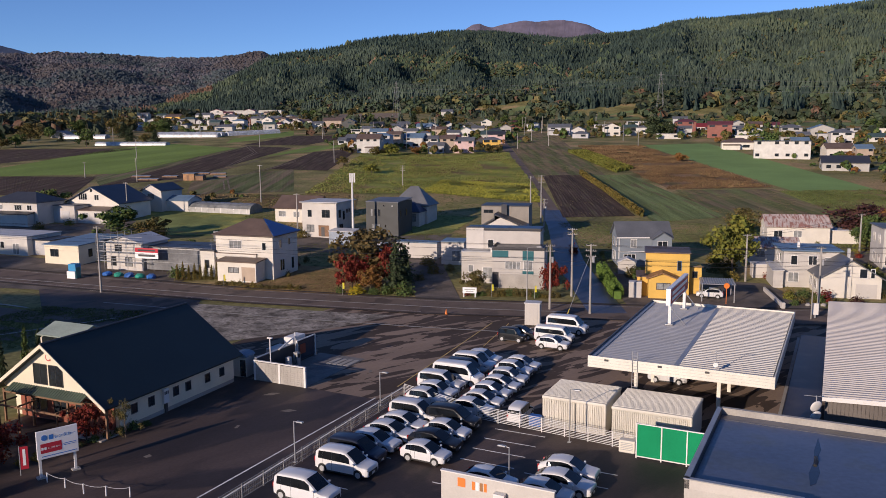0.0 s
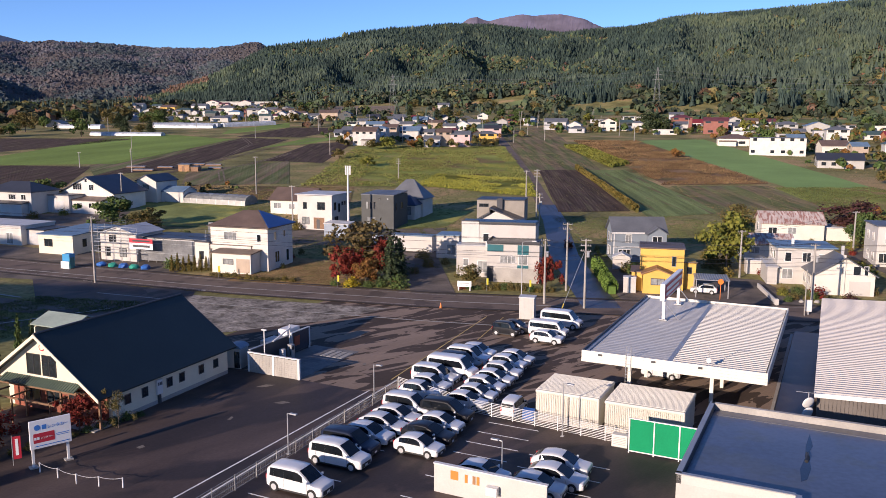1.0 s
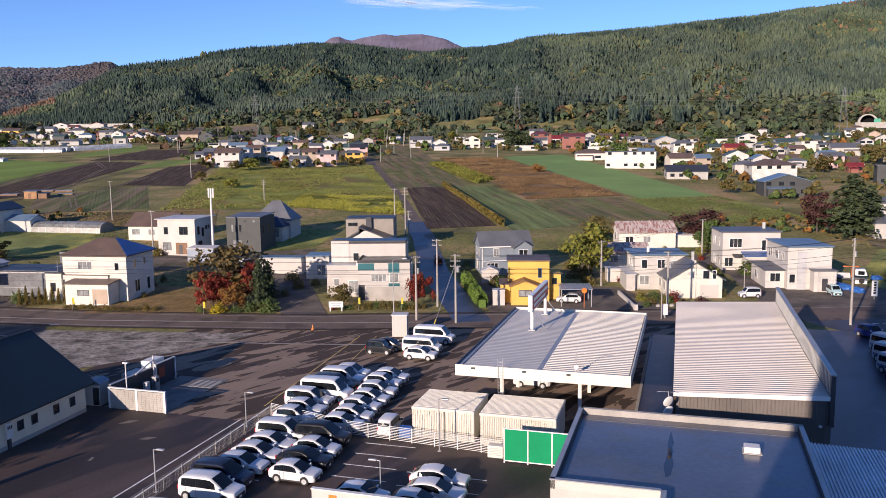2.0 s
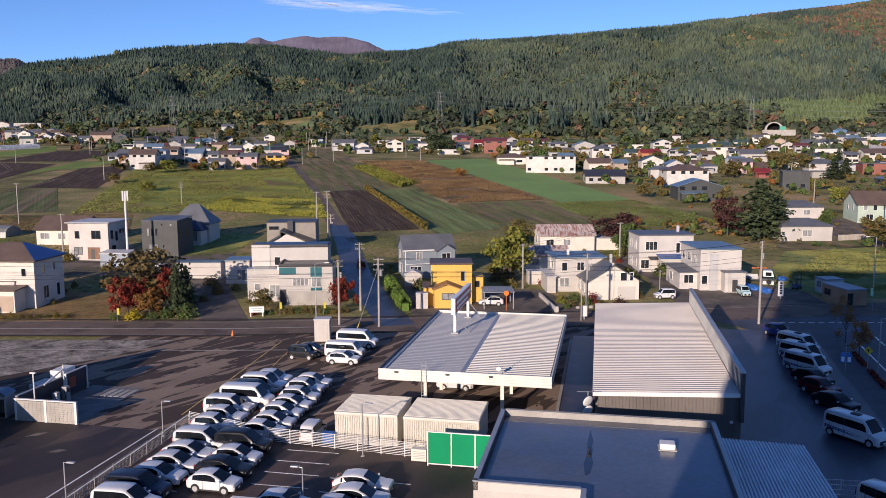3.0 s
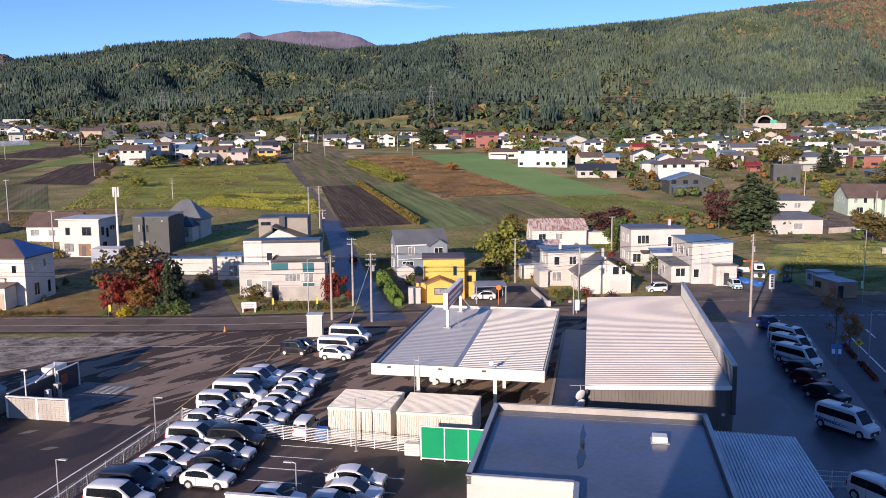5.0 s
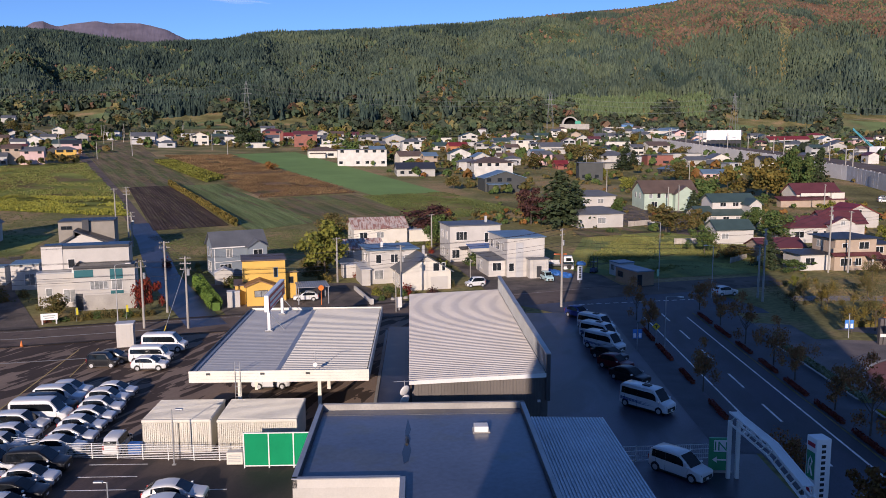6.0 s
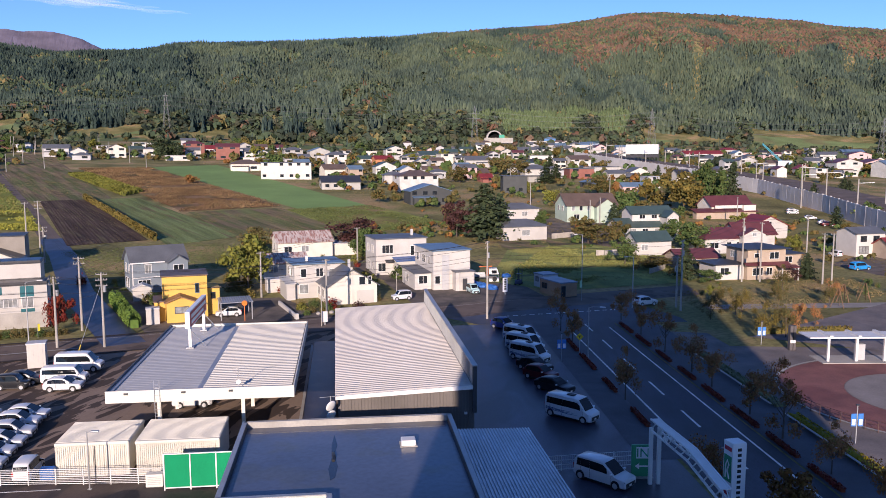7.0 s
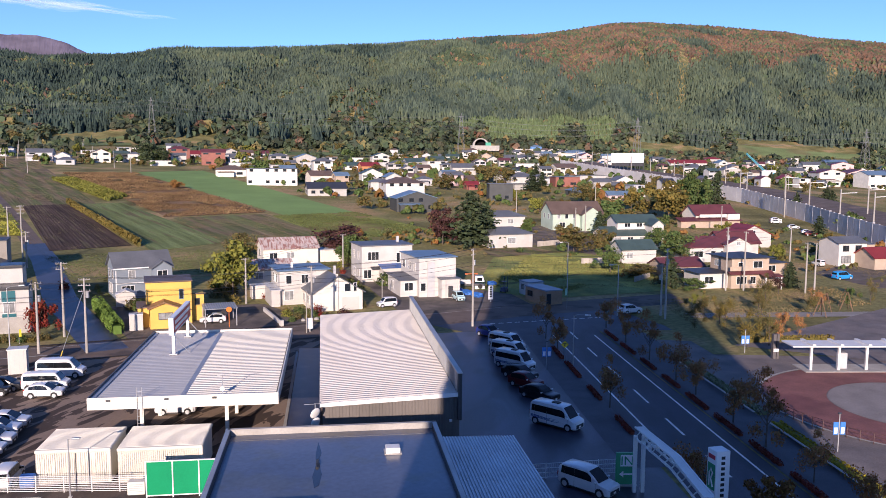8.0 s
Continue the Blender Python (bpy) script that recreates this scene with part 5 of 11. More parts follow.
car_white = car_paint("car_white", (0.68, 0.69, 0.7))
car_pearl = car_paint("car_pearl", (0.62, 0.63, 0.64))
car_black = car_paint("car_black", (0.015, 0.016, 0.02))
car_navy = car_paint("car_navy", (0.016, 0.024, 0.05))
car_red = car_paint("car_red", (0.12, 0.012, 0.016))
car_blue = car_paint("car_blue", (0.025, 0.045, 0.2))
car_mint = car_paint("car_mint", (0.42, 0.6, 0.62))

# length, width, height, hood end, windscreen top, rear-glass top, tail; belt height, hood height, roof fall
SHAPES = {
    "minivan": (4.8, 1.8, 1.88, 0.95, 2.0, 4.45, 4.75, 1.06, 0.98, 0.06),
    "van": (4.85, 1.72, 2.0, 0.55, 1.2, 4.65, 4.85, 1.12, 1.06, 0.03),
    "long_van": (5.3, 1.88, 2.25, 0.62, 1.5, 5.05, 5.3, 1.2, 1.1, 0.03),
    "hatchback": (3.95, 1.69, 1.5, 0.9, 1.9, 3.35, 3.95, 0.93, 0.86, 0.10),
    "wagon": (4.45, 1.76, 1.5, 1.05, 2.1, 3.7, 4.45, 0.92, 0.85, 0.12),
    "kei": (3.4, 1.47, 1.68, 0.72, 1.25, 3.15, 3.4, 0.98, 0.92, 0.04),
    "small_suv": (4.0, 1.72, 1.62, 0.98, 1.85, 3.45, 4.0, 1.0, 0.94, 0.08),
}
CAR_MESH = {}


def car_meshes(kind):
    """Body, glass and small parts of one kind of car; x forward from the tail, built once."""
    if kind in CAR_MESH:
        return CAR_MESH[kind]
    L, W, H, hood, wtop, rtop, tail, belt, hoodz, fall = SHAPES[kind]
    hw = W / 2
    # stations from the nose (s = 0) to the tail: s, low, belt, top, half width low, half width top
    st = [(0.0, 0.3, hoodz * 0.74, hoodz * 0.84, hw * 0.84, hw * 0.78), (0.07, 0.22, hoodz * 0.83, hoodz * 0.93, hw * 0.93, hw * 0.86),
          (0.25, 0.19, hoodz * 0.9, hoodz * 0.97, hw * 0.985, hw * 0.9), (hood * 0.6, 0.2, hoodz * 0.95, hoodz * 0.985, hw, hw * 0.9),
          (hood, 0.2, belt * 0.97, hoodz * 1.03, hw, hw * 0.9), ((hood + wtop) / 2, 0.2, belt, (hoodz + H) / 2 + 0.04, hw, hw * 0.88),
          (wtop, 0.2, belt, H - 0.045, hw, hw * 0.84), (wtop + 0.35, 0.2, belt, H, hw, hw * 0.84),
          ((wtop + rtop) / 2, 0.2, belt + 0.01, H, hw, hw * 0.84), (rtop - 0.12, 0.2, belt + 0.03, H - fall, hw, hw * 0.81),
          (rtop, 0.21, belt + 0.03, H - fall - 0.05, hw * 0.99, hw * 0.76)]
    if tail - rtop > 0.3:
        st += [(rtop + (tail - rtop) * 0.75, 0.24, belt + 0.02, belt + 0.13, hw * 0.96, hw * 0.78)]
    st += [(tail - 0.05, 0.28, belt * 0.93, belt * 0.98 if tail - rtop > 0.3 else H - fall - 0.25, hw * 0.92, hw * 0.74),
           (tail, 0.36, belt * 0.8, belt * 0.86 if tail - rtop > 0.3 else belt + 0.1, hw * 0.84, hw * 0.7)]
    body = bmesh.new()
    rings = []
    for s, lo, be, to, a, b in st:
        x = L - s
        half = [(a * 0.8, lo), (a * 0.97, lo + 0.1), (a, (lo + be) / 2), (a * 0.985, be), (b + (a - b) * 0.10 if to - be > 0.15 else b + (a - b) * 0.5, to - 0.05 if to - be > 0.15 else (be + to) / 2), (b * 0.92, to), (b * 0.45, to + 0.02)]
        pts = [(x, -y, z) for y, z in half] + [(x, y, z) for y, z in half[::-1]]
        rings.append([body.verts.new(p) for p in pts])
    n = len(rings[0])
    for r0, r1 in zip(rings, rings[1:]):
        for k in range(n):
            body.faces.new((r0[k], r1[k], r1[(k + 1) % n], r0[(k + 1) % n]))
    body.faces.new(rings[0])
    body.faces.new(rings[-1][::-1])
    bmesh.ops.recalc_face_normals(body, faces=body.faces[:])
    for e in body.edges:
        e.smooth = e.calc_face_angle(0) < radians(36)

    def at(s):
        for p0, p1 in zip(st, st[1:]):
            if p0[0] <= s <= p1[0]:
                k = (s - p0[0]) / (p1[0] - p0[0])
                return [u + (v - u) * k for u, v in zip(p0, p1)]
        return st[-1]

    def side_pt(s, f, sg):
        _, lo, be, to, a, b = at(s)
        ya, yb = a * 0.985, b + (a - b) * 0.10
        return (L - s, sg * (ya + (yb - ya) * f + 0.026), be + (to - 0.05 - be) * f)

    sill_f, head_f = (0.08, 0.72) if kind in ("van", "long_van") else (0.06, 0.86) if kind == "minivan" else (0.05, 0.93)
    glasses = []
    cuts = [hood + (wtop - hood) * 0.55, (wtop + 0.35 + rtop) / 2 - 0.25, rtop - 0.42, rtop - 0.06]
    if kind in ("hatchback", "small_suv", "wagon", "kei"):
        cuts = cuts[:3] + [min(rtop + 0.05, rtop + 0.05)]
    for sg in (-1, 1):
        for s0, s1 in zip(cuts, cuts[1:]):
            g = bmesh.new()
            s0, s1 = s0 + 0.003, s1 - 0.003
            cut = [s0] + [q[0] for q in st if s0 + 0.03 < q[0] < s1 - 0.03] + [s1]
            lead = 0.12 if s0 < wtop else 0.0
            row0 = [g.verts.new(side_pt(q, sill_f, sg)) for q in cut]
            row1 = [g.verts.new(side_pt(q + (lead if q == s0 else 0), head_f, sg)) for q in cut]
            for i in range(len(cut) - 1):
                g.faces.new((row0[i], row0[i + 1], row1[i + 1], row1[i]) if sg < 0 else (row0[i + 1], row0[i], row1[i], row1[i + 1]))
            glasses.append(("side_window", mesh_of(g, "side_window")))
    # windscreen and rear window
    sa, sb = hood + 0.06, wtop - 0.06
    mid = (hood + wtop) / 2
    g = bmesh.new()
    rows = []
    for s in (sa, mid, sb):
        p = at(s)
        rows.append([g.verts.new((L - s + 0.02, p[5] * 0.88 * f, p[3] + 0.025)) for f in (-1, -0.5, 0, 0.5, 1)])
    for r0, r1 in zip(rows, rows[1:]):
        for i in range(4):
            g.faces.new((r0[i], r0[i + 1], r1[i + 1], r1[i]))
    glasses.append(("windscreen", mesh_of(g, "windscreen")))
    g = bmesh.new()
    if tail - rtop > 0.3:
        s0, s1 = rtop + 0.03, rtop + (tail - rtop) * 0.7
        rows = [[g.verts.new((L - s - 0.02, at(s)[5] * 0.9 * f, at(s)[3] + 0.022)) for f in (-1, 0, 1)] for s in (s0, s1)]
    else:
        z1, z0 = H - fall - 0.22, belt + 0.14
        rows = [[g.verts.new((x_, hw * 0.72 * f, z_)) for f in (-1, 0, 1)] for x_, z_ in ((L - tail + 0.035, z1), (L - tail - 0.012, z0))]
    for i in range(2):
        g.faces.new((rows[0][i + 1], rows[0][i], rows[1][i], rows[1][i + 1]))
    glasses.append(("rear_window", mesh_of(g, "rear_window")))
    r = 0.31 if H < 1.7 else 0.34
    tyre = tube([(0, -0.1, 0), (0, 0.1, 0)], r, 18)
    rim = tube([(0, -0.115, 0), (0, 0.115, 0)], r * 0.68, 14)
    lower = boxes((0.9, -hw - 0.004, 0.19, L - 0.9, hw + 0.004, 0.3))
    for wx in (0.78 if L > 3.6 else 0.6, L - (0.82 if L > 3.6 else 0.62)):
        tube([(wx, -hw - 0.007, r + 0.03), (wx, hw + 0.007, r + 0.03)], r + 0.05, 16, bm=lower)
    small = {
        "headlight": boxes((L - 0.36, -0.001, hoodz * 0.7, L - 0.02, 0.34, hoodz * 0.84), bevel=0.04),
        "tail_light": boxes((-0.02, 0, belt * 0.72, 0.1, 0.16, belt * 1.05), bevel=0.02),
        "grille": boxes((L - 0.1, -hw * 0.7, hoodz * 0.3, L + 0.012, hw * 0.7, hoodz * 0.66), bevel=0.03),
        "bumper_trim": boxes((0.02, -hw * 0.8, 0.3, 0.06, hw * 0.8, 0.42)),
        "plate": boxes((L + 0.006, -0.17, hoodz * 0.36, L + 0.02, 0.17, hoodz * 0.36 + 0.16)),
        "mirror": boxes((L - hood - 0.3, 0, belt + 0.02, L - hood - 0.14, 0.2, belt + 0.16), bevel=0.03),
        "sill": lower,
        "door_line": boxes((0, -hw * 1.0 - 0.004, 0.34, 0.015, hw * 1.0 + 0.004, belt)),
        "handle": boxes((0, 0, 0, 0.18, 0.02, 0.03)),
    }
    CAR_MESH[kind] = (mesh_of(body, kind + "_body"), glasses, mesh_of(tyre, "tyre"), mesh_of(rim, "rim"), {k: mesh_of(b, k) for k, b in small.items()}, r)
    for nm, me in CAR_MESH[kind][1]:
        me.materials.append(car_glass)
    for me, mt in zip(CAR_MESH[kind][2:4], (tyre_black, rim_silver)):
        me.materials.append(mt)
    for k, mt in (("headlight", lamp_clear), ("tail_light", lamp_red), ("grille", trim_black), ("bumper_trim", trim_black), ("plate", trim_white), ("sill", trim_black), ("door_line", trim_black), ("handle", trim_black)):
        CAR_MESH[kind][4][k].materials.append(mt)
    return CAR_MESH[kind]


CAR_PROTO = {}


def car(kind, pnt, x, y, yaw, label, group="cars in the hire car park", stripe=None):
    """A parked car with its middle at x, y, heading along yaw."""
    L, W, H = SHAPES[kind][:3]
    key = (kind, pnt.name, stripe.name if stripe else "")
    m = pose(x, y, plain(x, y) + 0.03, 0, 0, yaw)
    if key in CAR_PROTO:
        return tagged(copy_thing(CAR_PROTO[key], m), label, "car" if "van" not in kind else "van", group)
    body, glasses, tyre, rim, small, r = car_meshes(kind)
    c = thing("parked_" + ("van" if "van" in kind else "car"), x, y, plain(x, y) + 0.03, yaw, label, "car" if "van" not in kind else "van", group)
    CAR_PROTO[key] = c
    off = pose(-L / 2, 0, 0)
    bm_ = body.copy()
    part("body", bm_, pnt, c, smooth=True, at=off)
    for nm, me in glasses:
        part(nm, me, None, c, at=off)
    hw = W / 2
    for wx in (0.78 if L > 3.6 else 0.6, L - (0.82 if L > 3.6 else 0.62)):
        for sg in (-1, 1):
            w = part("wheel", tyre, None, c, at=off @ pose(wx, sg * (hw - 0.075), r))
            part("rim", rim, None, w)
    for nm, ys in (("headlight", (hw * 0.52, -hw * 0.52 - 0.34)), ("tail_light", (hw * 0.68, -hw * 0.68 - 0.16)), ("mirror", (hw, -hw - 0.2))):
        for yy in ys:
            part(nm, small[nm], pnt if nm == "mirror" else None, c, at=off @ pose(0, yy, 0))
    for nm in ("grille", "bumper_trim", "plate", "sill"):
        part(nm, small[nm], None, c, at=off)
    hood, wtop, rtop = SHAPES[kind][3], SHAPES[kind][4], SHAPES[kind][5]
    for s in (hood + 0.25, (wtop + 0.35 + rtop) / 2 - 0.25, rtop - 0.45):
        part("door_line", small["door_line"], None, c, at=off @ pose(L - s, 0, 0))
    if kind == "long_van" and stripe:
        for sg in (-1, 1):
            for k in range(3):
                z0 = 0.86 - 0.1 * k
                q = [(0.25, z0 + 0.04), (2.0 + 0.4 * k, z0 - 0.05), (3.3 + 0.35 * k, z0 + 0.06), (2.0 + 0.4 * k, z0 + 0.0), (0.25, z0 + 0.1)]
                bm = bmesh.new()
                v0 = [bm.verts.new((x_, sg * (hw + 0.004), z_)) for x_, z_ in q]
                v1 = [bm.verts.new((x_, sg * (hw + 0.012), z_)) for x_, z_ in q]
                bm.faces.new(v0)
                bm.faces.new(v1[::-1])
                for i in range(5):
                    bm.faces.new((v0[i], v0[(i + 1) % 5], v1[(i + 1) % 5], v1[i]))
                part("stripe", bm, stripe, c, "blue side stripe", at=off)
        part("roof_vent", boxes((2.2, -0.3, H + 0.0, 3.0, 0.3, H + 0.12), bevel=0.04), trim_black, c, at=off)
    return c


HEAD = LOT_YAW
PARKED = [
    # u, v, kind, colour, turn
    (-33.4, 45.0, "minivan", car_white, 0), (-33.4, 50.1, "minivan", car_white, 0), (-34.0, 52.5, "minivan", car_navy, 0),
    (-33.9, 55.1, "wagon", car_white, 0), (-33.8, 57.5, "wagon", car_pearl, 0), (-33.8, 59.8, "wagon", car_white, 0), (-33.9, 62.2, "minivan", car_pearl, 0),
    (-28.9, 54.7, "hatchback", car_white, 0), (-29.4, 57.3, "wagon", car_black, 0), (-29.5, 59.8, "hatchback", car_white, 0), (-30.2, 62.4, "minivan", car_black, 0),
    (-34.9, 66.4, "small_suv", car_pearl, 0), (-35.0, 68.7, "small_suv", car_white, 0), (-35.8, 71.2, "minivan", car_white, 0), (-35.1, 73.8, "long_van", car_white, 0),
    (-35.4, 76.3, "minivan", car_black, 0), (-35.6, 78.9, "minivan", car_white, 0), (-35.5, 81.3, "small_suv", car_white, 0),
]
PARKED2 = [
    (-29.9, 65.9, "hatchback", car_white, 0), (-29.9, 68.3, "hatchback", car_pearl, 0), (-30.2, 71.0, "hatchback", car_white, 0), (-30.2, 73.4, "hatchback", car_white, 0),
    (-30.3, 75.8, "small_suv", car_pearl, 0), (-30.8, 78.6, "small_suv", car_white, 0), (-30.8, 81.0, "hatchback", car_white, 0),
    (-31.4, 98.7, "long_van", car_white, 0), (-31.4, 93.6, "van", car_white, 0), (-30.6, 90.7, "hatchback", car_white, 0),
    (-36.3, 91.9, "kei", car_black, 0), (-35.8, 93.8, "hatchback", car_black, 0), (-25.4, 66.4, "kei", car_pearl, 90),
    (-17.7, 56.5, "wagon", car_white, 0), (-17.3, 54.1, "wagon", car_white, 0), (-18.0, 52.0, "hatchback", car_pearl, 0), (-22.3, 52.2, "hatchback", car_white, 0),
    (-15.6, 83.4, "small_suv", car_pearl, 180),
]
WORDS = {"minivan": "minivan", "van": "one-box van", "long_van": "high-roofed van", "hatchback": "small hatchback", "wagon": "low estate car", "kei": "tiny tall car", "small_suv": "small crossover"}
COLOURS = {"car_white": "white", "car_pearl": "silver-white", "car_black": "black", "car_navy": "navy blue", "car_red": "dark red", "car_blue": "dark blue", "car_mint": "pale mint"}
for u_, v_, kind_, pnt_, turn_ in PARKED + PARKED2:
    car(kind_, pnt_, *lot(u_, v_), HEAD + turn_ + random.uniform(-1, 1), f"{COLOURS[pnt_.name]} {WORDS[kind_]} parked on dark asphalt")
for u_, v_, kind_, pnt_ in ((21.75, 75.1, "long_van", car_white), (23.7, 106.8, "long_van", car_white), (23.1, 102.0, "long_van", car_white), (22.6, 97.0, "long_van", car_white),
                            (22.9, 115.0, "small_suv", car_blue), (22.2, 92.6, "wagon", car_black), (22.0, 88.8, "small_suv", car_red), (22.4, 84.1, "wagon", car_black), (20.0, 59.8, "minivan", car_white)):
    car(kind_, pnt_, *lot(u_, v_), HEAD - 50 + random.uniform(-3, 3), f"{COLOURS[pnt_.name]} {WORDS[kind_]} parked in the shade", "cars beside the avenue", stripe=car_blue if kind_ == "long_van" else None)

# ---- houses ----
roof_grey = surface("roof_slate_grey", (0.12, 0.127, 0.14), 0.5, 0.14, 4, 0.4, 0.1)
roof_dark = surface("roof_near_black", (0.04, 0.042, 0.05), 0.45, 0.14, 4, 0.4, 0.1)
roof_blue = surface("roof_blue", (0.03, 0.1, 0.3), 0.4, 0.14, 4, 0.4, 0.05)
roof_steel = surface("roof_steel_blue", (0.13, 0.2, 0.28), 0.4, 0.12, 4, 0.4, 0.05)
roof_teal = surface("roof_teal", (0.055, 0.09, 0.085), 0.5, 0.14, 4, 0.4, 0.05)
roof_red = surface("roof_red", (0.22, 0.03, 0.03), 0.5, 0.14, 4, 0.4, 0.05)
roof_maroon = surface("roof_maroon", (0.13, 0.04, 0.045), 0.5, 0.14, 4, 0.4, 0.05)
roof_brown = surface("roof_brown", (0.13, 0.09, 0.07), 0.55, 0.18, 4, 0.4, 0.1)
roof_pale = surface("roof_pale", (0.5, 0.5, 0.5), 0.5, 0.12, 4, 0.4, 0.05)
roof_rust = surface("roof_rusty", (0.5, 0.42, 0.38), 0.6, 0.2, 3, 0.6, 0.1, stain=(0.3, 0.15, 0.12), stain_scale=0.9, stain_at=0.53, stretch=(3, 0.6, 1), turn=-12)
roof_rosered = surface("roof_ochre", (0.25, 0.13, 0.06), 0.6, 0.2, 4, 0.6, 0.1)
tan_wall = paint("tan_wall", (0.42, 0.33, 0.25), 0.75, 0.1)
pink_wall = paint("pink_wall", (0.6, 0.42, 0.4), 0.75, 0.08)
red_wall = paint("redbrown_wall", (0.26, 0.1, 0.075), 0.75, 0.12)
orange_wall = paint("orange_wall", (0.5, 0.22, 0.1), 0.75, 0.12)
pale_green_wall = paint("pale_green_wall", (0.4, 0.49, 0.4), 0.75, 0.08)
ivory_wall = paint("ivory_wall", (0.65, 0.615, 0.54), 0.75, 0.07, fine=5)
grey_light_wall = paint("grey_light_wall", (0.45, 0.45, 0.45), 0.75, 0.1)
teal_panel = paint("teal_panel", (0.016, 0.12, 0.14), 0.4, 0.08)
curtain = paint("curtained_glass", (0.25, 0.26, 0.26), 0.15, 0.3, fine=2.0)
WIN_MESH = {}


def grid_frame(w, h, bars, t=0.08, bar=0.06, front=-0.06, back=0.03):
    """A window frame with its upright bars, as one connected moulding."""
    xs = [-w / 2 - t, -w / 2]
    for i in range(bars):
        c = -w / 2 + w * (i + 1) / (bars + 1)
        xs += [c - bar / 2, c + bar / 2]
    xs += [w / 2, w / 2 + t]
    zs = [-t, 0, h, h + t]
    bm = bmesh.new()
    f = [[bm.verts.new((x, front, z)) for z in zs] for x in xs]
    r = [[bm.verts.new((x, back, z)) for z in zs] for x in xs]
    solid = {(i, j) for i in range(len(xs) - 1) for j in range(3) if j != 1 or i % 2 == 0}
    for i, j in solid:
        bm.faces.new((f[i][j], f[i + 1][j], f[i + 1][j + 1], f[i][j + 1]))
        bm.faces.new((r[i][j], r[i][j + 1], r[i + 1][j + 1], r[i + 1][j]))
        for di, dj, p, q in ((0, -1, (i, j), (i + 1, j)), (1, 0, (i + 1, j), (i + 1, j + 1)), (0, 1, (i + 1, j + 1), (i, j + 1)), (-1, 0, (i, j + 1), (i, j))):
            if (i + di, j + dj) not in solid:
                bm.faces.new((f[q[0]][q[1]], f[p[0]][p[1]], r[p[0]][p[1]], r[q[0]][q[1]]))
    return bm


def win(parent, w, h, m, frame_mat, bars=1, pane=None):
    pane = pane or (curtain if int(w * 37 + h * 53 + m.translation.x * 7) % 5 < 2 else glass)
    key = (round(w, 2), round(h, 2), bars, frame_mat.name, pane.name)
    if key not in WIN_MESH:
        a, b = mesh_of(grid_frame(w, h, bars), "window"), mesh_of(boxes((-w / 2, -0.02, 0, w / 2, 0.01, h)), "pane")
        a.materials.append(frame_mat)
        b.materials.append(pane)
        WIN_MESH[key] = (a, b)
    a, b = WIN_MESH[key]
    ob = part("window", a, None, parent, at=m)
    part("pane", b, None, ob)
    return ob


def gable_bm(x0, y0, w, d, h, rh, along, low=-0.8):
    """Walls with a pointed end: ridge along x or along y."""
    bm = bmesh.new()
    if along == "y":
        ring = [(x0, low), (x0 + w, low), (x0 + w, h), (x0 + w / 2, h + rh), (x0, h)]
        lo = [bm.verts.new((a, y0, z)) for a, z in ring]
        hi = [bm.verts.new((a, y0 + d, z)) for a, z in ring]
    else:
        ring = [(y0, low), (y0 + d, low), (y0 + d, h), (y0 + d / 2, h + rh), (y0, h)]
        lo = [bm.verts.new((x0, a, z)) for a, z in ring]
        hi = [bm.verts.new((x0 + w, a, z)) for a, z in ring]
    bm.faces.new(lo)
    bm.faces.new(hi[::-1])
    for i in range(5):
        bm.faces.new((lo[i], hi[i], hi[(i + 1) % 5], lo[(i + 1) % 5]))
    bmesh.ops.recalc_face_normals(bm, faces=bm.faces[:])
    return bm


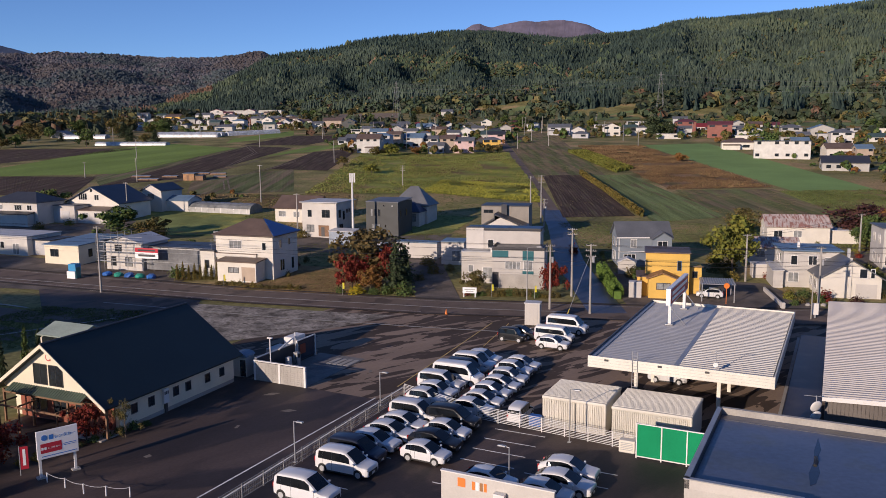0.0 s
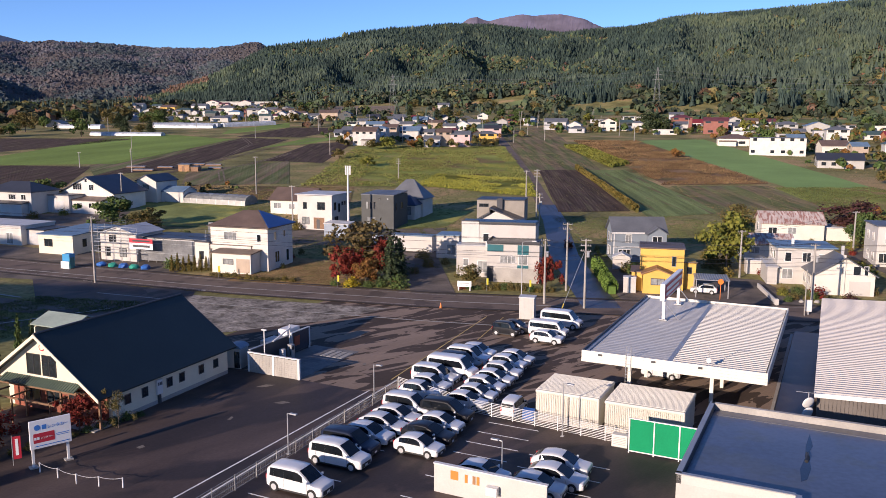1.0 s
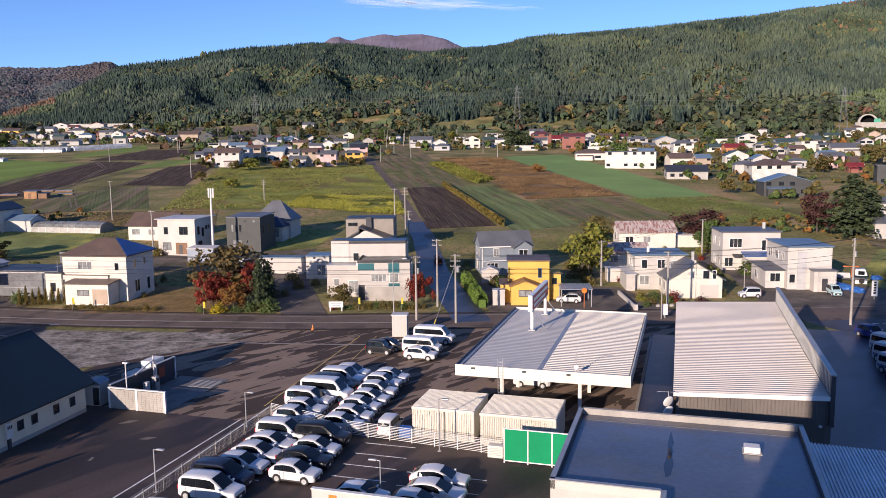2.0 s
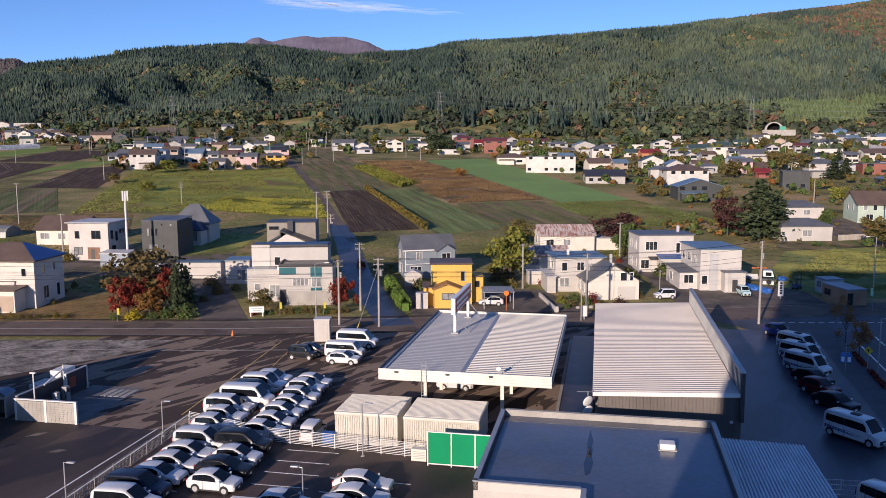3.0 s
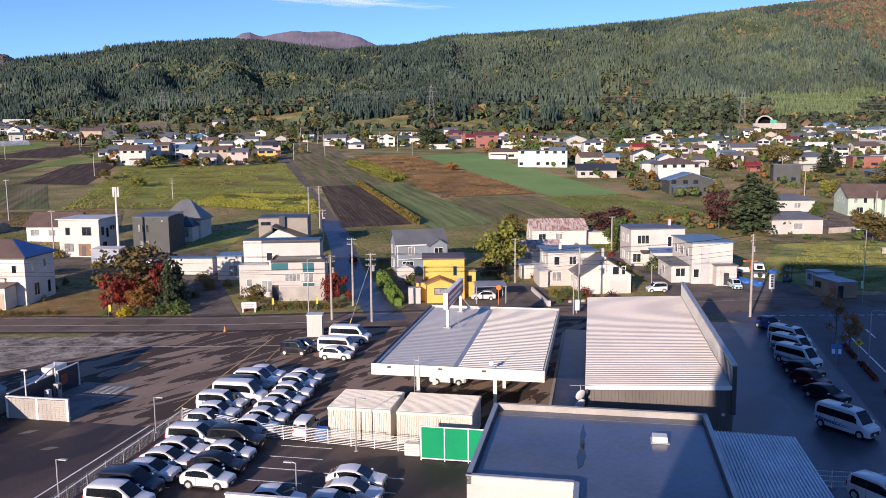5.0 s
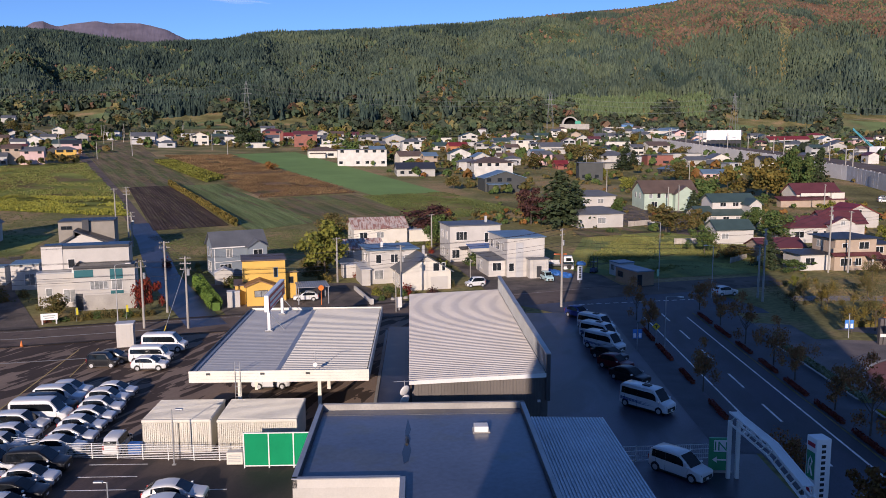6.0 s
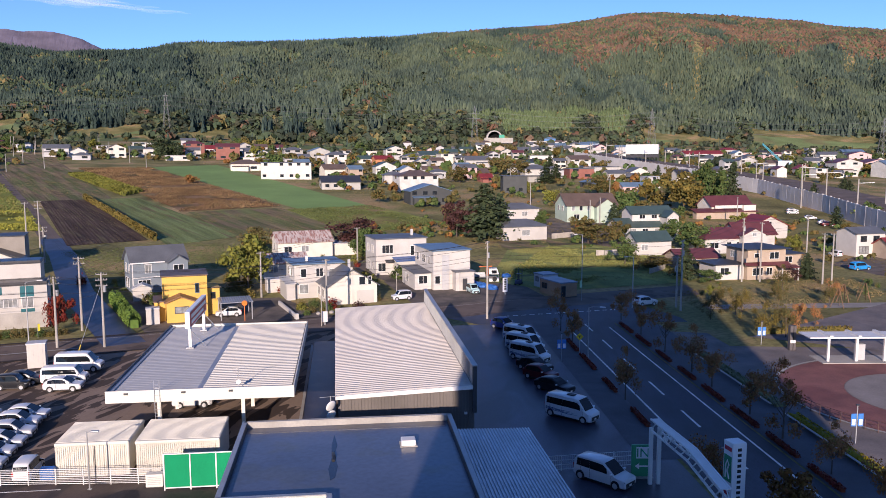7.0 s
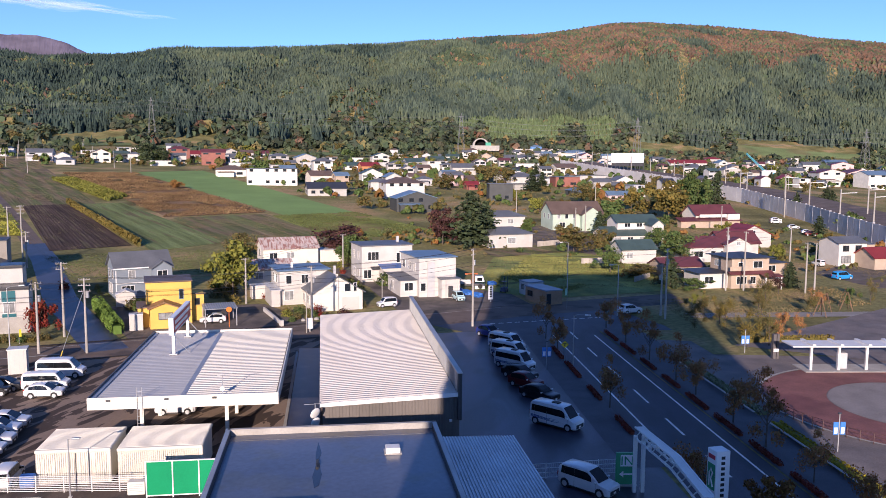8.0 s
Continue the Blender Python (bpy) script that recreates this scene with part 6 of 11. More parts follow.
def wing(hs, x0, y0, w, d, h, roof, rh, wall, rmat, over=0.35, thick=0.16, seams=0):
    """One block of a house with its roof."""
    if roof in ("gx", "gy"):
        part("wall", gable_bm(x0, y0, w, d, h, rh, roof[1]), wall, hs)
        o = over
        if roof == "gy":
            k = rh / (w / 2)
            zl = h - o * k + 0.1
            zt = h + rh + 0.1
            part("roof", slab([(x0 - o, y0 - o, zl), (x0 + w / 2, y0 - o, zt), (x0 + w / 2, y0 + d + o, zt), (x0 - o, y0 + d + o, zl)], thick), rmat, hs)
            part("roof", slab([(x0 + w / 2, y0 - o, zt), (x0 + w + o, y0 - o, zl), (x0 + w + o, y0 + d + o, zl), (x0 + w / 2, y0 + d + o, zt)], thick), rmat, hs)
        else:
            k = rh / (d / 2)
            zl = h - o * k + 0.1
            zt = h + rh + 0.1
            part("roof", slab([(x0 - o, y0 - o, zl), (x0 + w + o, y0 - o, zl), (x0 + w + o, y0 + d / 2, zt), (x0 - o, y0 + d / 2, zt)], thick), rmat, hs)
            part("roof", slab([(x0 - o, y0 + d / 2, zt), (x0 + w + o, y0 + d / 2, zt), (x0 + w + o, y0 + d + o, zl), (x0 - o, y0 + d + o, zl)], thick), rmat, hs)
        return
    part("wall", boxes((x0, y0, -0.8, x0 + w, y0 + d, h)), wall, hs)
    o = over
    if roof == "flat":
        part("roof", boxes((x0 - o, y0 - o, h + 0.002, x0 + w + o, y0 + d + o, h + 0.2), bevel=0.03), rmat, hs)
    elif roof == "shed":
        part("roof", slab([(x0 - o, y0 - o, h + 0.12), (x0 + w + o, y0 - o, h + 0.12), (x0 + w + o, y0 + d + o, h + 0.12 + rh), (x0 - o, y0 + d + o, h + 0.12 + rh)], thick), rmat, hs)
    elif roof == "hip":
        bm = bmesh.new()
        c = [bm.verts.new(p) for p in ((x0 - o, y0 - o, h + 0.003), (x0 + w + o, y0 - o, h + 0.003), (x0 + w + o, y0 + d + o, h + 0.003), (x0 - o, y0 + d + o, h + 0.003))]
        e = [bm.verts.new((v.co.x, v.co.y, h + 0.14)) for v in c]
        if w > d:
            r = [bm.verts.new((x0 + d / 2, y0 + d / 2, h + rh)), bm.verts.new((x0 + w - d / 2, y0 + d / 2, h + rh))]
            sides = [(e[0], e[1], r[1], r[0]), (e[1], e[2], r[1]), (e[2], e[3], r[0], r[1]), (e[3], e[0], r[0])]
        else:
            r = [bm.verts.new((x0 + w / 2, y0 + w / 2, h + rh)), bm.verts.new((x0 + w / 2, y0 + d - w / 2, h + rh))]
            sides = [(e[0], e[1], r[0]), (e[1], e[2], r[1], r[0]), (e[2], e[3], r[1]), (e[3], e[0], r[0], r[1])]
        bm.faces.new(c[::-1])
        for i in range(4):
            bm.faces.new((c[i], c[(i + 1) % 4], e[(i + 1) % 4], e[i]))
        for s in sides:
            bm.faces.new(s)
        part("roof", bm, rmat, hs)


def face(x0, y0, w, d, side, s, z):
    """Pose on a block's wall: s along the front, left or right side."""
    if side == "f":
        return pose(x0 + s, y0 - 0.005, z)
    if side == "r":
        return pose(x0 + w + 0.005, y0 + s, z, 0, 0, 90)
    return pose(x0 - 0.005, y0 + d - s, z, 0, 0, -90)


def house(name, x, y, yaw, label, group="", category="house"):
    return thing(name, x, y, plain(x, y), yaw, label, category, group)


def wins(hs, blk, spec, fm=None, pane=None):
    """Windows on block (x0, y0, w, d): rows of side, s, z, w, h, bars."""
    for side, s, z, w, h, bars in spec:
        win(hs, w, h, face(*blk, side, s, z), fm or trim_white, bars, pane)


def near_houses():
    R = -19
    # cream house with a brown hipped roof, blue on one side
    h = house("two_storey_house", -40.0, 142.1, R, "cream two-storey house with brown and blue hipped roof")
    b = (0, 0, 11.4, 8.5)
    wing(h, *b, 7.4, "hip", 2.6, ivory_wall, roof_brown, 0.5)
    part("blue_slope", slab([(11.95, -0.5, 7.62), (11.95, 9.0, 7.62), (7.2, 4.3, 10.08)], 0.05), roof_blue, h, "bright blue roof slope")
    part("wall_band", boxes((-0.05, -0.3, 3.5, 8.2, -0.002, 4.2)), ivory_wall, h)
    part("balcony_cap", boxes((-0.1, -0.36, 4.2, 8.3, 0.0, 4.32)), roof_brown, h)
    wing(h, 2.3, -3.2, 7.6, 3.1, 3.3, "shed", 0.35, ivory_wall, roof_brown, 0.3)
    wing(h, -2.9, -0.6, 2.85, 4.5, 4.5, "flat", 0, ivory_wall, metal_dark, 0.1)
    wins(h, b, [("f", 4.0, 5.2, 2.4, 1.3, 2), ("f", 9.7, 5.1, 0.7, 1.2, 0), ("r", 2.5, 5.2, 0.8, 1.4, 0), ("r", 5.6, 5.4, 0.7, 1.1, 0), ("r", 3.0, 1.2, 1.4, 1.9, 1), ("r", 6.6, 1.0, 0.9, 2.0, 0)])
    wins(h, (2.3, -3.2, 7.6, 3.1), [("f", 3.2, 1.5, 1.9, 0.8, 1)], metal_dark)
    wins(h, (-2.9, -0.6, 2.85, 4.5), [("f", 1.3, 1.6, 0.8, 1.3, 0)], metal_dark)
    part("garage_door", boxes((7.1, -3.24, 0.1, 9.7, -3.2, 2.5)), tan_wall, h, "slatted brown garage front")
    # white cube house
    h = house("two_storey_house", -31.5, 181.6, R, "white two-storey house with a flat white roof")
    b = (0, 0, 8.5, 9.0)
    wing(h, *b, 7.7, "flat", 0, white_wall, roof_pale, 0.5)
    wins(h, b, [("f", 1.9, 4.6, 0.8, 1.4, 0), ("f", 5.9, 4.5, 1.8, 1.6, 1), ("f", 2.0, 1.2, 1.7, 1.5, 1), ("r", 1.6, 4.4, 0.9, 1.6, 0), ("r", 3.6, 3.8, 0.8, 1.8, 0), ("r", 5.3, 5.2, 0.7, 0.7, 0), ("r", 6.5, 5.2, 0.7, 0.7, 0), ("r", 2.2, 0.9, 1.6, 1.9, 1)], metal_dark)
    part("porch", boxes((4.0, -0.03, 0.2, 6.6, 0.0, 2.7)), wood_brown, h, "recessed brown entrance")
    part("door", boxes((4.7, -0.06, 0.2, 5.5, -0.032, 2.3)), metal_dark, h)
    h = house("outbuilding", -24.2, 171.5, R, "pale blue-grey garden shed with a flat roof", category="shed")
    wing(h, 0, 0, 5.6, 3.4, 2.9, "shed", 0.25, surface("shed_blue", (0.28, 0.33, 0.4), 0.6), roof_pale, 0.15)
    h = house("single_storey_house", -42.0, 203.2, R, "low cream house with a dark brown roof")
    wing(h, 0, 0, 11, 9, 3.6, "gx", 2.6, ivory_wall, roof_brown, 0.5)
    wins(h, (0, 0, 11, 9), [("f", 2.0, 1.3, 2.0, 1.3, 1), ("f", 6.0, 1.3, 1.6, 1.3, 1)])
    # dark cube house
    h = house("two_storey_house", -17.3, 182.8, R, "charcoal grey cube house with narrow windows")
    b = (0, 0, 7.8, 8.6)
    wing(h, *b, 7.5, "shed", 0.35, dark_wall, roof_grey, 0.12)
    wins(h, b, [("f", 1.4, 4.4, 0.45, 1.5, 0), ("f", 2.3, 4.4, 0.45, 1.5, 0), ("f", 3.2, 4.4, 0.45, 1.5, 0), ("f", 2.4, 0.6, 2.0, 1.9, 2), ("f", 4.4, 6.5, 0.35, 0.35, 0), ("f", 6.4, 6.5, 0.35, 0.35, 0), ("r", 1.5, 4.0, 0.5, 1.6, 0), ("r", 5.0, 4.2, 0.8, 1.4, 0)], metal_dark)
    # white house with steep grey roof
    h = house("two_storey_house", -12.4, 199.4, R, "white house with a steep slate-grey roof and porch")
    b = (0, 0, 9.2, 7.0)
    wing(h, *b, 4.2, "hip", 4.6, white_wall, roof_grey, 0.45)
    wing(h, 3.1, -4.3, 5.6, 4.2, 3.1, "hip", 2.4, white_wall, surface("roof_navy", (0.03, 0.045, 0.09), 0.5), 0.4)
    wins(h, (3.1, -4.3, 5.6, 4.2), [("f", 1.4, 1.0, 0.8, 1.7, 0), ("f", 2.8, 1.0, 1.0, 1.7, 0), ("f", 4.2, 1.0, 0.8, 1.7, 0)], metal_dark)
    # white house with teal panels
    h = house("two_storey_house", 3.1, 135.1, -12, "white two-storey house with teal panels and solar roof")
    wing(h, 0.3, 3.1, 12.6, 6.0, 8.5, "flat", 0, white_wall, roof_dark, 0.1)
    wing(h, 0, 0, 5.6, 3.0, 5.2, "flat", 0, white_wall, metal_grey, 0.05)
    wing(h, 5.62, -3.0, 8.5, 6.0, 6.1, "flat", 0, white_wall, metal_dark, 0.06)
    solar_blue = surface("solar_blue", (0.02, 0.024, 0.038), 0.3, 0.2, 2, 0.8, 0)
    for xa, xb, ya, yb, za, zb, cols in ((0.2, 12.8, 3.2, 7.4, 8.75, 8.95, 7), (6.1, 13.7, -2.2, 1.6, 6.34, 6.5, 7)):
        step = (xb - xa) / cols
        for k in range(cols):
            x0, x1 = xa + k * step + 0.03, xa + (k + 1) * step - 0.03
            part("solar_panel", slab([(x0, ya, za), (x1, ya, za), (x1, yb, zb), (x0, yb, zb)], 0.06), solar_blue, h, "dark blue solar panel")
    part("parapet", boxes((5.6, -3.02, 6.31, 14.14, -2.9, 6.62), (5.6, -2.9, 6.31, 5.72, 2.95, 6.62), (14.02, -2.9, 6.31, 14.14, 2.95, 6.62)), metal_dark, h, "dark metal parapet")
    part("parapet", boxes((0.28, 3.08, 8.71, 12.92, 3.2, 8.98)), metal_dark, h, "dark metal parapet")
    wing(h, 0.3, 3.0, 3.0, 0.5, 8.95, "flat", 0, white_wall, metal_dark, 0.04)
    bt = (5.62, -3.0, 8.5, 6.0)
    part("teal_panel", boxes((5.66, -3.03, 4.9, 8.3, -3.002, 6.05)), teal_panel, h)
    part("teal_panel", boxes((10.6, -3.03, 4.5, 12.4, -3.002, 6.05)), teal_panel, h)
    part("teal_panel", boxes((10.6, -3.03, 2.25, 12.4, -3.002, 2.75)), teal_panel, h)
    part("lower_wall", boxes((6.9, -3.05, -0.3, 14.1, -3.002, 2.2)), concrete, h, "pale grey lower wall")
    # flat dark panel stands for the recess and the shade in it
    part("stair_recess", boxes((5.7, -3.03, 0, 6.7, -3.002, 2.5)), metal_dark, h)
    wins(h, bt, [("f", 3.4, 3.1, 2.4, 1.1, 3), ("f", 5.9, 2.9, 1.4, 1.5, 1), ("r", 2.0, 3.2, 0.9, 1.2, 0)], trim_white, curtain)
    wins(h, (0, 0, 5.6, 3.0), [("f", 1.6, 1.9, 0.8, 1.1, 0), ("f", 4.5, 0.8, 1.7, 1.9, 1)], trim_white, curtain)
    wins(h, (0.3, 3.1, 12.6, 6.0), [("f", 1.6, 6.3, 0.7, 1.1, 0), ("f", 4.2, 5.6, 0.9, 1.3, 0)])
    part("outdoor_unit", boxes((5.0, -0.55, 5.3, 5.9, -0.1, 6.0)), trim_white, h)
    # neighbours behind and beside
    h = house("two_storey_house", 7.8, 171.8, -12, "house with a stepped dark grey roof and white gable")
    taupe = paint("taupe_wall", (0.27, 0.245, 0.21), 0.8, 0.12)
    wing(h, 0, 2.6, 10.2, 7, 7.6, "flat", 0, taupe, roof_dark, 0.1)
    part("gable_wall", gable_bm(0.2, -2.6, 9.6, 5.15, 3.6, 2.2, "y"), white_wall, h)
    for xa, za, xb, zb in ((-1.0, 3.0, 3.6, 5.6), (3.6, 6.5, 10.6, 3.9)):
        part("roof", slab([(xa, -3.2, za), (xb, -3.2, zb), (xb, 2.58, zb), (xa, 2.58, za)], 0.22), roof_dark, h, "dark grey roof slope")
    part("roof_step", boxes((3.5, -3.15, 5.3, 3.7, 2.58, 6.5)), roof_dark, h)
    part("chimney", boxes((4.4, 1.9, 5.6, 5.6, 2.59, 8.1)), roof_dark, h, "dark clad upstand")
    wins(h, (0, 2.6, 10.2, 7), [("f", 1.5, 6.2, 1.9, 0.6, 1)], metal_dark)
    h = house("annex", -0.3, 150.5, -12, "small white flat-roofed annex", category="annex")
    wing(h, 0, 0, 4.3, 5, 4.2, "flat", 0, white_wall, roof_steel, 0.12)
    wins(h, (0, 0, 4.3, 5), [("f", 2.8, 0.7, 1.5, 1.9, 1)], trim_white, curtain)
    h = house("box_trailer", -9.3, 158.0, R, "white box trailer with a bluish roof", category="trailer")
    wing(h, 0, 0, 8.6, 2.6, 2.9, "flat", 0, white_wall, roof_steel, 0.05)
    part("roof_hoop", ribbed((0, 0, 3.14), (0, 2.6, 0), (8.6, 0, 0), 14, 0.04), roof_steel, h)
    # slate-blue house
    h = house("two_storey_house", 32.0, 146.6, -1, "slate-blue two-storey house with grey gabled roof")
    b = (0, 0, 9.4, 6.5)
    wing(h, *b, 5.6, "gx", 2.3, grey_wall, roof_grey, 0.4)
    wing(h, 5.9, -1.2, 3.4, 1.6, 5.4, "gy", 1.1, grey_wall, roof_grey, 0.35)
    wins(h, b, [("f", 2.7, 3.6, 1.0, 1.4, 1), ("f", 2.0, 0.7, 2.0, 1.6, 2), ("l", 1.6, 3.5, 0.8, 1.5, 0), ("l", 4.2, 3.5, 0.8, 1.5, 0), ("l", 1.6, 0.8, 0.9, 1.7, 0), ("l", 3.2, 0.8, 0.9, 1.7, 0)])
    wins(h, (5.9, -1.2, 3.4, 1.6), [("f", 1.7, 3.1, 1.6, 1.7, 1), ("f", 1.4, 0.7, 1.1, 1.5, 0)])
    part("balcony", boxes((5.8, -1.9, 2.6, 9.4, -1.82, 2.75), (5.8, -1.9, 3.35, 9.4, -1.82, 3.45), *[(5.8 + 0.24 * k, -1.88, 2.75, 5.86 + 0.24 * k, -1.84, 3.35) for k in range(15)]), trim_white, h, "white balcony railing")
    part("balcony_floor", boxes((5.8, -1.9, 2.45, 9.4, -1.22, 2.59)), trim_white, h)
    for cx_ in (-0.02, 9.26):
        part("corner_board", boxes((cx_, -0.03, 0, cx_ + 0.16, 0.14, 5.6)), trim_white, h, "white corner board")
    part("fascia", boxes((-0.4, -0.44, 5.28, 5.5, -0.38, 5.5)), trim_white, h)
    part("floor_band", boxes((0.15, -0.025, 2.7, 5.85, -0.002, 2.84)), trim_white, h)
    h = house("garden_shed", 30.6, 140.6, -14, "small white garden shed with a ridge roof", category="shed")
    wing(h, 0, 0, 3.1, 2.6, 2.1, "gy", 0.7, white_wall, roof_pale, 0.15)
    h = house("storage_cabinet", 28.5, 122.9, -14, "white steel storage cabinet beside the hedge", category="cabinet")
    wing(h, 0, 0, 1.9, 1.4, 2.3, "flat", 0, white_wall, roof_pale, 0.04)
    # yellow house
    h = house("two_storey_house", 31.6, 125.4, -14, "bright yellow two-storey house with brown roofs")
    wing(h, 0, 0, 6.6, 6.2, 6.5, "flat", 0, yellow_wall, roof_brown, 0.2)
    wing(h, 6.62, 1.5, 1.9, 4.4, 4.3, "shed", -0.9, yellow_wall, roof_brown, 0.25)
    wing(h, 0.5, -3.0, 4.1, 2.95, 3.1, "gy", 0.8, yellow_wall, roof_rosered, 0.35)
    wing(h, -1.2, -1.5, 1.6, 3.4, 3.0, "shed", 0.3, yellow_wall, roof_brown, 0.2)
    wins(h, (0, 0, 6.6, 6.2), [("f", 5.1, 3.9, 0.5, 1.4, 0), ("l", 2.0, 4.2, 0.8, 1.3, 0)], roof_steel)
    wins(h, (6.62, 1.5, 1.9, 4.4), [("f", 0.9, 2.6, 0.6, 0.9, 0)], metal_dark)
    wins(h, (0.5, -3.0, 4.1, 2.95), [("f", 2.2, 1.4, 1.9, 0.9, 1)], metal_dark)
    h = house("carport", 38.5, 119.6, -14, "steel carport with a ribbed grey roof", category="carport")
    part("roof_sheet", ribbed((0, 0, 2.75), (0, 5.4, 0), (5.0, 0, 0), 14, 0.06), metal_grey, h)
    for px, py in ((0.2, 0.2), (4.8, 0.2), (0.2, 5.2), (4.8, 5.2)):
        part("post", boxes((px - 0.07, py - 0.07, 0, px + 0.07, py + 0.07, 2.7)), metal_grey, h)
    # white gabled house by the road
    h = house("gabled_house", 57.4, 121.9, -12, "white gabled house with grey roof beside the road")
    b = (0, 0, 8.6, 8.0)
    wing(h, *b, 3.2, "gy", 2.6, ivory_wall, roof_grey, 0.45)
    part("chimney", boxes((4.4, 3.0, 5.6, 4.8, 3.4, 7.2)), grey_light_wall, h)
    wins(h, b, [("f", 6.0, 3.2, 1.0, 1.3, 0), ("f", 7.3, 3.2, 0.5, 1.3, 0), ("l", 2.0, 1.0, 1.6, 1.3, 1), ("l", 5.0, 1.0, 1.6, 1.3, 1)])
    part("flue", boxes((3.95, -0.25, 0, 4.3, -0.01, 6.2)), ivory_wall, h)
    part("garage_door", boxes((5.0, -0.05, 0, 8.0, -0.01, 2.2)), white_wall, h)
    h = house("two_storey_house", 54.9, 129.6, -12, "white two-storey house with a dark flat roof")
    b = (0, 0, 8.4, 7.5)
    wing(h, *b, 5.9, "flat", 0, white_wall, roof_steel, 0.5)
    wing(h, -1.6, -1.0, 1.5, 6, 2.8, "shed", 0.4, white_wall, roof_pale, 0.2)
    wins(h, b, [("f", 1.6, 3.7, 0.9, 1.4, 0), ("f", 4.4, 3.7, 1.2, 1.4, 1), ("l", 2.2, 3.7, 0.9, 1.4, 0), ("l", 5.0, 3.7, 0.9, 1.4, 0), ("f", 1.6, 0.9, 1.5, 1.5, 1), ("f", 6.6, 3.7, 0.7, 1.2, 0), ("l", 3.6, 3.7, 0.7, 1.2, 0), ("l", 2.2, 0.9, 1.2, 1.5, 1), ("l", 5.2, 0.9, 1.2, 1.5, 1)])
    part("chimney", boxes((2.6, 3.0, 6.1, 3.0, 3.4, 7.0)), trim_white, h)
    h = house("single_storey_house", 56.5, 149.3, -12, "low cream house with a rusty striped roof")
    wing(h, 0, 0, 9.0, 7.0, 3.0, "gx", 1.4, ivory_wall, roof_rust, 0.4)
    wins(h, (0, 0, 9.0, 7.0), [("f", 2.2, 1.1, 1.8, 1.2, 1), ("f", 6.0, 1.1, 1.5, 1.2, 1), ("l", 3.5, 1.1, 1.6, 1.2, 1)])
    h = house("single_storey_house", 67.4, 167.9, -12, "cream house with a red and white striped roof")
    wing(h, 0, 0, 12.2, 8.0, 3.6, "gx", 2.0, ivory_wall, roof_rust, 0.4)
    wing(h, 12.3, 1.5, 9.5, 6.0, 2.6, "flat", 0, ivory_wall, roof_pale, 0.2)
    wins(h, (0, 0, 12.2, 8.0), [("f", 2.2, 1.4, 1.6, 1.2, 1), ("f", 6.0, 1.4, 1.5, 1.2, 1), ("l", 3.5, 1.6, 1.2, 1.6, 0)])
    h = house("long_shed_white", 52.7, 136.7, -12, "long white garden shed", category="shed")
    wing(h, 0, 0, 5.9, 2.6, 2.2, "flat", 0, white_wall, roof_pale, 0.1)
    # two pale houses by the crossing
    h = house("two_storey_house", 77.7, 142.1, -14, "white two-storey house with bay window and flat roof")
    b = (0, 0, 10.6, 8.5)
    wing(h, *b, 7.2, "flat", 0, white_wall, roof_grey, 0.3)
    wing(h, 3.6, -2.6, 6.2, 2.55, 3.0, "shed", 0.5, white_wall, roof_blue, 0.25)
    wins(h, b, [("f", 2.4, 4.4, 2.2, 1.6, 2), ("f", 7.6, 3.8, 0.7, 1.9, 0), ("l", 2.4, 4.4, 1.2, 1.5, 1), ("l", 5.8, 4.4, 1.2, 1.5, 1), ("f", 1.2, 0.8, 1.5, 1.6, 1), ("l", 3.0, 0.9, 1.4, 1.5, 1), ("f", 5.6, 0.2, 1.0, 2.1, 0), ("l", 6.2, 0.9, 1.2, 1.5, 1)])
    part("awning", slab([(1.8, -1.1, 2.7), (4.4, -1.1, 2.7), (4.4, -0.01, 3.1), (1.8, -0.01, 3.1)], 0.08), metal_dark, h, "small dark awning")
    part("chimney", boxes((8.8, 5.0, 7.4, 9.3, 5.5, 8.6)), grey_light_wall, h)
    h = house("two_storey_house", 79.7, 124.0, -14, "white house with pale blue metal roof and porch")
    b = (0, 0, 7.2, 11.0)
    wing(h, *b, 7.2, "flat", 0, white_wall, roof_steel, 0.3)
    wing(h, -3.2, 1.2, 3.15, 8.0, 3.1, "shed", 0.4, white_wall, roof_grey, 0.3)
    wing(h, 3.7, -1.9, 3.6, 1.85, 3.4, "flat", 0, white_wall, roof_grey, 0.2)
    part("pilaster", boxes((1.6, -0.22, 0, 3.0, -0.004, 6.4)), grey_light_wall, h, "grey pointed panel on the front")
    wins(h, b, [("f", 2.3, 4.2, 0.6, 1.4, 0), ("l", 2.0, 4.6, 1.6, 1.4, 1), ("l", 5.2, 4.6, 2.0, 1.4, 2), ("l", 8.4, 4.6, 1.2, 1.4, 1), ("f", 0.8, 1.2, 0.9, 1.4, 0)])
    wins(h, (-3.2, 1.2, 3.15, 8.0), [("f", 1.6, 1.2, 1.6, 1.4, 1), ("l", 3.0, 1.1, 1.6, 1.4, 1)])
    part("door", boxes((5.0, -1.96, 0.1, 5.9, -1.905, 2.2)), metal_dark, h)
    for px in (4.3, 6.8):
        part("porch_pillar", boxes((px, -2.1, 0, px + 0.3, -1.8, 3.3)), white_wall, h)
    h = house("single_storey_house", 129.2, 167.2, -14, "low white house with a grey-brown roof")
    wing(h, 0, 0, 12.5, 8.0, 3.5, "hip", 1.8, white_wall, roof_grey, 0.5)
    wins(h, (0, 0, 12.5, 8.0), [("f", 6.4, 1.2, 2.2, 1.4, 1)])
    h = house("single_storey_house", 154.1, 200.6, -14, "low white house with a grey hipped roof")
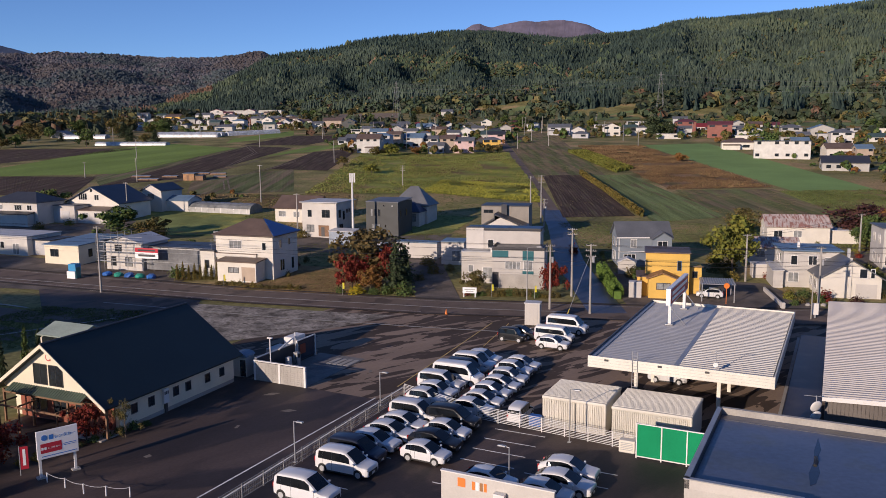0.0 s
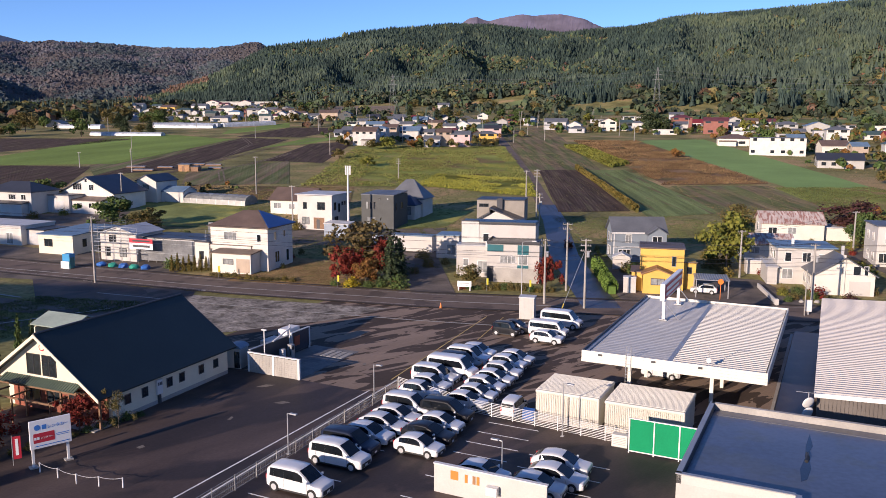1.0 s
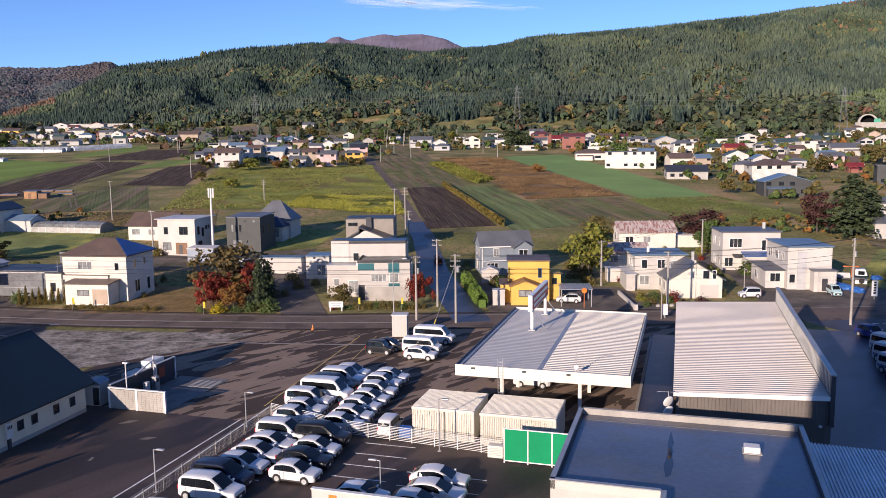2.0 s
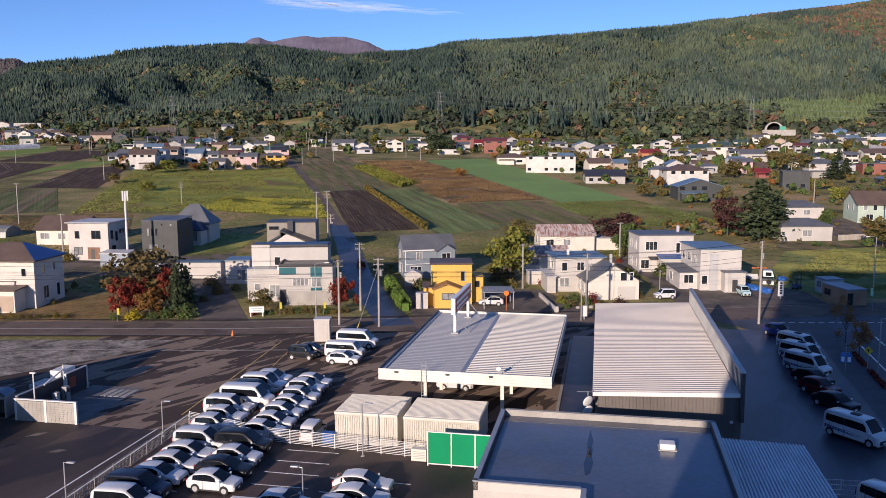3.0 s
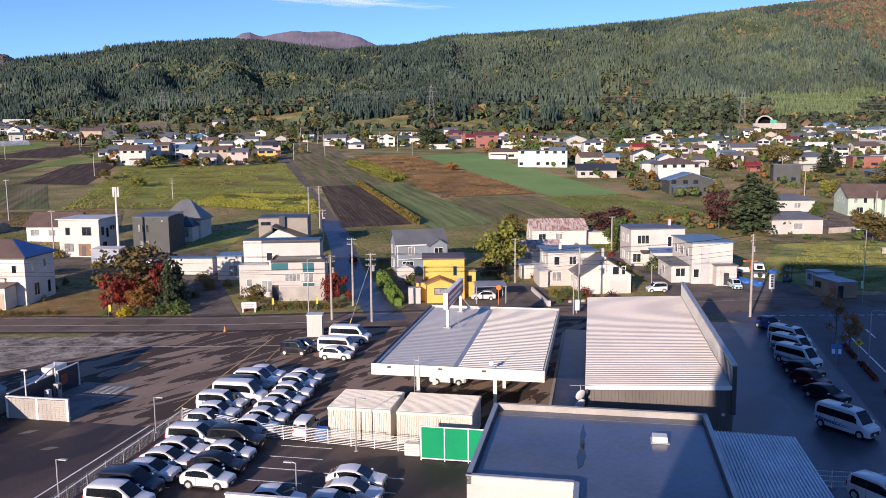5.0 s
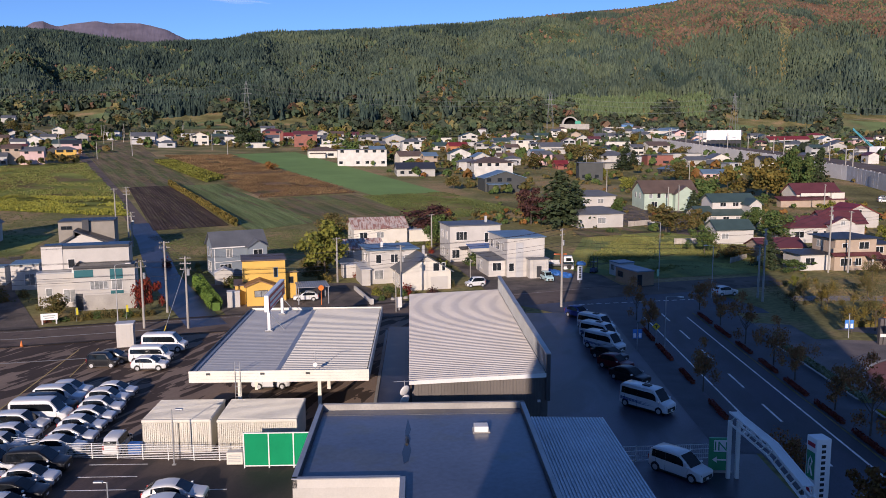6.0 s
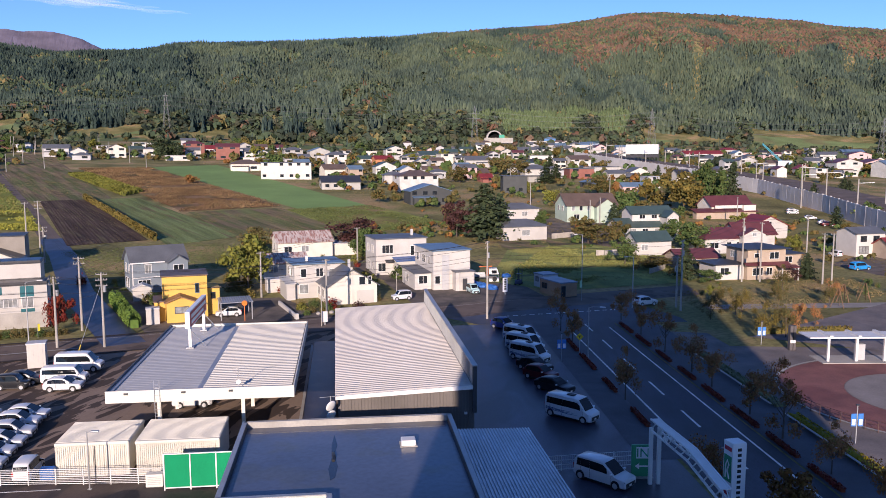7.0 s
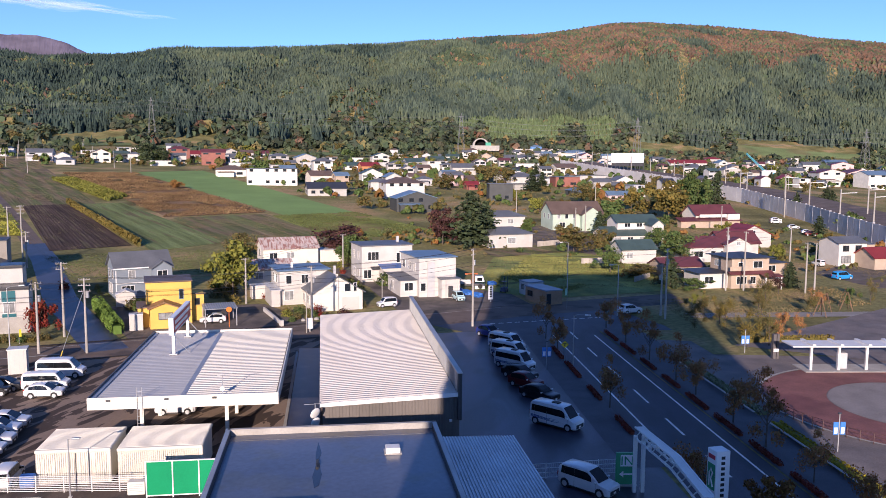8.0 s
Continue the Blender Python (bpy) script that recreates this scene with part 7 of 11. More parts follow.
    wing(h, 0, 0, 13, 8.0, 3.2, "hip", 1.8, white_wall, roof_grey, 0.5)
    wins(h, (0, 0, 13, 8.0), [("f", 8.0, 1.1, 1.8, 1.3, 1), ("f", 3.0, 1.1, 1.5, 1.3, 1)])
    # houses beyond the green plot
    R2 = -20
    h = house("gabled_house", 169.9, 188.0, R2, "pale green two-storey house with grey gabled roof")
    wing(h, 0, 0, 16.5, 10, 5.4, "gx", 3.2, pale_green_wall, roof_brown, 0.6)
    wing(h, 9.0, -2.0, 6.5, 2.2, 5.0, "gy", 2.2, pale_green_wall, roof_brown, 0.5)
    wins(h, (0, 0, 16.5, 10), [("f", 2.0, 3.6, 1.0, 1.5, 0), ("f", 4.6, 3.6, 1.0, 1.5, 0), ("f", 7.2, 3.6, 1.0, 1.5, 0), ("f", 3.2, 0.9, 1.8, 1.5, 1), ("l", 3.0, 3.4, 1.0, 1.5, 0), ("l", 6.5, 3.4, 1.0, 1.5, 0)])
    h = house("two_storey_house", 161.4, 156.9, R2, "white house with layered teal roofs")
    wing(h, 0, 0, 15, 8.5, 3.2, "gx", 1.9, white_wall, roof_teal, 0.6)
    wing(h, 4.5, 2.5, 12, 6.5, 6.6, "gx", 1.7, white_wall, roof_teal, 0.6)
    wins(h, (0, 0, 15, 8.5), [("f", 3.0, 1.1, 3.0, 1.4, 2), ("f", 11.0, 1.0, 2.0, 1.5, 1)])
    wins(h, (4.5, 2.5, 12, 6.5), [("f", 10.2, 5.0, 1.6, 1.2, 1), ("f", 3.0, 5.1, 1.6, 1.0, 1), ("f", 6.6, 5.1, 1.6, 1.0, 1)])
    wing(h, 12.8, -1.8, 3.4, 4.2, 6.0, "gy", 1.3, white_wall, roof_teal, 0.5)
    wins(h, (12.8, -1.8, 3.4, 4.2), [("f", 1.7, 4.0, 1.7, 1.2, 2), ("f", 1.7, 0.9, 1.7, 1.5, 2)])
    wins(h, (0, 0, 15, 8.5), [("f", 7.2, 1.1, 1.6, 1.4, 1), ("l", 3.0, 1.1, 1.6, 1.3, 1)])
    h = house("gabled_outbuilding", 144.0, 134.7, R2, "white outbuilding with a teal gabled roof")
    wing(h, 0, 0, 9.0, 6.5, 3.6, "gx", 1.9, white_wall, roof_teal, 0.4)
    wins(h, (0, 0, 9.0, 6.5), [("f", 2.0, 1.4, 1.6, 1.2, 1), ("r", 3.2, 1.4, 0.8, 1.2, 0)])
    h = house("single_storey_house", 138.4, 117.1, R2, "low house with a dull maroon hipped roof")
    wing(h, 0, 0, 9.5, 6.5, 2.5, "gx", 1.5, tan_wall, roof_maroon, 0.5)
    wins(h, (0, 0, 9.5, 6.5), [("f", 3.0, 0.9, 2.0, 1.2, 1)])
    h = house("gabled_house", 161.7, 129.1, R2, "white house with a maroon roof")
    wing(h, 0, 0, 13, 8.0, 3.6, "hip", 2.5, white_wall, roof_maroon, 0.6)
    wing(h, 10.5, 2.5, 10.5, 7.0, 4.4, "gx", 2.6, white_wall, roof_maroon, 0.6)
    wins(h, (0, 0, 13, 8.0), [("f", 2.5, 1.3, 2.2, 1.4, 1), ("f", 6.5, 1.3, 1.2, 1.4, 0), ("f", 9.4, 1.3, 1.6, 1.4, 1), ("l", 3.0, 1.3, 1.4, 1.3, 1)])
    wing(h, 9.2, -1.6, 6.4, 1.7, 4.6, "gy", 1.5, white_wall, roof_maroon, 0.45)
    wins(h, (9.2, -1.6, 6.4, 1.7), [("f", 3.2, 4.2, 1.0, 0.9, 1), ("f", 1.8, 1.1, 1.5, 1.3, 1), ("f", 4.6, 1.1, 1.5, 1.3, 1)])
    h = house("two_storey_house", 139.0, 100.6, R2, "grey two-storey house with dark tiled roofs")
    wing(h, 0, 0, 8.6, 7.5, 6.2, "hip", 0.9, tan_wall, roof_dark, 0.8)
    wing(h, 8.62, 1.0, 4.4, 5.0, 4.9, "hip", 0.7, tan_wall, roof_dark, 0.6)
    part("lower_roof", slab([(-0.8, -1.0, 3.1), (9.2, -1.0, 3.1), (9.2, -0.01, 3.6), (-0.8, -0.01, 3.6)], 0.14), roof_maroon, h)
    part("porch_roof", slab([(6.0, -2.6, 2.7), (10.2, -2.6, 2.7), (10.2, -1.02, 3.05), (6.0, -1.02, 3.05)], 0.14), roof_maroon, h)
    for px in (6.3, 9.9):
        part("porch_post", boxes((px - 0.09, -2.5, 0, px + 0.09, -2.32, 2.6)), trim_white, h)
    part("balcony_rail", boxes((-0.7, -0.6, 3.7, 4.2, -0.5, 4.6)), tan_wall, h)
    wing(h, -6.4, 1.0, 6.3, 6.0, 3.2, "hip", 0.8, white_wall, roof_dark, 0.7)
    wins(h, (0, 0, 8.6, 7.5), [("f", 2.0, 4.3, 1.0, 1.0, 0), ("f", 6.0, 4.2, 2.0, 1.3, 1), ("f", 2.4, 1.0, 2.2, 1.4, 2), ("f", 5.0, 1.0, 1.2, 1.4, 1), ("l", 2.4, 4.2, 1.4, 1.2, 1)])
    wins(h, (8.62, 1.0, 4.4, 5.0), [("f", 1.4, 3.2, 1.6, 1.2, 1), ("f", 3.2, 0.9, 1.2, 1.4, 1)])
    wins(h, (-6.4, 1.0, 6.3, 6.0), [("f", 2.0, 1.2, 1.8, 1.3, 1)])
    h = house("two_storey_house", 227.4, 175.1, R2, "cream house with a faded maroon roof")
    wing(h, -4, 0, 15, 9.0, 4.2, "gx", 3.0, ivory_wall, roof_maroon, 0.6)
    wins(h, (-4, 0, 15, 9.0), [("f", 3, 2.6, 2.4, 1.2, 2), ("f", 8.5, 2.6, 2.4, 1.2, 2), ("r", 4.0, 2.4, 1.6, 1.2, 1)])
    wing(h, -11, -2.6, 22, 2.5, 2.2, "shed", 1.0, tan_wall, roof_maroon, 0.6)
    part("balcony_rail", boxes((-3.6, -1.5, 3.3, 6.5, -1.4, 4.3)), ivory_wall, h)
    wing(h, 6.6, -2.4, 4.4, 2.3, 4.4, "flat", 0, ivory_wall, roof_maroon, 0.1)
    h = house("gabled_house", 195.4, 140.6, R2, "white house with a bright red roof")
    wing(h, 0, 0, 11.5, 8.0, 3.6, "gy", 2.6, white_wall, roof_red, 0.6)
    wins(h, (0, 0, 11.5, 8.0), [("f", 3, 1.2, 2.0, 1.3, 1), ("f", 7, 1.2, 1.6, 1.3, 1), ("f", 5.7, 3.6, 1.2, 1.1, 1)])
    h = house("two_storey_house", 190.4, 107.7, R2, "white two-storey house with a grey ribbed roof")
    wing(h, 0, 0, 8.0, 7.0, 5.7, "gx", 1.2, white_wall, roof_grey, 0.4)
    wing(h, 8.02, 0.3, 2.6, 6.5, 5.2, "shed", 0.4, tan_wall, roof_grey, 0.2)
    wins(h, (0, 0, 8.0, 7.0), [("f", 2.0, 3.7, 1.6, 1.3, 1), ("f", 5.6, 3.7, 1.6, 1.3, 1), ("f", 2.2, 0.8, 2.6, 1.7, 2), ("f", 6.0, 0.8, 1.8, 1.8, 1)], metal_dark)
    h = house("single_storey_house", 192.6, 100.0, R2, "small house with a red roof")
    wing(h, 0, 0, 9.5, 7.0, 3.0, "gx", 2.0, tan_wall, roof_red, 0.5)
    # houses on the upper side of the road, beyond the building site
    h = house("gabled_house", -97.4, 210.6, R, "white house with a broad gable and dark blue roof")
    wing(h, 0, 0, 16.4, 12, 4.6, "gy", 3.9, ivory_wall, surface("roof_midnight", (0.03, 0.045, 0.075), 0.5), 0.6)
    wing(h, -0.5, -5.2, 7.6, 5.1, 4.0, "flat", 0, white_wall, roof_grey, 0.25)
    wing(h, 7.2, -4.4, 9.0, 4.3, 2.9, "shed", 0.6, white_wall, roof_brown, 0.3)
    wins(h, (0, 0, 16.4, 12), [("f", 5.2, 5.2, 2.6, 1.6, 3), ("f", 9.6, 5.2, 1.3, 1.3, 1), ("f", 8.0, 7.2, 0.7, 0.8, 0)])
    wins(h, (7.2, -4.4, 9.0, 4.3), [("f", 2.6, 1.2, 1.6, 1.1, 1), ("f", 6.2, 1.2, 1.8, 1.1, 1)])
    part("shutter", boxes((0.6, -5.26, 0, 5.6, -5.205, 2.7)), roof_pale, h, "white roller shutter")
    h = house("two_storey_house", -82.5, 223.0, R, "slim white house with a blue roof")
    wing(h, 0, 0, 6.4, 9.0, 5.8, "gy", 1.6, white_wall, MATS["roof_midnight"], 0.4)
    wing(h, 6.45, 2.0, 7.0, 6.0, 3.0, "gx", 1.2, white_wall, roof_steel, 0.3)
    wins(h, (0, 0, 6.4, 9.0), [("f", 3.0, 3.6, 1.8, 1.1, 1)], metal_dark)
    h = house("two_storey_house", -114.5, 205.5, R, "white two-storey house with a black hipped roof")
    wing(h, 0, 0, 15, 9, 5.4, "hip", 2.4, white_wall, roof_dark, 0.6)
    wing(h, 2.0, -2.2, 12, 2.1, 2.7, "shed", 0.5, white_wall, roof_dark, 0.3)
    wins(h, (0, 0, 15, 9), [("f", 9.0, 3.6, 2.2, 1.2, 2), ("f", 12.6, 3.6, 1.4, 1.2, 1), ("f", 3.0, 3.6, 1.8, 1.2, 1)])
    h = house("workshop", -101.0, 168.8, R, "low white workshop with a flat roof", category="workshop")
    wing(h, 0, 0, 18, 9, 3.6, "flat", 0, white_wall, roof_pale, 0.15)
    wins(h, (0, 0, 18, 9), [("f", 4, 1.2, 1.8, 1.3, 1), ("f", 11, 1.2, 1.8, 1.3, 1), ("f", 15, 0.1, 1.6, 2.1, 1)])
    h = house("garage", -87.5, 165.7, R, "white double garage with a dark flat roof", category="garage")
    wing(h, 0, 0, 8.6, 6.5, 2.9, "flat", 0, white_wall, roof_dark, 0.15)
    part("shutter", boxes((0.5, -0.06, 0, 8.0, -0.006, 2.4)), roof_pale, h, "white ribbed shutter")
    for k in range(8):
        part("slat", boxes((0.5, -0.075, 0.25 + 0.28 * k, 8.0, -0.062, 0.28 + 0.28 * k)), grey_light_wall, h)
    h = house("single_storey_house", -76.9, 155.5, R, "low cream house with a blue-grey flat roof")
    wing(h, 0, 0, 8.2, 12.5, 3.7, "shed", 0.5, cream_wall, roof_steel, 0.3)
    wins(h, (0, 0, 8.2, 12.5), [("f", 2.4, 1.5, 1.8, 1.3, 1), ("r", 3.0, 1.3, 0.9, 1.4, 0), ("r", 8.0, 1.3, 1.3, 1.4, 1)], metal_dark)


near_houses()


def building_site():
    """A house under renewal behind scaffolding."""
    R = -19
    h = house("house_under_repair", -62.5, 149.5, R, "white house under repair behind steel scaffolding", category="house")
    wing(h, 0, 0, 8.0, 7.5, 5.0, "gy", 1.2, white_wall, roof_pale, 0.3)
    wing(h, 8.05, 2.0, 13.5, 7.0, 4.2, "flat", 0, grey_light_wall, roof_dark, 0.2)
    wins(h, (0, 0, 8.0, 7.5), [("f", 1.6, 0.8, 1.0, 1.6, 0), ("f", 5.0, 0.8, 1.4, 1.5, 1), ("f", 2.8, 3.4, 1.4, 1.2, 1)], metal_dark)
    s = thing("scaffolding", -62.5, 149.5, plain(-62.5, 149.5), R, "grey steel tube scaffolding round the house", "scaffolding")
    def frame_run(p0, p1, n, levels):
        (xa, ya), (xb, yb) = p0, p1
        for i in range(n + 1):
            x, y = xa + (xb - xa) * i / n, ya + (yb - ya) * i / n
            part("upright", tube([(x, y, 0), (x, y, levels * 1.8 + 0.9)], 0.04, 5), metal_grey, s)
        for k in range(1, levels + 1):
            for dz in (0, 0.5, 0.95):
                part("ledger", tube([(xa, ya, k * 1.8 + dz), (xb, yb, k * 1.8 + dz)], 0.03, 5), metal_grey, s)
            part("deck", boxes((min(xa, xb) - 0.25, min(ya, yb) - 0.25, k * 1.8 - 0.08, max(xa, xb) + 0.25, max(ya, yb) + 0.25, k * 1.8 - 0.03)) if abs(ya - yb) < 0.1 or abs(xa - xb) < 0.1 else boxes((0, 0, 0, 0.1, 0.1, 0.1)), metal_grey, s)
    frame_run((-1.2, -1.2), (9.2, -1.2), 6, 3)
    frame_run((-1.2, -1.2), (-1.2, 8.5), 5, 3)
    frame_run((8.2, 0.6), (22.5, 0.6), 8, 2)
    frame_run((22.5, 0.6), (22.5, 9.6), 5, 3)
    net = thing("site_netting", -62.5, 149.5, plain(-62.5, 149.5), R, "grey mesh netting hung on the scaffolding", "netting")
    part("net", boxes((8.6, 0.45, 0.3, 22.4, 0.49, 4.2)), surface("net_grey", (0.16, 0.165, 0.17), 0.8, 0.3, 3, 0.5), net)
    part("net", boxes((17, 9.3, 4.6, 22.4, 9.34, 6.6)), MATS["net_grey"], net)
    b = thing("site_banner", -62.5, 149.5, plain(-62.5, 149.5), R, "red and white builder's banner on the scaffolding", "banner")
    part("cloth", boxes((7.6, -1.33, 2.6, 12.6, -1.3, 3.7)), sign_white, b)
    part("cloth", boxes((7.6, -1.33, 3.702, 12.6, -1.3, 4.5)), sign_red, b)
    bar_text(b, [(8.3, 12.0, 2.95, 3.35), (8.3, 12.0, 3.95, 4.25)], pose(0, -1.335, 0), metal_dark)
    t = thing("portable_toilet", -64.8, 141.5, plain(-64.8, 141.5), R, "bright blue portable toilet beside the site", "toilet")
    part("cabin", boxes((-1.3, -0.7, 0, 0.5, 0.7, 1.3), bevel=0.03), sign_white, t)
    part("cabin", boxes((-1.0, -0.6, 1.32, 0.6, 0.7, 2.6), bevel=0.05), paint("cabin_blue", (0.02, 0.25, 0.5), 0.5), t)
    part("door", boxes((0.62, -0.6, 0.1, 0.68, 0.5, 2.0)), surface("cabin_teal", (0.03, 0.2, 0.2), 0.5), t)
    for i in range(5):
        bx, by = -60.0 + i * 2.2, 143.5 - i * 0.7
        m = thing("site_bundle", bx, by, plain(bx, by), R + i * 20, ("blue tarpaulin bundle on the building site", "green tarpaulin bundle on the building site")[i % 2], "tarpaulin")
        bm = bmesh.new()
        bmesh.ops.create_icosphere(bm, subdivisions=2, radius=0.9)
        for v in bm.verts:
            v.co *= 1 + 0.25 * noise.noise(v.co * 2 + Vector((i * 3, 0, 0)))
            v.co.z = max(v.co.z * 0.6 + 0.3, 0)
        part("tarpaulin", bm, (paint("tarp_blue", (0.02, 0.2, 0.65), 0.5), paint("tarp_green", (0.02, 0.28, 0.2), 0.5))[i % 2], m)


building_site()


def allotment():
    """Small plank shed, timber racks and low cold frames among the beds."""
    h = house("garden_shed", -94.5, 297.0, -12, "small brown plank shed with a tin roof among the beds", category="shed")
    wing(h, 0, 0, 4.4, 3.2, 2.5, "shed", 0.3, surface("plank_orange", (0.36, 0.2, 0.1), 0.8, 0.3, 4, 0.6, 0.2), roof_grey, 0.25)
    part("door", boxes((1.4, -0.06, 0.05, 2.4, -0.005, 1.9)), wood_brown, h)
    wing(h, 4.6, 0.4, 3.0, 2.6, 1.7, "shed", 0.2, wood_brown, metal_dark, 0.15)
    for i, (x, y, w) in enumerate(((-112, 299, 8), (-106, 308, 6), (-86, 305, 5), (-100, 318, 9), (-90, 316, 6), (-118, 309, 7))):
        f = thing("cold_frame", x, y, plain(x, y), -10 + 3 * i, "low weathered timber cold frame on the beds", "cold frame", "cold frames")
        part("board", boxes((0, 0, 0, w, 0.1, 0.5), (0, 1.6, 0, w, 1.7, 0.7), (0, 0.1, 0, 0.1, 1.6, 0.55), (w - 0.1, 0.1, 0, w, 1.6, 0.55)), wood_brown, f)
        part("lid", slab([(0.1, 0.05, 0.53), (w - 0.1, 0.05, 0.53), (w - 0.1, 1.65, 0.73), (0.1, 1.65, 0.73)], 0.04), surface("frame_film", (0.3, 0.31, 0.3), 0.3, 0.3), f, "dull plastic lid")


allotment()


def vinyl_tunnel(x, y, yaw, L, w, h, label, film=(0.42, 0.45, 0.48), hoop=None):
    g = thing("growing_tunnel", x, y, plain(x, y), yaw, label, "greenhouse")
    bm = bmesh.new()
    rows = []
    for i in range(int(L / 1.0) + 1):
        zs = plain(x + i * math.cos(radians(yaw)), y + i * math.sin(radians(yaw))) - plain(x, y)
        rows.append([bm.verts.new((i * 1.0, w / 2 - w / 2 * math.cos(math.pi * k / 8), zs + h * math.sin(math.pi * k / 8) ** 0.7)) for k in range(9)])
    for r0, r1 in zip(rows, rows[1:]):
        for k in range(8):
            bm.faces.new((r0[k], r0[k + 1], r1[k + 1], r1[k]))
    bm.faces.new(rows[0])
    bm.faces.new(rows[-1][::-1])
    bmesh.ops.recalc_face_normals(bm, faces=bm.faces[:])
    part("film", bm, surface("vinyl_film_%d" % int(film[0] * 100), film, 0.35, 0.3, 1.2, 0.4, 0.1), g, "translucent grey plastic film")
    for i in range(0, int(L / 1.0), 2):
        zs = plain(x + i * math.cos(radians(yaw)), y + i * math.sin(radians(yaw))) - plain(x, y)
        part("hoop", tube([(i * 1.0, w / 2 - w * 0.505 * math.cos(math.pi * k / 8), zs + h * 1.02 * math.sin(math.pi * k / 8) ** 0.7) for k in range(9)], 0.04, 4), hoop or trim_white, g)


vinyl_tunnel(-74.7, 222.4, -19, 25, 6.5, 2.7, "long growing tunnel with weathered grey film and hoops", (0.2, 0.205, 0.195), metal_grey)
vinyl_tunnel(-207, 488, -9, 45, 6, 2.2, "low white growing tunnel in the fields")

# ---- far houses: x, y, width, eave height, colours (wall, roof) ----
NEAR_RIDGE = [
    (69, 538, 14.8, 5, "gd"), (82, 522, 8.7, 3.9, "wd"), (102, 521, 10.9, 5.7, "cn"), (111, 526, 15.1, 2.4, "ww"),
    (128, 542, 7.1, 3.9, "wd"), (128, 489, 13.8, 2.9, "ww"), (151, 530, 12.5, 7.9, "rm"), (169, 554, 13.3, 3.4, "wr"),
    (159, 492, 14, 7.8, "rm"), (187, 529, 11.8, 3.4, "wd"), (139, 407, 15.5, 3.4, "cn"), (162, 453, 11, 3.8, "cw"),
    (136, 357, 22.7, 7.4, "wW"), (202, 489, 11.8, 5.7, "wd"), (224, 499, 13.5, 4.4, "wb"), (202, 426, 11.1, 6.4, "wd"),
    (165, 351, 11.3, 4.5, "cn"), (174, 343, 6.5, 5, "tb"), (142, 305, 15.8, 3, "wk"), (232, 445, 12.8, 2.7, "we"),
]
NEAR_RIDGE_B = [
    (231, 422, 11, 4, "or"), (201, 367, 10.8, 4, "we"), (178, 317, 9.2, 4, "wd"), (280, 496, 13.1, 5.5, "we"),
    (264, 442, 11.6, 4.2, "wd"), (283, 456, 16.1, 4.1, "we"), (279, 425, 13.2, 6.3, "cw"), (167, 285, 16.4, 6.4, "wn"),
    (148, 245, 14.8, 4.8, "kb"),
]
STATION_SIDE = [
    (283, 415, 7.2, 4.8, "wd"), (282, 402, 14.9, 4.1, "wd"), (265, 337, 6.9, 4.7, "wd"), (206, 267, 9.9, 7, "kW"),
    (228, 313, 5.9, 2.4, "rr"), (251, 308, 13.7, 6, "wd"), (270, 319, 12.9, 4.3, "gd"), (349, 383, 14.2, 5, "wn"),
    (287, 316, 13.3, 5, "rW"), (315, 327, 16.9, 4.6, "wW"), (296, 297, 10, 4, "wd"), (306, 295, 7, 2.4, "wd"),
    (496, 417, 13, 5.2, "wr"), (476, 391, 15.2, 3.7, "wd"), (378, 326, 13.8, 4.7, "wW"), (460, 342, 13.7, 5.6, "wd"),
    (559, 352, 15.7, 6.3, "wW"), (489, 292, 17.8, 7.1, "wm"), (513, 287, 18.3, 6.9, "pm"), (488, 260, 16.4, 8.1, "wb"),
]
STATION_SIDE_B = [
    (537, 344, 12.8, 4.1, "wd"), (457, 298, 8.9, 3.5, "wr"),
    (381, 299, 8, 3.8, "wd"), (474, 330, 11.2, 4.5, "wn"), (523, 268, 14.7, 7.8, "wd"), (673, 392, 15, 4.8, "we"),
    (626, 484, 14.7, 4.1, "wr"), (466, 530, 13, 3.8, "wd"), (458, 493, 11.9, 4.1, "we"), (363, 333, 9.6, 3.3, "wn"),
]
UPPER_CLOSE = [
    (-43, 412, 11.9, 7, "wn"), (-37, 425, 10.2, 7.6, "gb"), (-30, 439, 8, 7.5, "tn"), (-23, 442, 13, 5.4, "wb"),
    (-11, 441, 8.6, 4.8, "wd"), (-7, 400, 7.8, 4.1, "gd"), (-1, 403, 7.3, 7.2, "tn"), (6, 402, 9.5, 6.1, "pd"),
    (21, 424, 9.1, 4.9, "yd"), (23, 488, 11.5, 4, "we"), (-55, 558, 9.4, 4.6, "wd"), (-42, 538, 8.3, 4, "wr"),
    (-35, 554, 9.3, 4.2, "wd"), (-25, 534, 9, 4, "gd"), (-15, 510, 7.8, 3.8, "wd"), (-7, 549, 9.9, 4.1, "tn"),
    (3, 507, 7.7, 4.2, "wd"), (11, 528, 8.8, 4, "wb"), (20, 556, 8.5, 4.2, "wd"), (-36, 641, 9.9, 3.9, "wd"),
]
UPPER_CLOSE_B = [
    (-23, 622, 9.5, 4.2, "wr"), (-3, 626, 8.7, 4.3, "wd"), (40, 566, 7.4, 3.9, "wd"), (52, 622, 8.5, 5.1, "rm"),
    (-1, 886, 12.3, 4.8, "wd"),
]
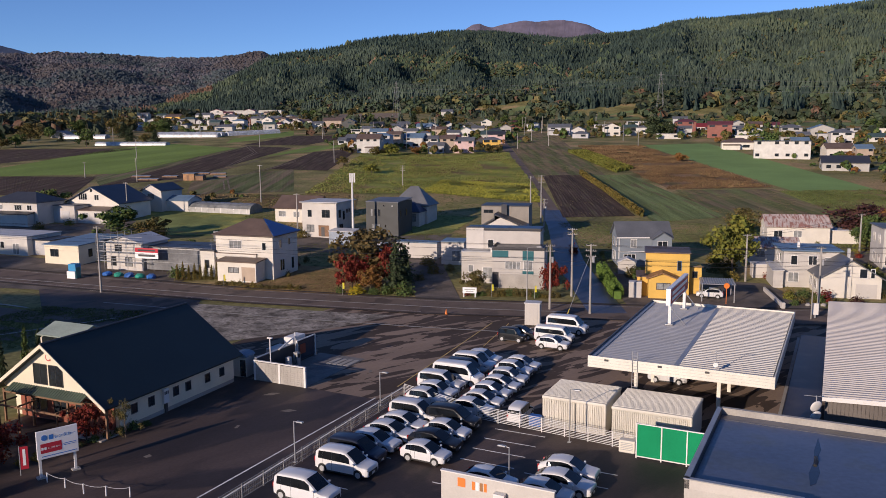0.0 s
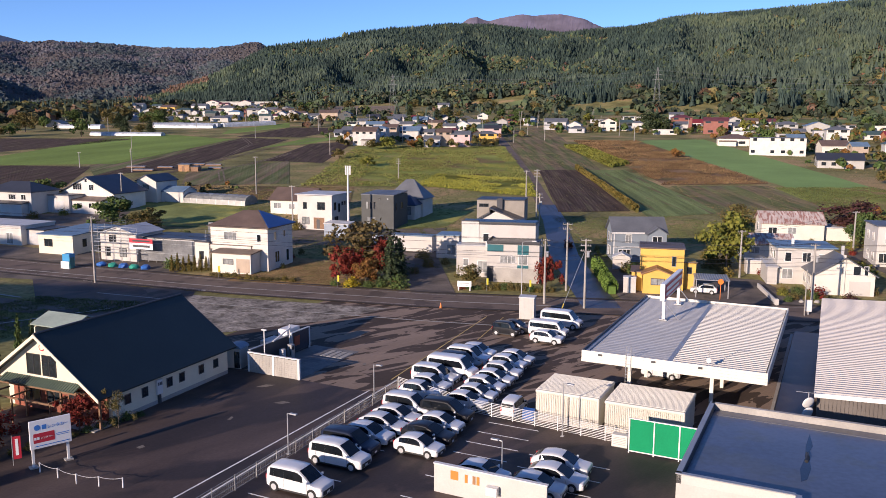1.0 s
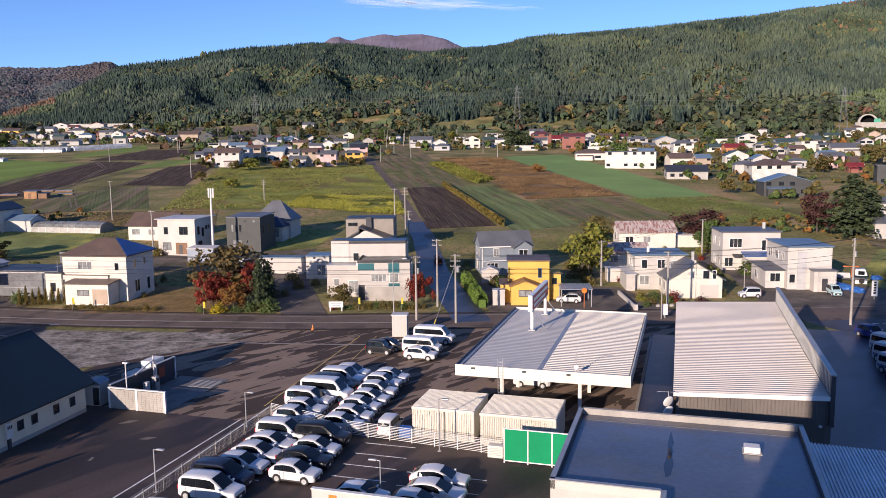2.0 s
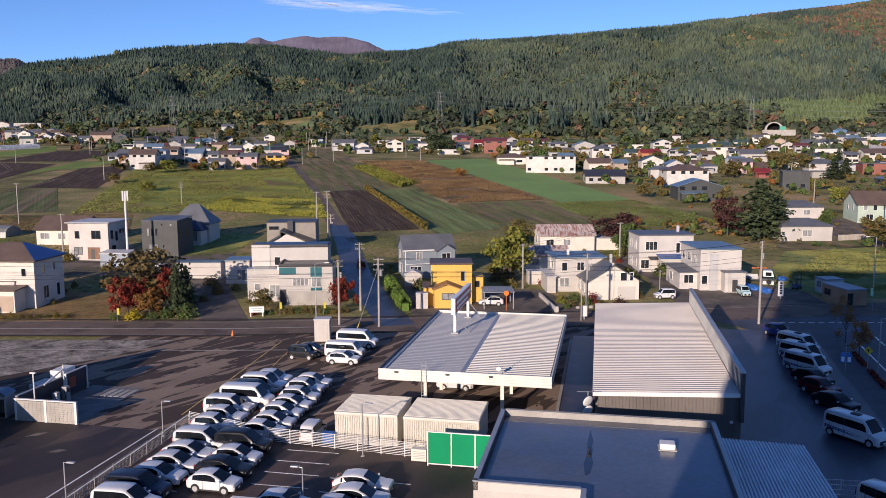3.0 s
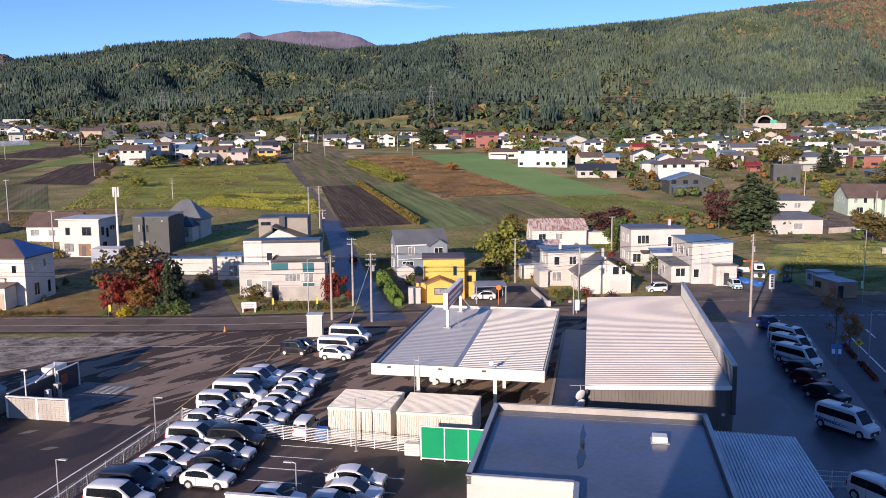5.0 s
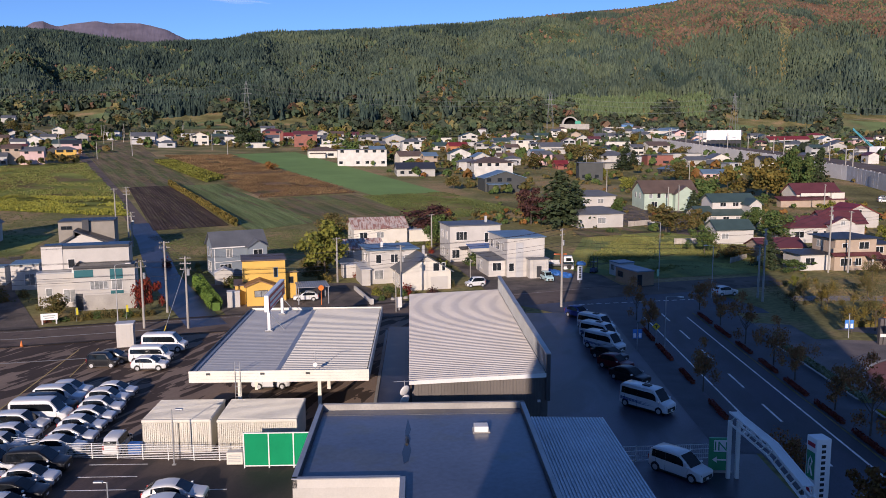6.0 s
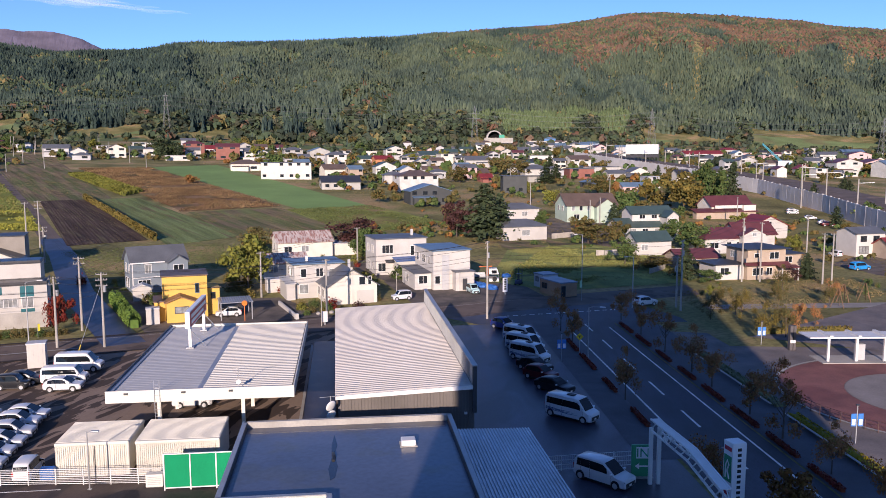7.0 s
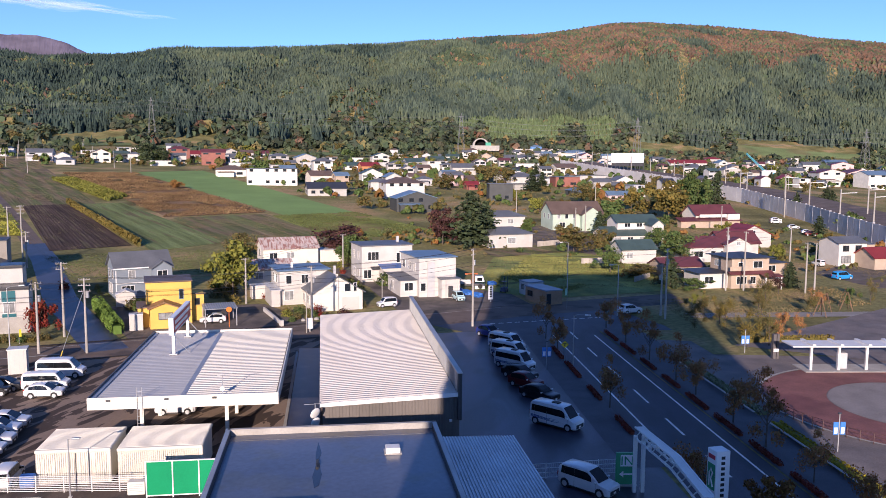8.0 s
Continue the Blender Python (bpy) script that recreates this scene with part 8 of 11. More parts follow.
WEST_END = [
    (-262, 985, 72, 7, "wE"), (-392, 954, 18.6, 7.1, "wr"), (-347, 881, 21, 5.4, "we"), (-329, 890, 11.3, 5.4, "wd"),
    (-269, 751, 15.6, 4.1, "wd"), (-277, 822, 15.8, 5, "yn"), (-245, 767, 15.8, 4.2, "we"), (-252, 841, 16.1, 5.7, "wd"),
    (-273, 970, 15.6, 5.9, "wr"), (-208, 780, 14.8, 5.8, "wd"), (-182, 730, 12.8, 5, "rm"), (-169, 727, 11.6, 5.9, "wd"),
    (-141, 647, 9.4, 4.4, "we"), (-149, 733, 10.6, 5, "tn"), (-141, 741, 10.7, 5, "cn"), (-120, 677, 12.7, 5.1, "wn"),
    (-101, 639, 8.3, 4.8, "wd"), (-96, 663, 15.2, 5.9, "tn"), (-79, 651, 10.2, 5.3, "kn"),
]
WEST_END_B = [
    (-375, 776, 15.3, 4.2, "wd"), (-394, 852, 12.9, 4, "wd"), (-329, 744, 14.6, 4, "wd"),
    (-425, 811, 14.9, 4.4, "wd"), (-274, 574, 13.1, 2.4, "wd"), (-194, 585, 13, 2.4, "wW"),
    (-201, 660, 15.5, 2.7, "ww"), (-177, 639, 14, 3, "wd"), (-232, 957, 15.3, 5.8, "wr"),
    (-413, 1051, 14.1, 5.7, "wd"),
    (-365, 678, 12.5, 3.7, "wd"), (-318, 622, 12.4, 3.4, "wd"),
]
off_white = paint("off_white_wall", (0.48, 0.465, 0.43), 0.75, 0.12, per_object=0.28)
WALLS = {"w": off_white, "c": ivory_wall, "t": tan_wall, "k": dark_wall, "g": grey_light_wall, "p": pink_wall, "r": red_wall, "y": yellow_wall, "o": orange_wall, "b": surface("blue_wall", (0.05, 0.16, 0.35), 0.6)}
ROOFS = {"d": roof_grey, "b": roof_steel, "e": roof_teal, "r": roof_red, "m": roof_maroon, "w": roof_pale, "W": roof_grey, "n": roof_brown, "k": roof_dark, "E": roof_teal}
WALL_WORD = {"w": "white", "c": "cream", "t": "tan", "k": "charcoal", "g": "grey", "p": "pink", "r": "red-brown", "y": "yellow", "o": "orange", "b": "blue"}
ROOF_WORD = {"d": "grey", "b": "blue-grey", "e": "teal", "r": "red", "m": "maroon", "w": "pale", "W": "flat grey", "n": "brown", "k": "black", "E": "flat teal"}


FAR_WIN = mesh_of(boxes((-0.8, -0.05, 0, 0.8, 0.02, 1.25)), "window")
FAR_WIN.materials.append(glass)
FAR_WIDE = mesh_of(boxes((-1.5, -0.05, 0, 1.5, 0.02, 1.3)), "window")
FAR_WIDE.materials.append(glass)


def pitched(x0, y0, w, d, h, rh, o, along):
    """Both slopes of a far roof in one mesh, with eaves and thickness."""
    bm = bmesh.new()
    n = d if along == "x" else w
    k = rh / (n / 2)
    prof = [(-o, h - o * k), (n / 2, h + rh), (n + o, h - o * k), (n + o, h - o * k + 0.2), (n / 2, h + rh + 0.22), (-o, h - o * k + 0.2)]
    ends = (-o, w + o) if along == "x" else (-o, d + o)
    rings = [[bm.verts.new((x0 + e, y0 + q, z) if along == "x" else (x0 + q, y0 + e, z)) for q, z in prof] for e in ends]
    for r in (rings[0], rings[1][::-1]):
        bm.faces.new((r[0], r[1], r[4], r[5]))
        bm.faces.new((r[1], r[2], r[3], r[4]))
    for i in range(6):
        bm.faces.new((rings[0][i], rings[0][(i + 1) % 6], rings[1][(i + 1) % 6], rings[1][i]))
    bmesh.ops.recalc_face_normals(bm, faces=bm.faces[:])
    return bm


def far_house(x, y, w, h, code, yaw):
    """A village house; those farthest off carry fewer and broader windows."""
    dist = math.hypot(x, y)
    flat = code[1] in "WEw"
    d = min(max(6.0, w * random.uniform(0.55, 0.8)), 12)
    hs = thing("village_house", x, y, land(x, y), yaw, f"{WALL_WORD[code[0]]} village house with {ROOF_WORD[code[1]]} roof beyond the fields", "house", "village houses")
    kind = "flat" if flat else random.choice(("gx", "gx", "gy", "hip"))
    rh = 0 if flat else min(2.3, (w if kind == "gy" else d) * 0.24)
    wall, roof = WALLS[code[0]], ROOFS[code[1]]
    if kind in ("gx", "gy"):
        part("wall", gable_bm(0, 0, w, d, h, rh, kind[1]), wall, hs)
        part("roof", pitched(0, 0, w, d, h, rh, 0.45, kind[1]), roof, hs)
    else:
        wing(hs, 0, 0, w, d, h, kind, rh, wall, roof, 0.4)
    if not flat and (w > 11 or dist < 420) and random.random() < 0.65:
        wing(hs, w * random.choice((0.05, 0.42)), -2.4, w * 0.5, 2.35, min(2.6, h * 0.6), "shed", 0.5, wall, roof, 0.3)
    floors = 2 if h > 4.6 else 1
    n = max(2, int(w / 3.6)) if dist < 420 else 1 if dist > 640 else 2
    for f in range(floors):
        z = 0.95 + f * (h - 2.2 if floors == 2 else 0)
        for i in range(n):
            if random.random() < 0.8:
                part("window", FAR_WIN if dist < 420 else FAR_WIDE, None, hs, at=face(0, 0, w, d, "f", w * (i + random.uniform(0.35, 0.65)) / n, z))
        if dist < 420 and random.random() < 0.7:
            part("window", FAR_WIN, None, hs, at=face(0, 0, w, d, "r" if x < 0 else "l", d * 0.5, z))


for rows, yaw_ in ((NEAR_RIDGE + NEAR_RIDGE_B, -14), (STATION_SIDE + STATION_SIDE_B, -20), (UPPER_CLOSE + UPPER_CLOSE_B, -8), (WEST_END + WEST_END_B, -10)):
    for row in rows:
        far_house(*row, yaw_ + random.choice((-6, -2, 0, 3, 7)))

# the closely built quarters between: seeded rows of small houses, kept clear of the ones above
FILL = [(-300, -120, 640, 800, -10, 34), (-340, -180, 760, 940, -10, 18), (-60, 30, 440, 640, -8, 26), (60, 230, 500, 640, -10, 22), (150, 340, 330, 520, -14, 46), (230, 345, 250, 340, -16, 8), (410, 560, 250, 420, -20, 22), (330, 600, 430, 620, -30, 46), (560, 760, 330, 480, -30, 16)]
taken = [(r_[0], r_[1]) for rows in (NEAR_RIDGE, NEAR_RIDGE_B, STATION_SIDE, STATION_SIDE_B, UPPER_CLOSE, UPPER_CLOSE_B, WEST_END, WEST_END_B) for r_ in rows]
fr = random.Random(31)
for x0_, x1_, y0_, y1_, yaw_, n_ in FILL:
    tries = 0
    while n_ and tries < 400:
        tries += 1
        fx, fy = fr.uniform(x0_, x1_), fr.uniform(y0_, y1_)
        if any(abs(fx - a) < 13 and abs(fy - b) < 15 for a, b in taken) or (24 < fx < 150 and fy < 460) or (abs(fx - 392) < 26 and fy < 470):
            continue
        taken.append((fx, fy))
        n_ -= 1
        far_house(fx, fy, fr.uniform(6.5, 11), fr.choice((2.6, 2.8, 3.2, 4.9, 5.3)), fr.choice("wwwcctggpk") + fr.choice("dddnkbwWem"), yaw_ + fr.choice((-6, 0, 4, 84)))
vinyl_tunnel(-196, 562, -8, 44, 7, 3.0, "white plastic growing tunnel beside the village")
vinyl_tunnel(-200, 574, -8, 48, 7, 3.0, "white plastic growing tunnel beside the village")
vinyl_tunnel(-148, 570, 40, 40, 7, 3.0, "white plastic growing tunnel beside the village")
vinyl_tunnel(-262, 560, -8, 34, 7, 2.8, "grey plastic growing tunnel among the trees")
# works yard before the tunnel: low pale sheds and stores
for wx_, wy_, ww_, wh_, code_ in ((552, 672, 26, 3.5, "ww"), (590, 676, 30, 3.5, "wW"), (570, 668, 12, 6, "bb"), (470, 571, 24, 4, "ww"), (500, 571, 34, 4.5, "wW"), (528, 572, 22, 5, "bb"), (488, 585, 18, 3.5, "gd"), (425, 494, 20, 5, "ww"), (455, 494, 24, 4, "wW"), (398, 497, 14, 4.5, "wd"), (360, 437, 16, 4, "wW"), (512, 540, 16, 3.5, "tn"),
                                  (517, 421, 18, 5, "wr"), (486, 352, 26, 3.5, "wW"), (645, 375, 18, 6, "pm"), (713, 420, 20, 5, "wb"), (656, 407, 16, 4, "wd"), (560, 640, 14, 3, "gd"), (450, 530, 18, 4, "ww")):
    far_house(wx_, wy_, ww_, wh_, code_, -38 + (wx_ % 7))

# ---- trees, hedges and shrubs ----
bark = surface("bark", (0.09, 0.07, 0.055), 0.9, 0.25, 6, 1, 0.3)
leaf_red = foliage("leaves_red", (0.2, 0.028, 0.022), (0.13, 0.022, 0.018), (0.24, 0.06, 0.028))
leaf_orange = foliage("leaves_orange", (0.24, 0.1, 0.035), (0.17, 0.09, 0.03), (0.28, 0.16, 0.04))
leaf_gold = foliage("leaves_gold", (0.2, 0.14, 0.035), (0.15, 0.12, 0.03), (0.11, 0.1, 0.03))
leaf_olive = foliage("leaves_olive", (0.08, 0.085, 0.03), (0.115, 0.1, 0.035), (0.17, 0.11, 0.04))
leaf_green = foliage("leaves_green", (0.055, 0.095, 0.03), (0.075, 0.115, 0.035), (0.12, 0.14, 0.042))
leaf_lime = foliage("leaves_lime", (0.14, 0.16, 0.03), (0.19, 0.18, 0.035), (0.1, 0.12, 0.03))
leaf_hedge = foliage("leaves_hedge", (0.12, 0.2, 0.04), (0.15, 0.23, 0.045), (0.09, 0.16, 0.035))
leaf_pine = foliage("leaves_pine", (0.034, 0.05, 0.028), (0.05, 0.07, 0.034), (0.07, 0.09, 0.04))
leaf_purple = foliage("leaves_purple", (0.07, 0.03, 0.03), (0.05, 0.025, 0.025), (0.09, 0.045, 0.03))
leaf_yellow = foliage("leaves_yellow", (0.42, 0.3, 0.02), (0.34, 0.27, 0.02), (0.24, 0.23, 0.03))
CROWNS = {}


def leaf_cards(points, normals, size, r):
    """Small four-cornered leaves or sprays at points, turned about."""
    n = len(points)
    t = r.normal(0, 1, (n, 3))
    nn = normals + r.normal(0, 0.55, (n, 3))
    nn /= np.linalg.norm(nn, axis=1, keepdims=True) + 1e-9
    a = np.cross(nn, t)
    a /= np.linalg.norm(a, axis=1, keepdims=True) + 1e-9
    b = np.cross(nn, a)
    s = size * r.uniform(0.6, 1.3, (n, 1))
    v = np.stack([points - a * s - b * s * 0.5, points + a * s * 0.5 - b * s, points + a * s + b * s * 0.6, points - a * s * 0.6 + b * s], 1).reshape(-1, 3)
    f = np.arange(n * 4).reshape(n, 4)
    return v, f


def crown_mesh(kind, variant, material):
    key = (kind, variant, material.name)
    if key in CROWNS:
        return CROWNS[key]
    r = np.random.default_rng(100 + variant * 7 + len(kind))
    pts, nrm = [], []
    if kind in ("round", "far"):
        near = kind == "round"
        lobes = [(r.normal(0, 0.21, 3) * (1, 1, 0.85) + (0, 0, 0.6), r.uniform(0.1, 0.23)) for _ in range(22)]
        m = 120 if near else 36
        for c, rad in lobes:
            d = r.normal(0, 1, (m, 3))
            d /= np.linalg.norm(d, axis=1, keepdims=True)
            pts.append(c + d * rad * r.uniform(0.45, 1.12, (m, 1)) * (1, 1, 0.85))
            nrm.append(d)
        size = 0.0265 if near else 0.045
    elif kind == "sparse":
        lobes = [(r.normal(0, 0.2, 3) * (1, 1, 1.1) + (0, 0, 0.66), r.uniform(0.1, 0.22)) for _ in range(11)]
        for c, rad in lobes:
            d = r.normal(0, 1, (170, 3))
            d /= np.linalg.norm(d, axis=1, keepdims=True)
            pts.append(c + d * rad * r.uniform(0.3, 1.15, (170, 1)))
            nrm.append(d)
        size = 0.017
    elif kind == "pine":
        for k in range(12):
            z = 0.14 + 0.84 * k / 11
            rad = 0.42 * (1 - z) ** 0.75 + 0.05
            m = int(50 + 230 * rad / 0.45)
            a = r.uniform(0, 6.28, m)
            arms = np.round(a / 0.9) * 0.9
            a = arms + r.normal(0, 0.13, m)
            q = rad * r.uniform(0.15, 1.08, m) * (0.8 + 0.3 * np.sin(arms * 3 + k * 2))
            p = np.stack([np.cos(a) * q, np.sin(a) * q, z - 0.16 * q / 0.45 * (0.6 + 0.5 * np.cos(arms * 5 + k)) + r.normal(0, 0.014, m)], 1)
            pts.append(p)
            nrm.append(np.stack([np.cos(a) * 0.4, np.sin(a) * 0.4, np.ones(m)], 1))
        size = 0.026
    else:  # shrub
        d = r.normal(0, 1, (440, 3))
        d /= np.linalg.norm(d, axis=1, keepdims=True)
        d[:, 2] = np.abs(d[:, 2])
        bump = 1 + 0.25 * np.sin(d[:, :1] * 7 + variant) * np.cos(d[:, 1:2] * 6)
        pts.append(d * r.uniform(0.6, 1.05, (440, 1)) * bump * (0.5, 0.5, 0.95))
        nrm.append(d)
        size = 0.05
    v, f = leaf_cards(np.concatenate(pts), np.concatenate(nrm), size, r)
    CROWNS[key] = from_arrays("crown", v, f, material)
    return CROWNS[key]


TRUNKS = {}


def trunk_mesh(kind, variant):
    key = (kind, variant)
    if key not in TRUNKS:
        r = np.random.default_rng(variant + 5)
        bm = tube([(0, 0, -0.02), (0.01, 0, 0.3), (0.0, 0.01, 0.6 if kind != "pine" else 0.95)], 0.022, 7, taper=0.01)
        if kind != "pine":
            for i in range(6):
                a = i * 1.05 + r.uniform(-0.3, 0.3)
                z = r.uniform(0.28, 0.55)
                tube([(0, 0, z), (0.12 * math.cos(a), 0.12 * math.sin(a), z + 0.14), (0.24 * math.cos(a), 0.24 * math.sin(a), z + 0.3)], 0.011, 5, bm=bm, taper=0.004)
        TRUNKS[key] = mesh_of(bm, "trunk")
        TRUNKS[key].materials.append(bark)
    return TRUNKS[key]


TREE_NO = [0]


def tree(kind, x, y, h, w, material, label, group="", category="tree"):
    """A tree h high and w wide (the meshes are one metre high)."""
    TREE_NO[0] += 1
    v = TREE_NO[0] % 4
    t = thing({"pine": "conifer", "shrub": "shrub"}.get(kind, "tree"), x, y, plain(x, y), random.uniform(0, 360), label, category, group)
    if kind == "round" and math.hypot(x, y) > 260 and w < 10:
        kind = "far"
    base = {"round": 0.95, "far": 0.95, "sparse": 0.8, "pine": 0.9, "shrub": 1.0}[kind]
    t.scale = (w / base, w / base, h / (0.97 if kind != "shrub" else 1.0))
    if kind != "shrub":
        part("trunk", trunk_mesh(kind, v), None, t)
    part("crown", crown_mesh(kind, v, material), None, t)
    return t


# beside the main road
leaf_brown = foliage("leaves_brown", (0.12, 0.085, 0.035), (0.09, 0.075, 0.03), (0.15, 0.1, 0.04))
tree("round", -12.6, 135.4, 8.8, 10.6, leaf_brown, "broad brown-green tree behind the maples by the road")
tree("round", -14.8, 130.0, 5.6, 5.0, leaf_red, "crimson maple beside the main road")
tree("round", -9.6, 131.6, 6.3, 3.8, leaf_red, "deep red maple beside the main road")
tree("round", -11.6, 128.8, 3.7, 4.2, leaf_orange, "rust-orange low maple by the road")
tree("pine", -7.6, 128.8, 7.4, 5.2, leaf_pine, "dark green garden pine by the road")
tree("pine", -6.4, 134.0, 6.4, 4.6, leaf_pine, "dark green garden pine behind the maples")
tree("shrub", -13.9, 127.4, 1.5, 3.0, leaf_yellow, "yellow flowering shrub at the roadside", category="shrub")
for sx, sy, sh in ((-6.2, 126.0, 2.2), (-9.0, 127.0, 1.4), (-11.0, 126.6, 1.2), (-16.5, 127.8, 1.1)):
    tree("shrub", sx, sy, sh, sh * 1.5, leaf_green, "clipped green shrub at the roadside", "roadside shrubs", "shrub")
tree("round", 50.8, 141.1, 8.6, 8.6, leaf_lime, "yellow-green broadleaf tree beside the driveway")
tree("round", 5.0, 128.4, 3.2, 3.6, leaf_olive, "small garden tree before the white house")
tree("round", 16.9, 124.6, 5.2, 3.6, leaf_red, "red-leaved tree at the corner")
for i in range(14):
    sx = 4.0 + i * 1.05
    tree("shrub", sx, 125.9 - 0.2 * i + random.uniform(-0.4, 0.4), random.uniform(0.7, 1.5), random.uniform(1.2, 1.9), random.choice((leaf_olive, leaf_olive, leaf_red, leaf_gold, leaf_green)), "mixed autumn border shrub before the white house", "border shrubs", "shrub")
for i in range(9):
    tree("pine", -45.8 + i * 0.95, 138.3 + i * 0.12, random.uniform(2.4, 3.3), 1.2, leaf_gold, "narrow golden conifer in a clipped row", "row of golden conifers")
for i in range(12):
    tree("shrub", -38 + i * 1.3, 135.2 - i * 0.45 + random.uniform(-0.6, 0.6), random.uniform(0.5, 1.1), 1.4, random.choice((leaf_olive, leaf_gold)), "dry low shrub in the front garden", "front garden shrubs", "shrub")
tree("round", -105.8, 218.0, 6.6, 9.0, leaf_green, "dark green garden tree between the houses")
tree("round", -72.6, 180.0, 6.6, 9.5, leaf_green, "dark green orchard tree behind the building site")
tree("round", -64.0, 178.0, 4.6, 7.0, leaf_olive, "low green tree behind the building site")
# at the hire office
for ox, oy, oh, ow_, om in ((-35.6, 62.0, 3.2, 3.4, leaf_red), (-38.6, 63.0, 3.8, 3.6, leaf_red), (-30.4, 66.4, 2.9, 2.6, leaf_red), (-36.0, 60.4, 3.0, 3.0, leaf_red), (-36.6, 58.4, 2.2, 2.4, leaf_olive), (-41.5, 66.0, 4.8, 4.2, leaf_red)):
    tree("round", ox, oy, oh, ow_, om, "red-leaved maple before the hire office" if om is leaf_red else "olive shrub before the hire office", "office garden")
for i in range(10):
    tree("shrub", -33.5 + i * 0.75, 61.6 + i * 0.95, random.uniform(0.4, 0.9), 1.1, random.choice((leaf_olive, leaf_green, leaf_gold)), "low garden shrub along the office path", "office shrubs", "shrub")
tree("sparse", -27.4, 67.2, 2.6, 1.6, leaf_olive, "thin young tree at the office corner")
tree("pine", -43.8, 83.0, 6.0, 1.6, leaf_green, "slim green cypress beside the office")
for i in range(3):
    tree("pine", -47 + i * 2.6, 84 + i * 3, 4.5, 1.5, leaf_pine, "slim dark cypress beside the office", "office cypresses")
# behind the crossing houses
tree("pine", 126.6, 172.0, 14.0, 17.5, leaf_pine, "tall dark spreading conifer behind the white house")
tree("pine", 133.0, 174.0, 11.0, 13.0, leaf_pine, "dark conifer beside the low white house")
tree("round", 121.5, 177.5, 8.4, 8.5, leaf_purple, "dark purple-leaved tree beside the conifer")
tree("round", 87.5, 171.1, 7.0, 12.0, leaf_purple, "bare brownish tree behind the houses")
tree("round", 84.6, 161.0, 5.0, 6.0, leaf_green, "bushy green evergreen between the houses")
tree("round", 87.6, 163.5, 5.6, 5.5, leaf_green, "bushy green evergreen between the houses")
tree("shrub", 80.5, 137.5, 2.6, 4.0, leaf_green, "clipped green bush at the drive", category="shrub")
tree("round", 66.4, 178.0, 5.4, 7.0, leaf_olive, "olive garden tree behind the striped roof")
# in the village beyond
VILLAGE = [(226.7, 190.9, 13.5, 15, 4), (238, 190, 15, 11, 1), (250, 196, 12, 10, 1), (262, 203, 14, 9, 2), (273.8, 207, 14.5, 11, 2), (205, 197, 8, 9, 1), (146.6, 154, 5.6, 9, 3), (163, 133, 6.6, 9, 1), (170, 131, 5, 6, 5), (131, 103, 2.2, 5, 1),
           (196, 200, 8, 9, 2), (212, 206, 7, 8, 3), (180, 172, 5, 6, 2), (188, 165, 5, 6, 3), (135, 121, 2.2, 8, 3), (143, 117, 2.4, 7, 3)]
KINDS = {1: (leaf_green, "green"), 2: (leaf_pine, "dark green"), 3: (leaf_olive, "olive"), 4: (leaf_gold, "golden brown"), 5: (leaf_lime, "yellow-green")}
for vx, vy, vh, vw, k in VILLAGE:
    tree("round" if k != 2 else "pine", vx, vy, vh, vw, KINDS[k][0], f"{KINDS[k][1]} garden tree among the village houses", "village trees")
vr = random.Random(11)
for vx, vy in ((150, 148), (155, 152), (158, 146), (172, 150), (176, 160), (184, 158), (190, 172), (166, 178), (182, 196), (192, 196), (196, 188), (206, 184), (212, 178), (180, 140), (186, 146), (150, 122), (133, 128), (215, 196), (158, 184), (148, 178), (186, 122), (205, 150), (130, 108), (151, 96)):
    k = vr.choice((1, 2, 3, 3, 5, 1))
    hh = vr.uniform(3.0, 6.5)
    tree("round" if k != 2 else "pine", vx + vr.uniform(-2, 2), vy + vr.uniform(-2, 2), hh, hh * vr.uniform(0.8, 1.1), KINDS[k][0], f"{KINDS[k][1]} garden tree among the village houses", "village trees")
for i in range(120):
    az, d = vr.uniform(9, 62), vr.uniform(240, 760)
    vx, vy = d * math.sin(radians(az)), d * math.cos(radians(az))
    if 28 < vx < 140 and 180 < vy < 520:
        continue
    k = vr.choice((1, 2, 3, 3, 5, 4))
    hh = vr.uniform(4, 9)
    tree("round" if k != 2 else "pine", vx, vy, hh, hh * vr.uniform(0.8, 1.4), KINDS[k][0], f"{KINDS[k][1]} tree among the far houses", "village trees")
for i in range(90):
    az, d = (vr.uniform(-30, 8), vr.uniform(600, 950)) if i % 3 else (vr.uniform(-30, -19), vr.uniform(500, 760))
    k = vr.choice((1, 2, 3, 3, 2))
    hh = vr.uniform(5, 11)
    tree("round" if k != 2 else "pine", d * math.sin(radians(az)), d * math.cos(radians(az)), hh, hh * vr.uniform(0.8, 1.4), KINDS[k][0], f"{KINDS[k][1]} tree at the edge of the fields", "valley trees")
for bx, by, bh, bm_ in ((-30, 372, 5, leaf_olive), (-24, 376, 6, leaf_lime), (-12, 378, 4, leaf_orange), (22, 385, 4.5, leaf_olive), (96, 330, 4, leaf_orange), (-26, 300, 4, leaf_lime), (-40, 330, 4, leaf_olive), (127, 482, 12, leaf_pine), (131, 486, 10, leaf_green)):
    tree("round", bx * 1.04, by * 1.04, bh, bh * 1.4, bm_, "lone bushy tree on the field edge", "field trees")
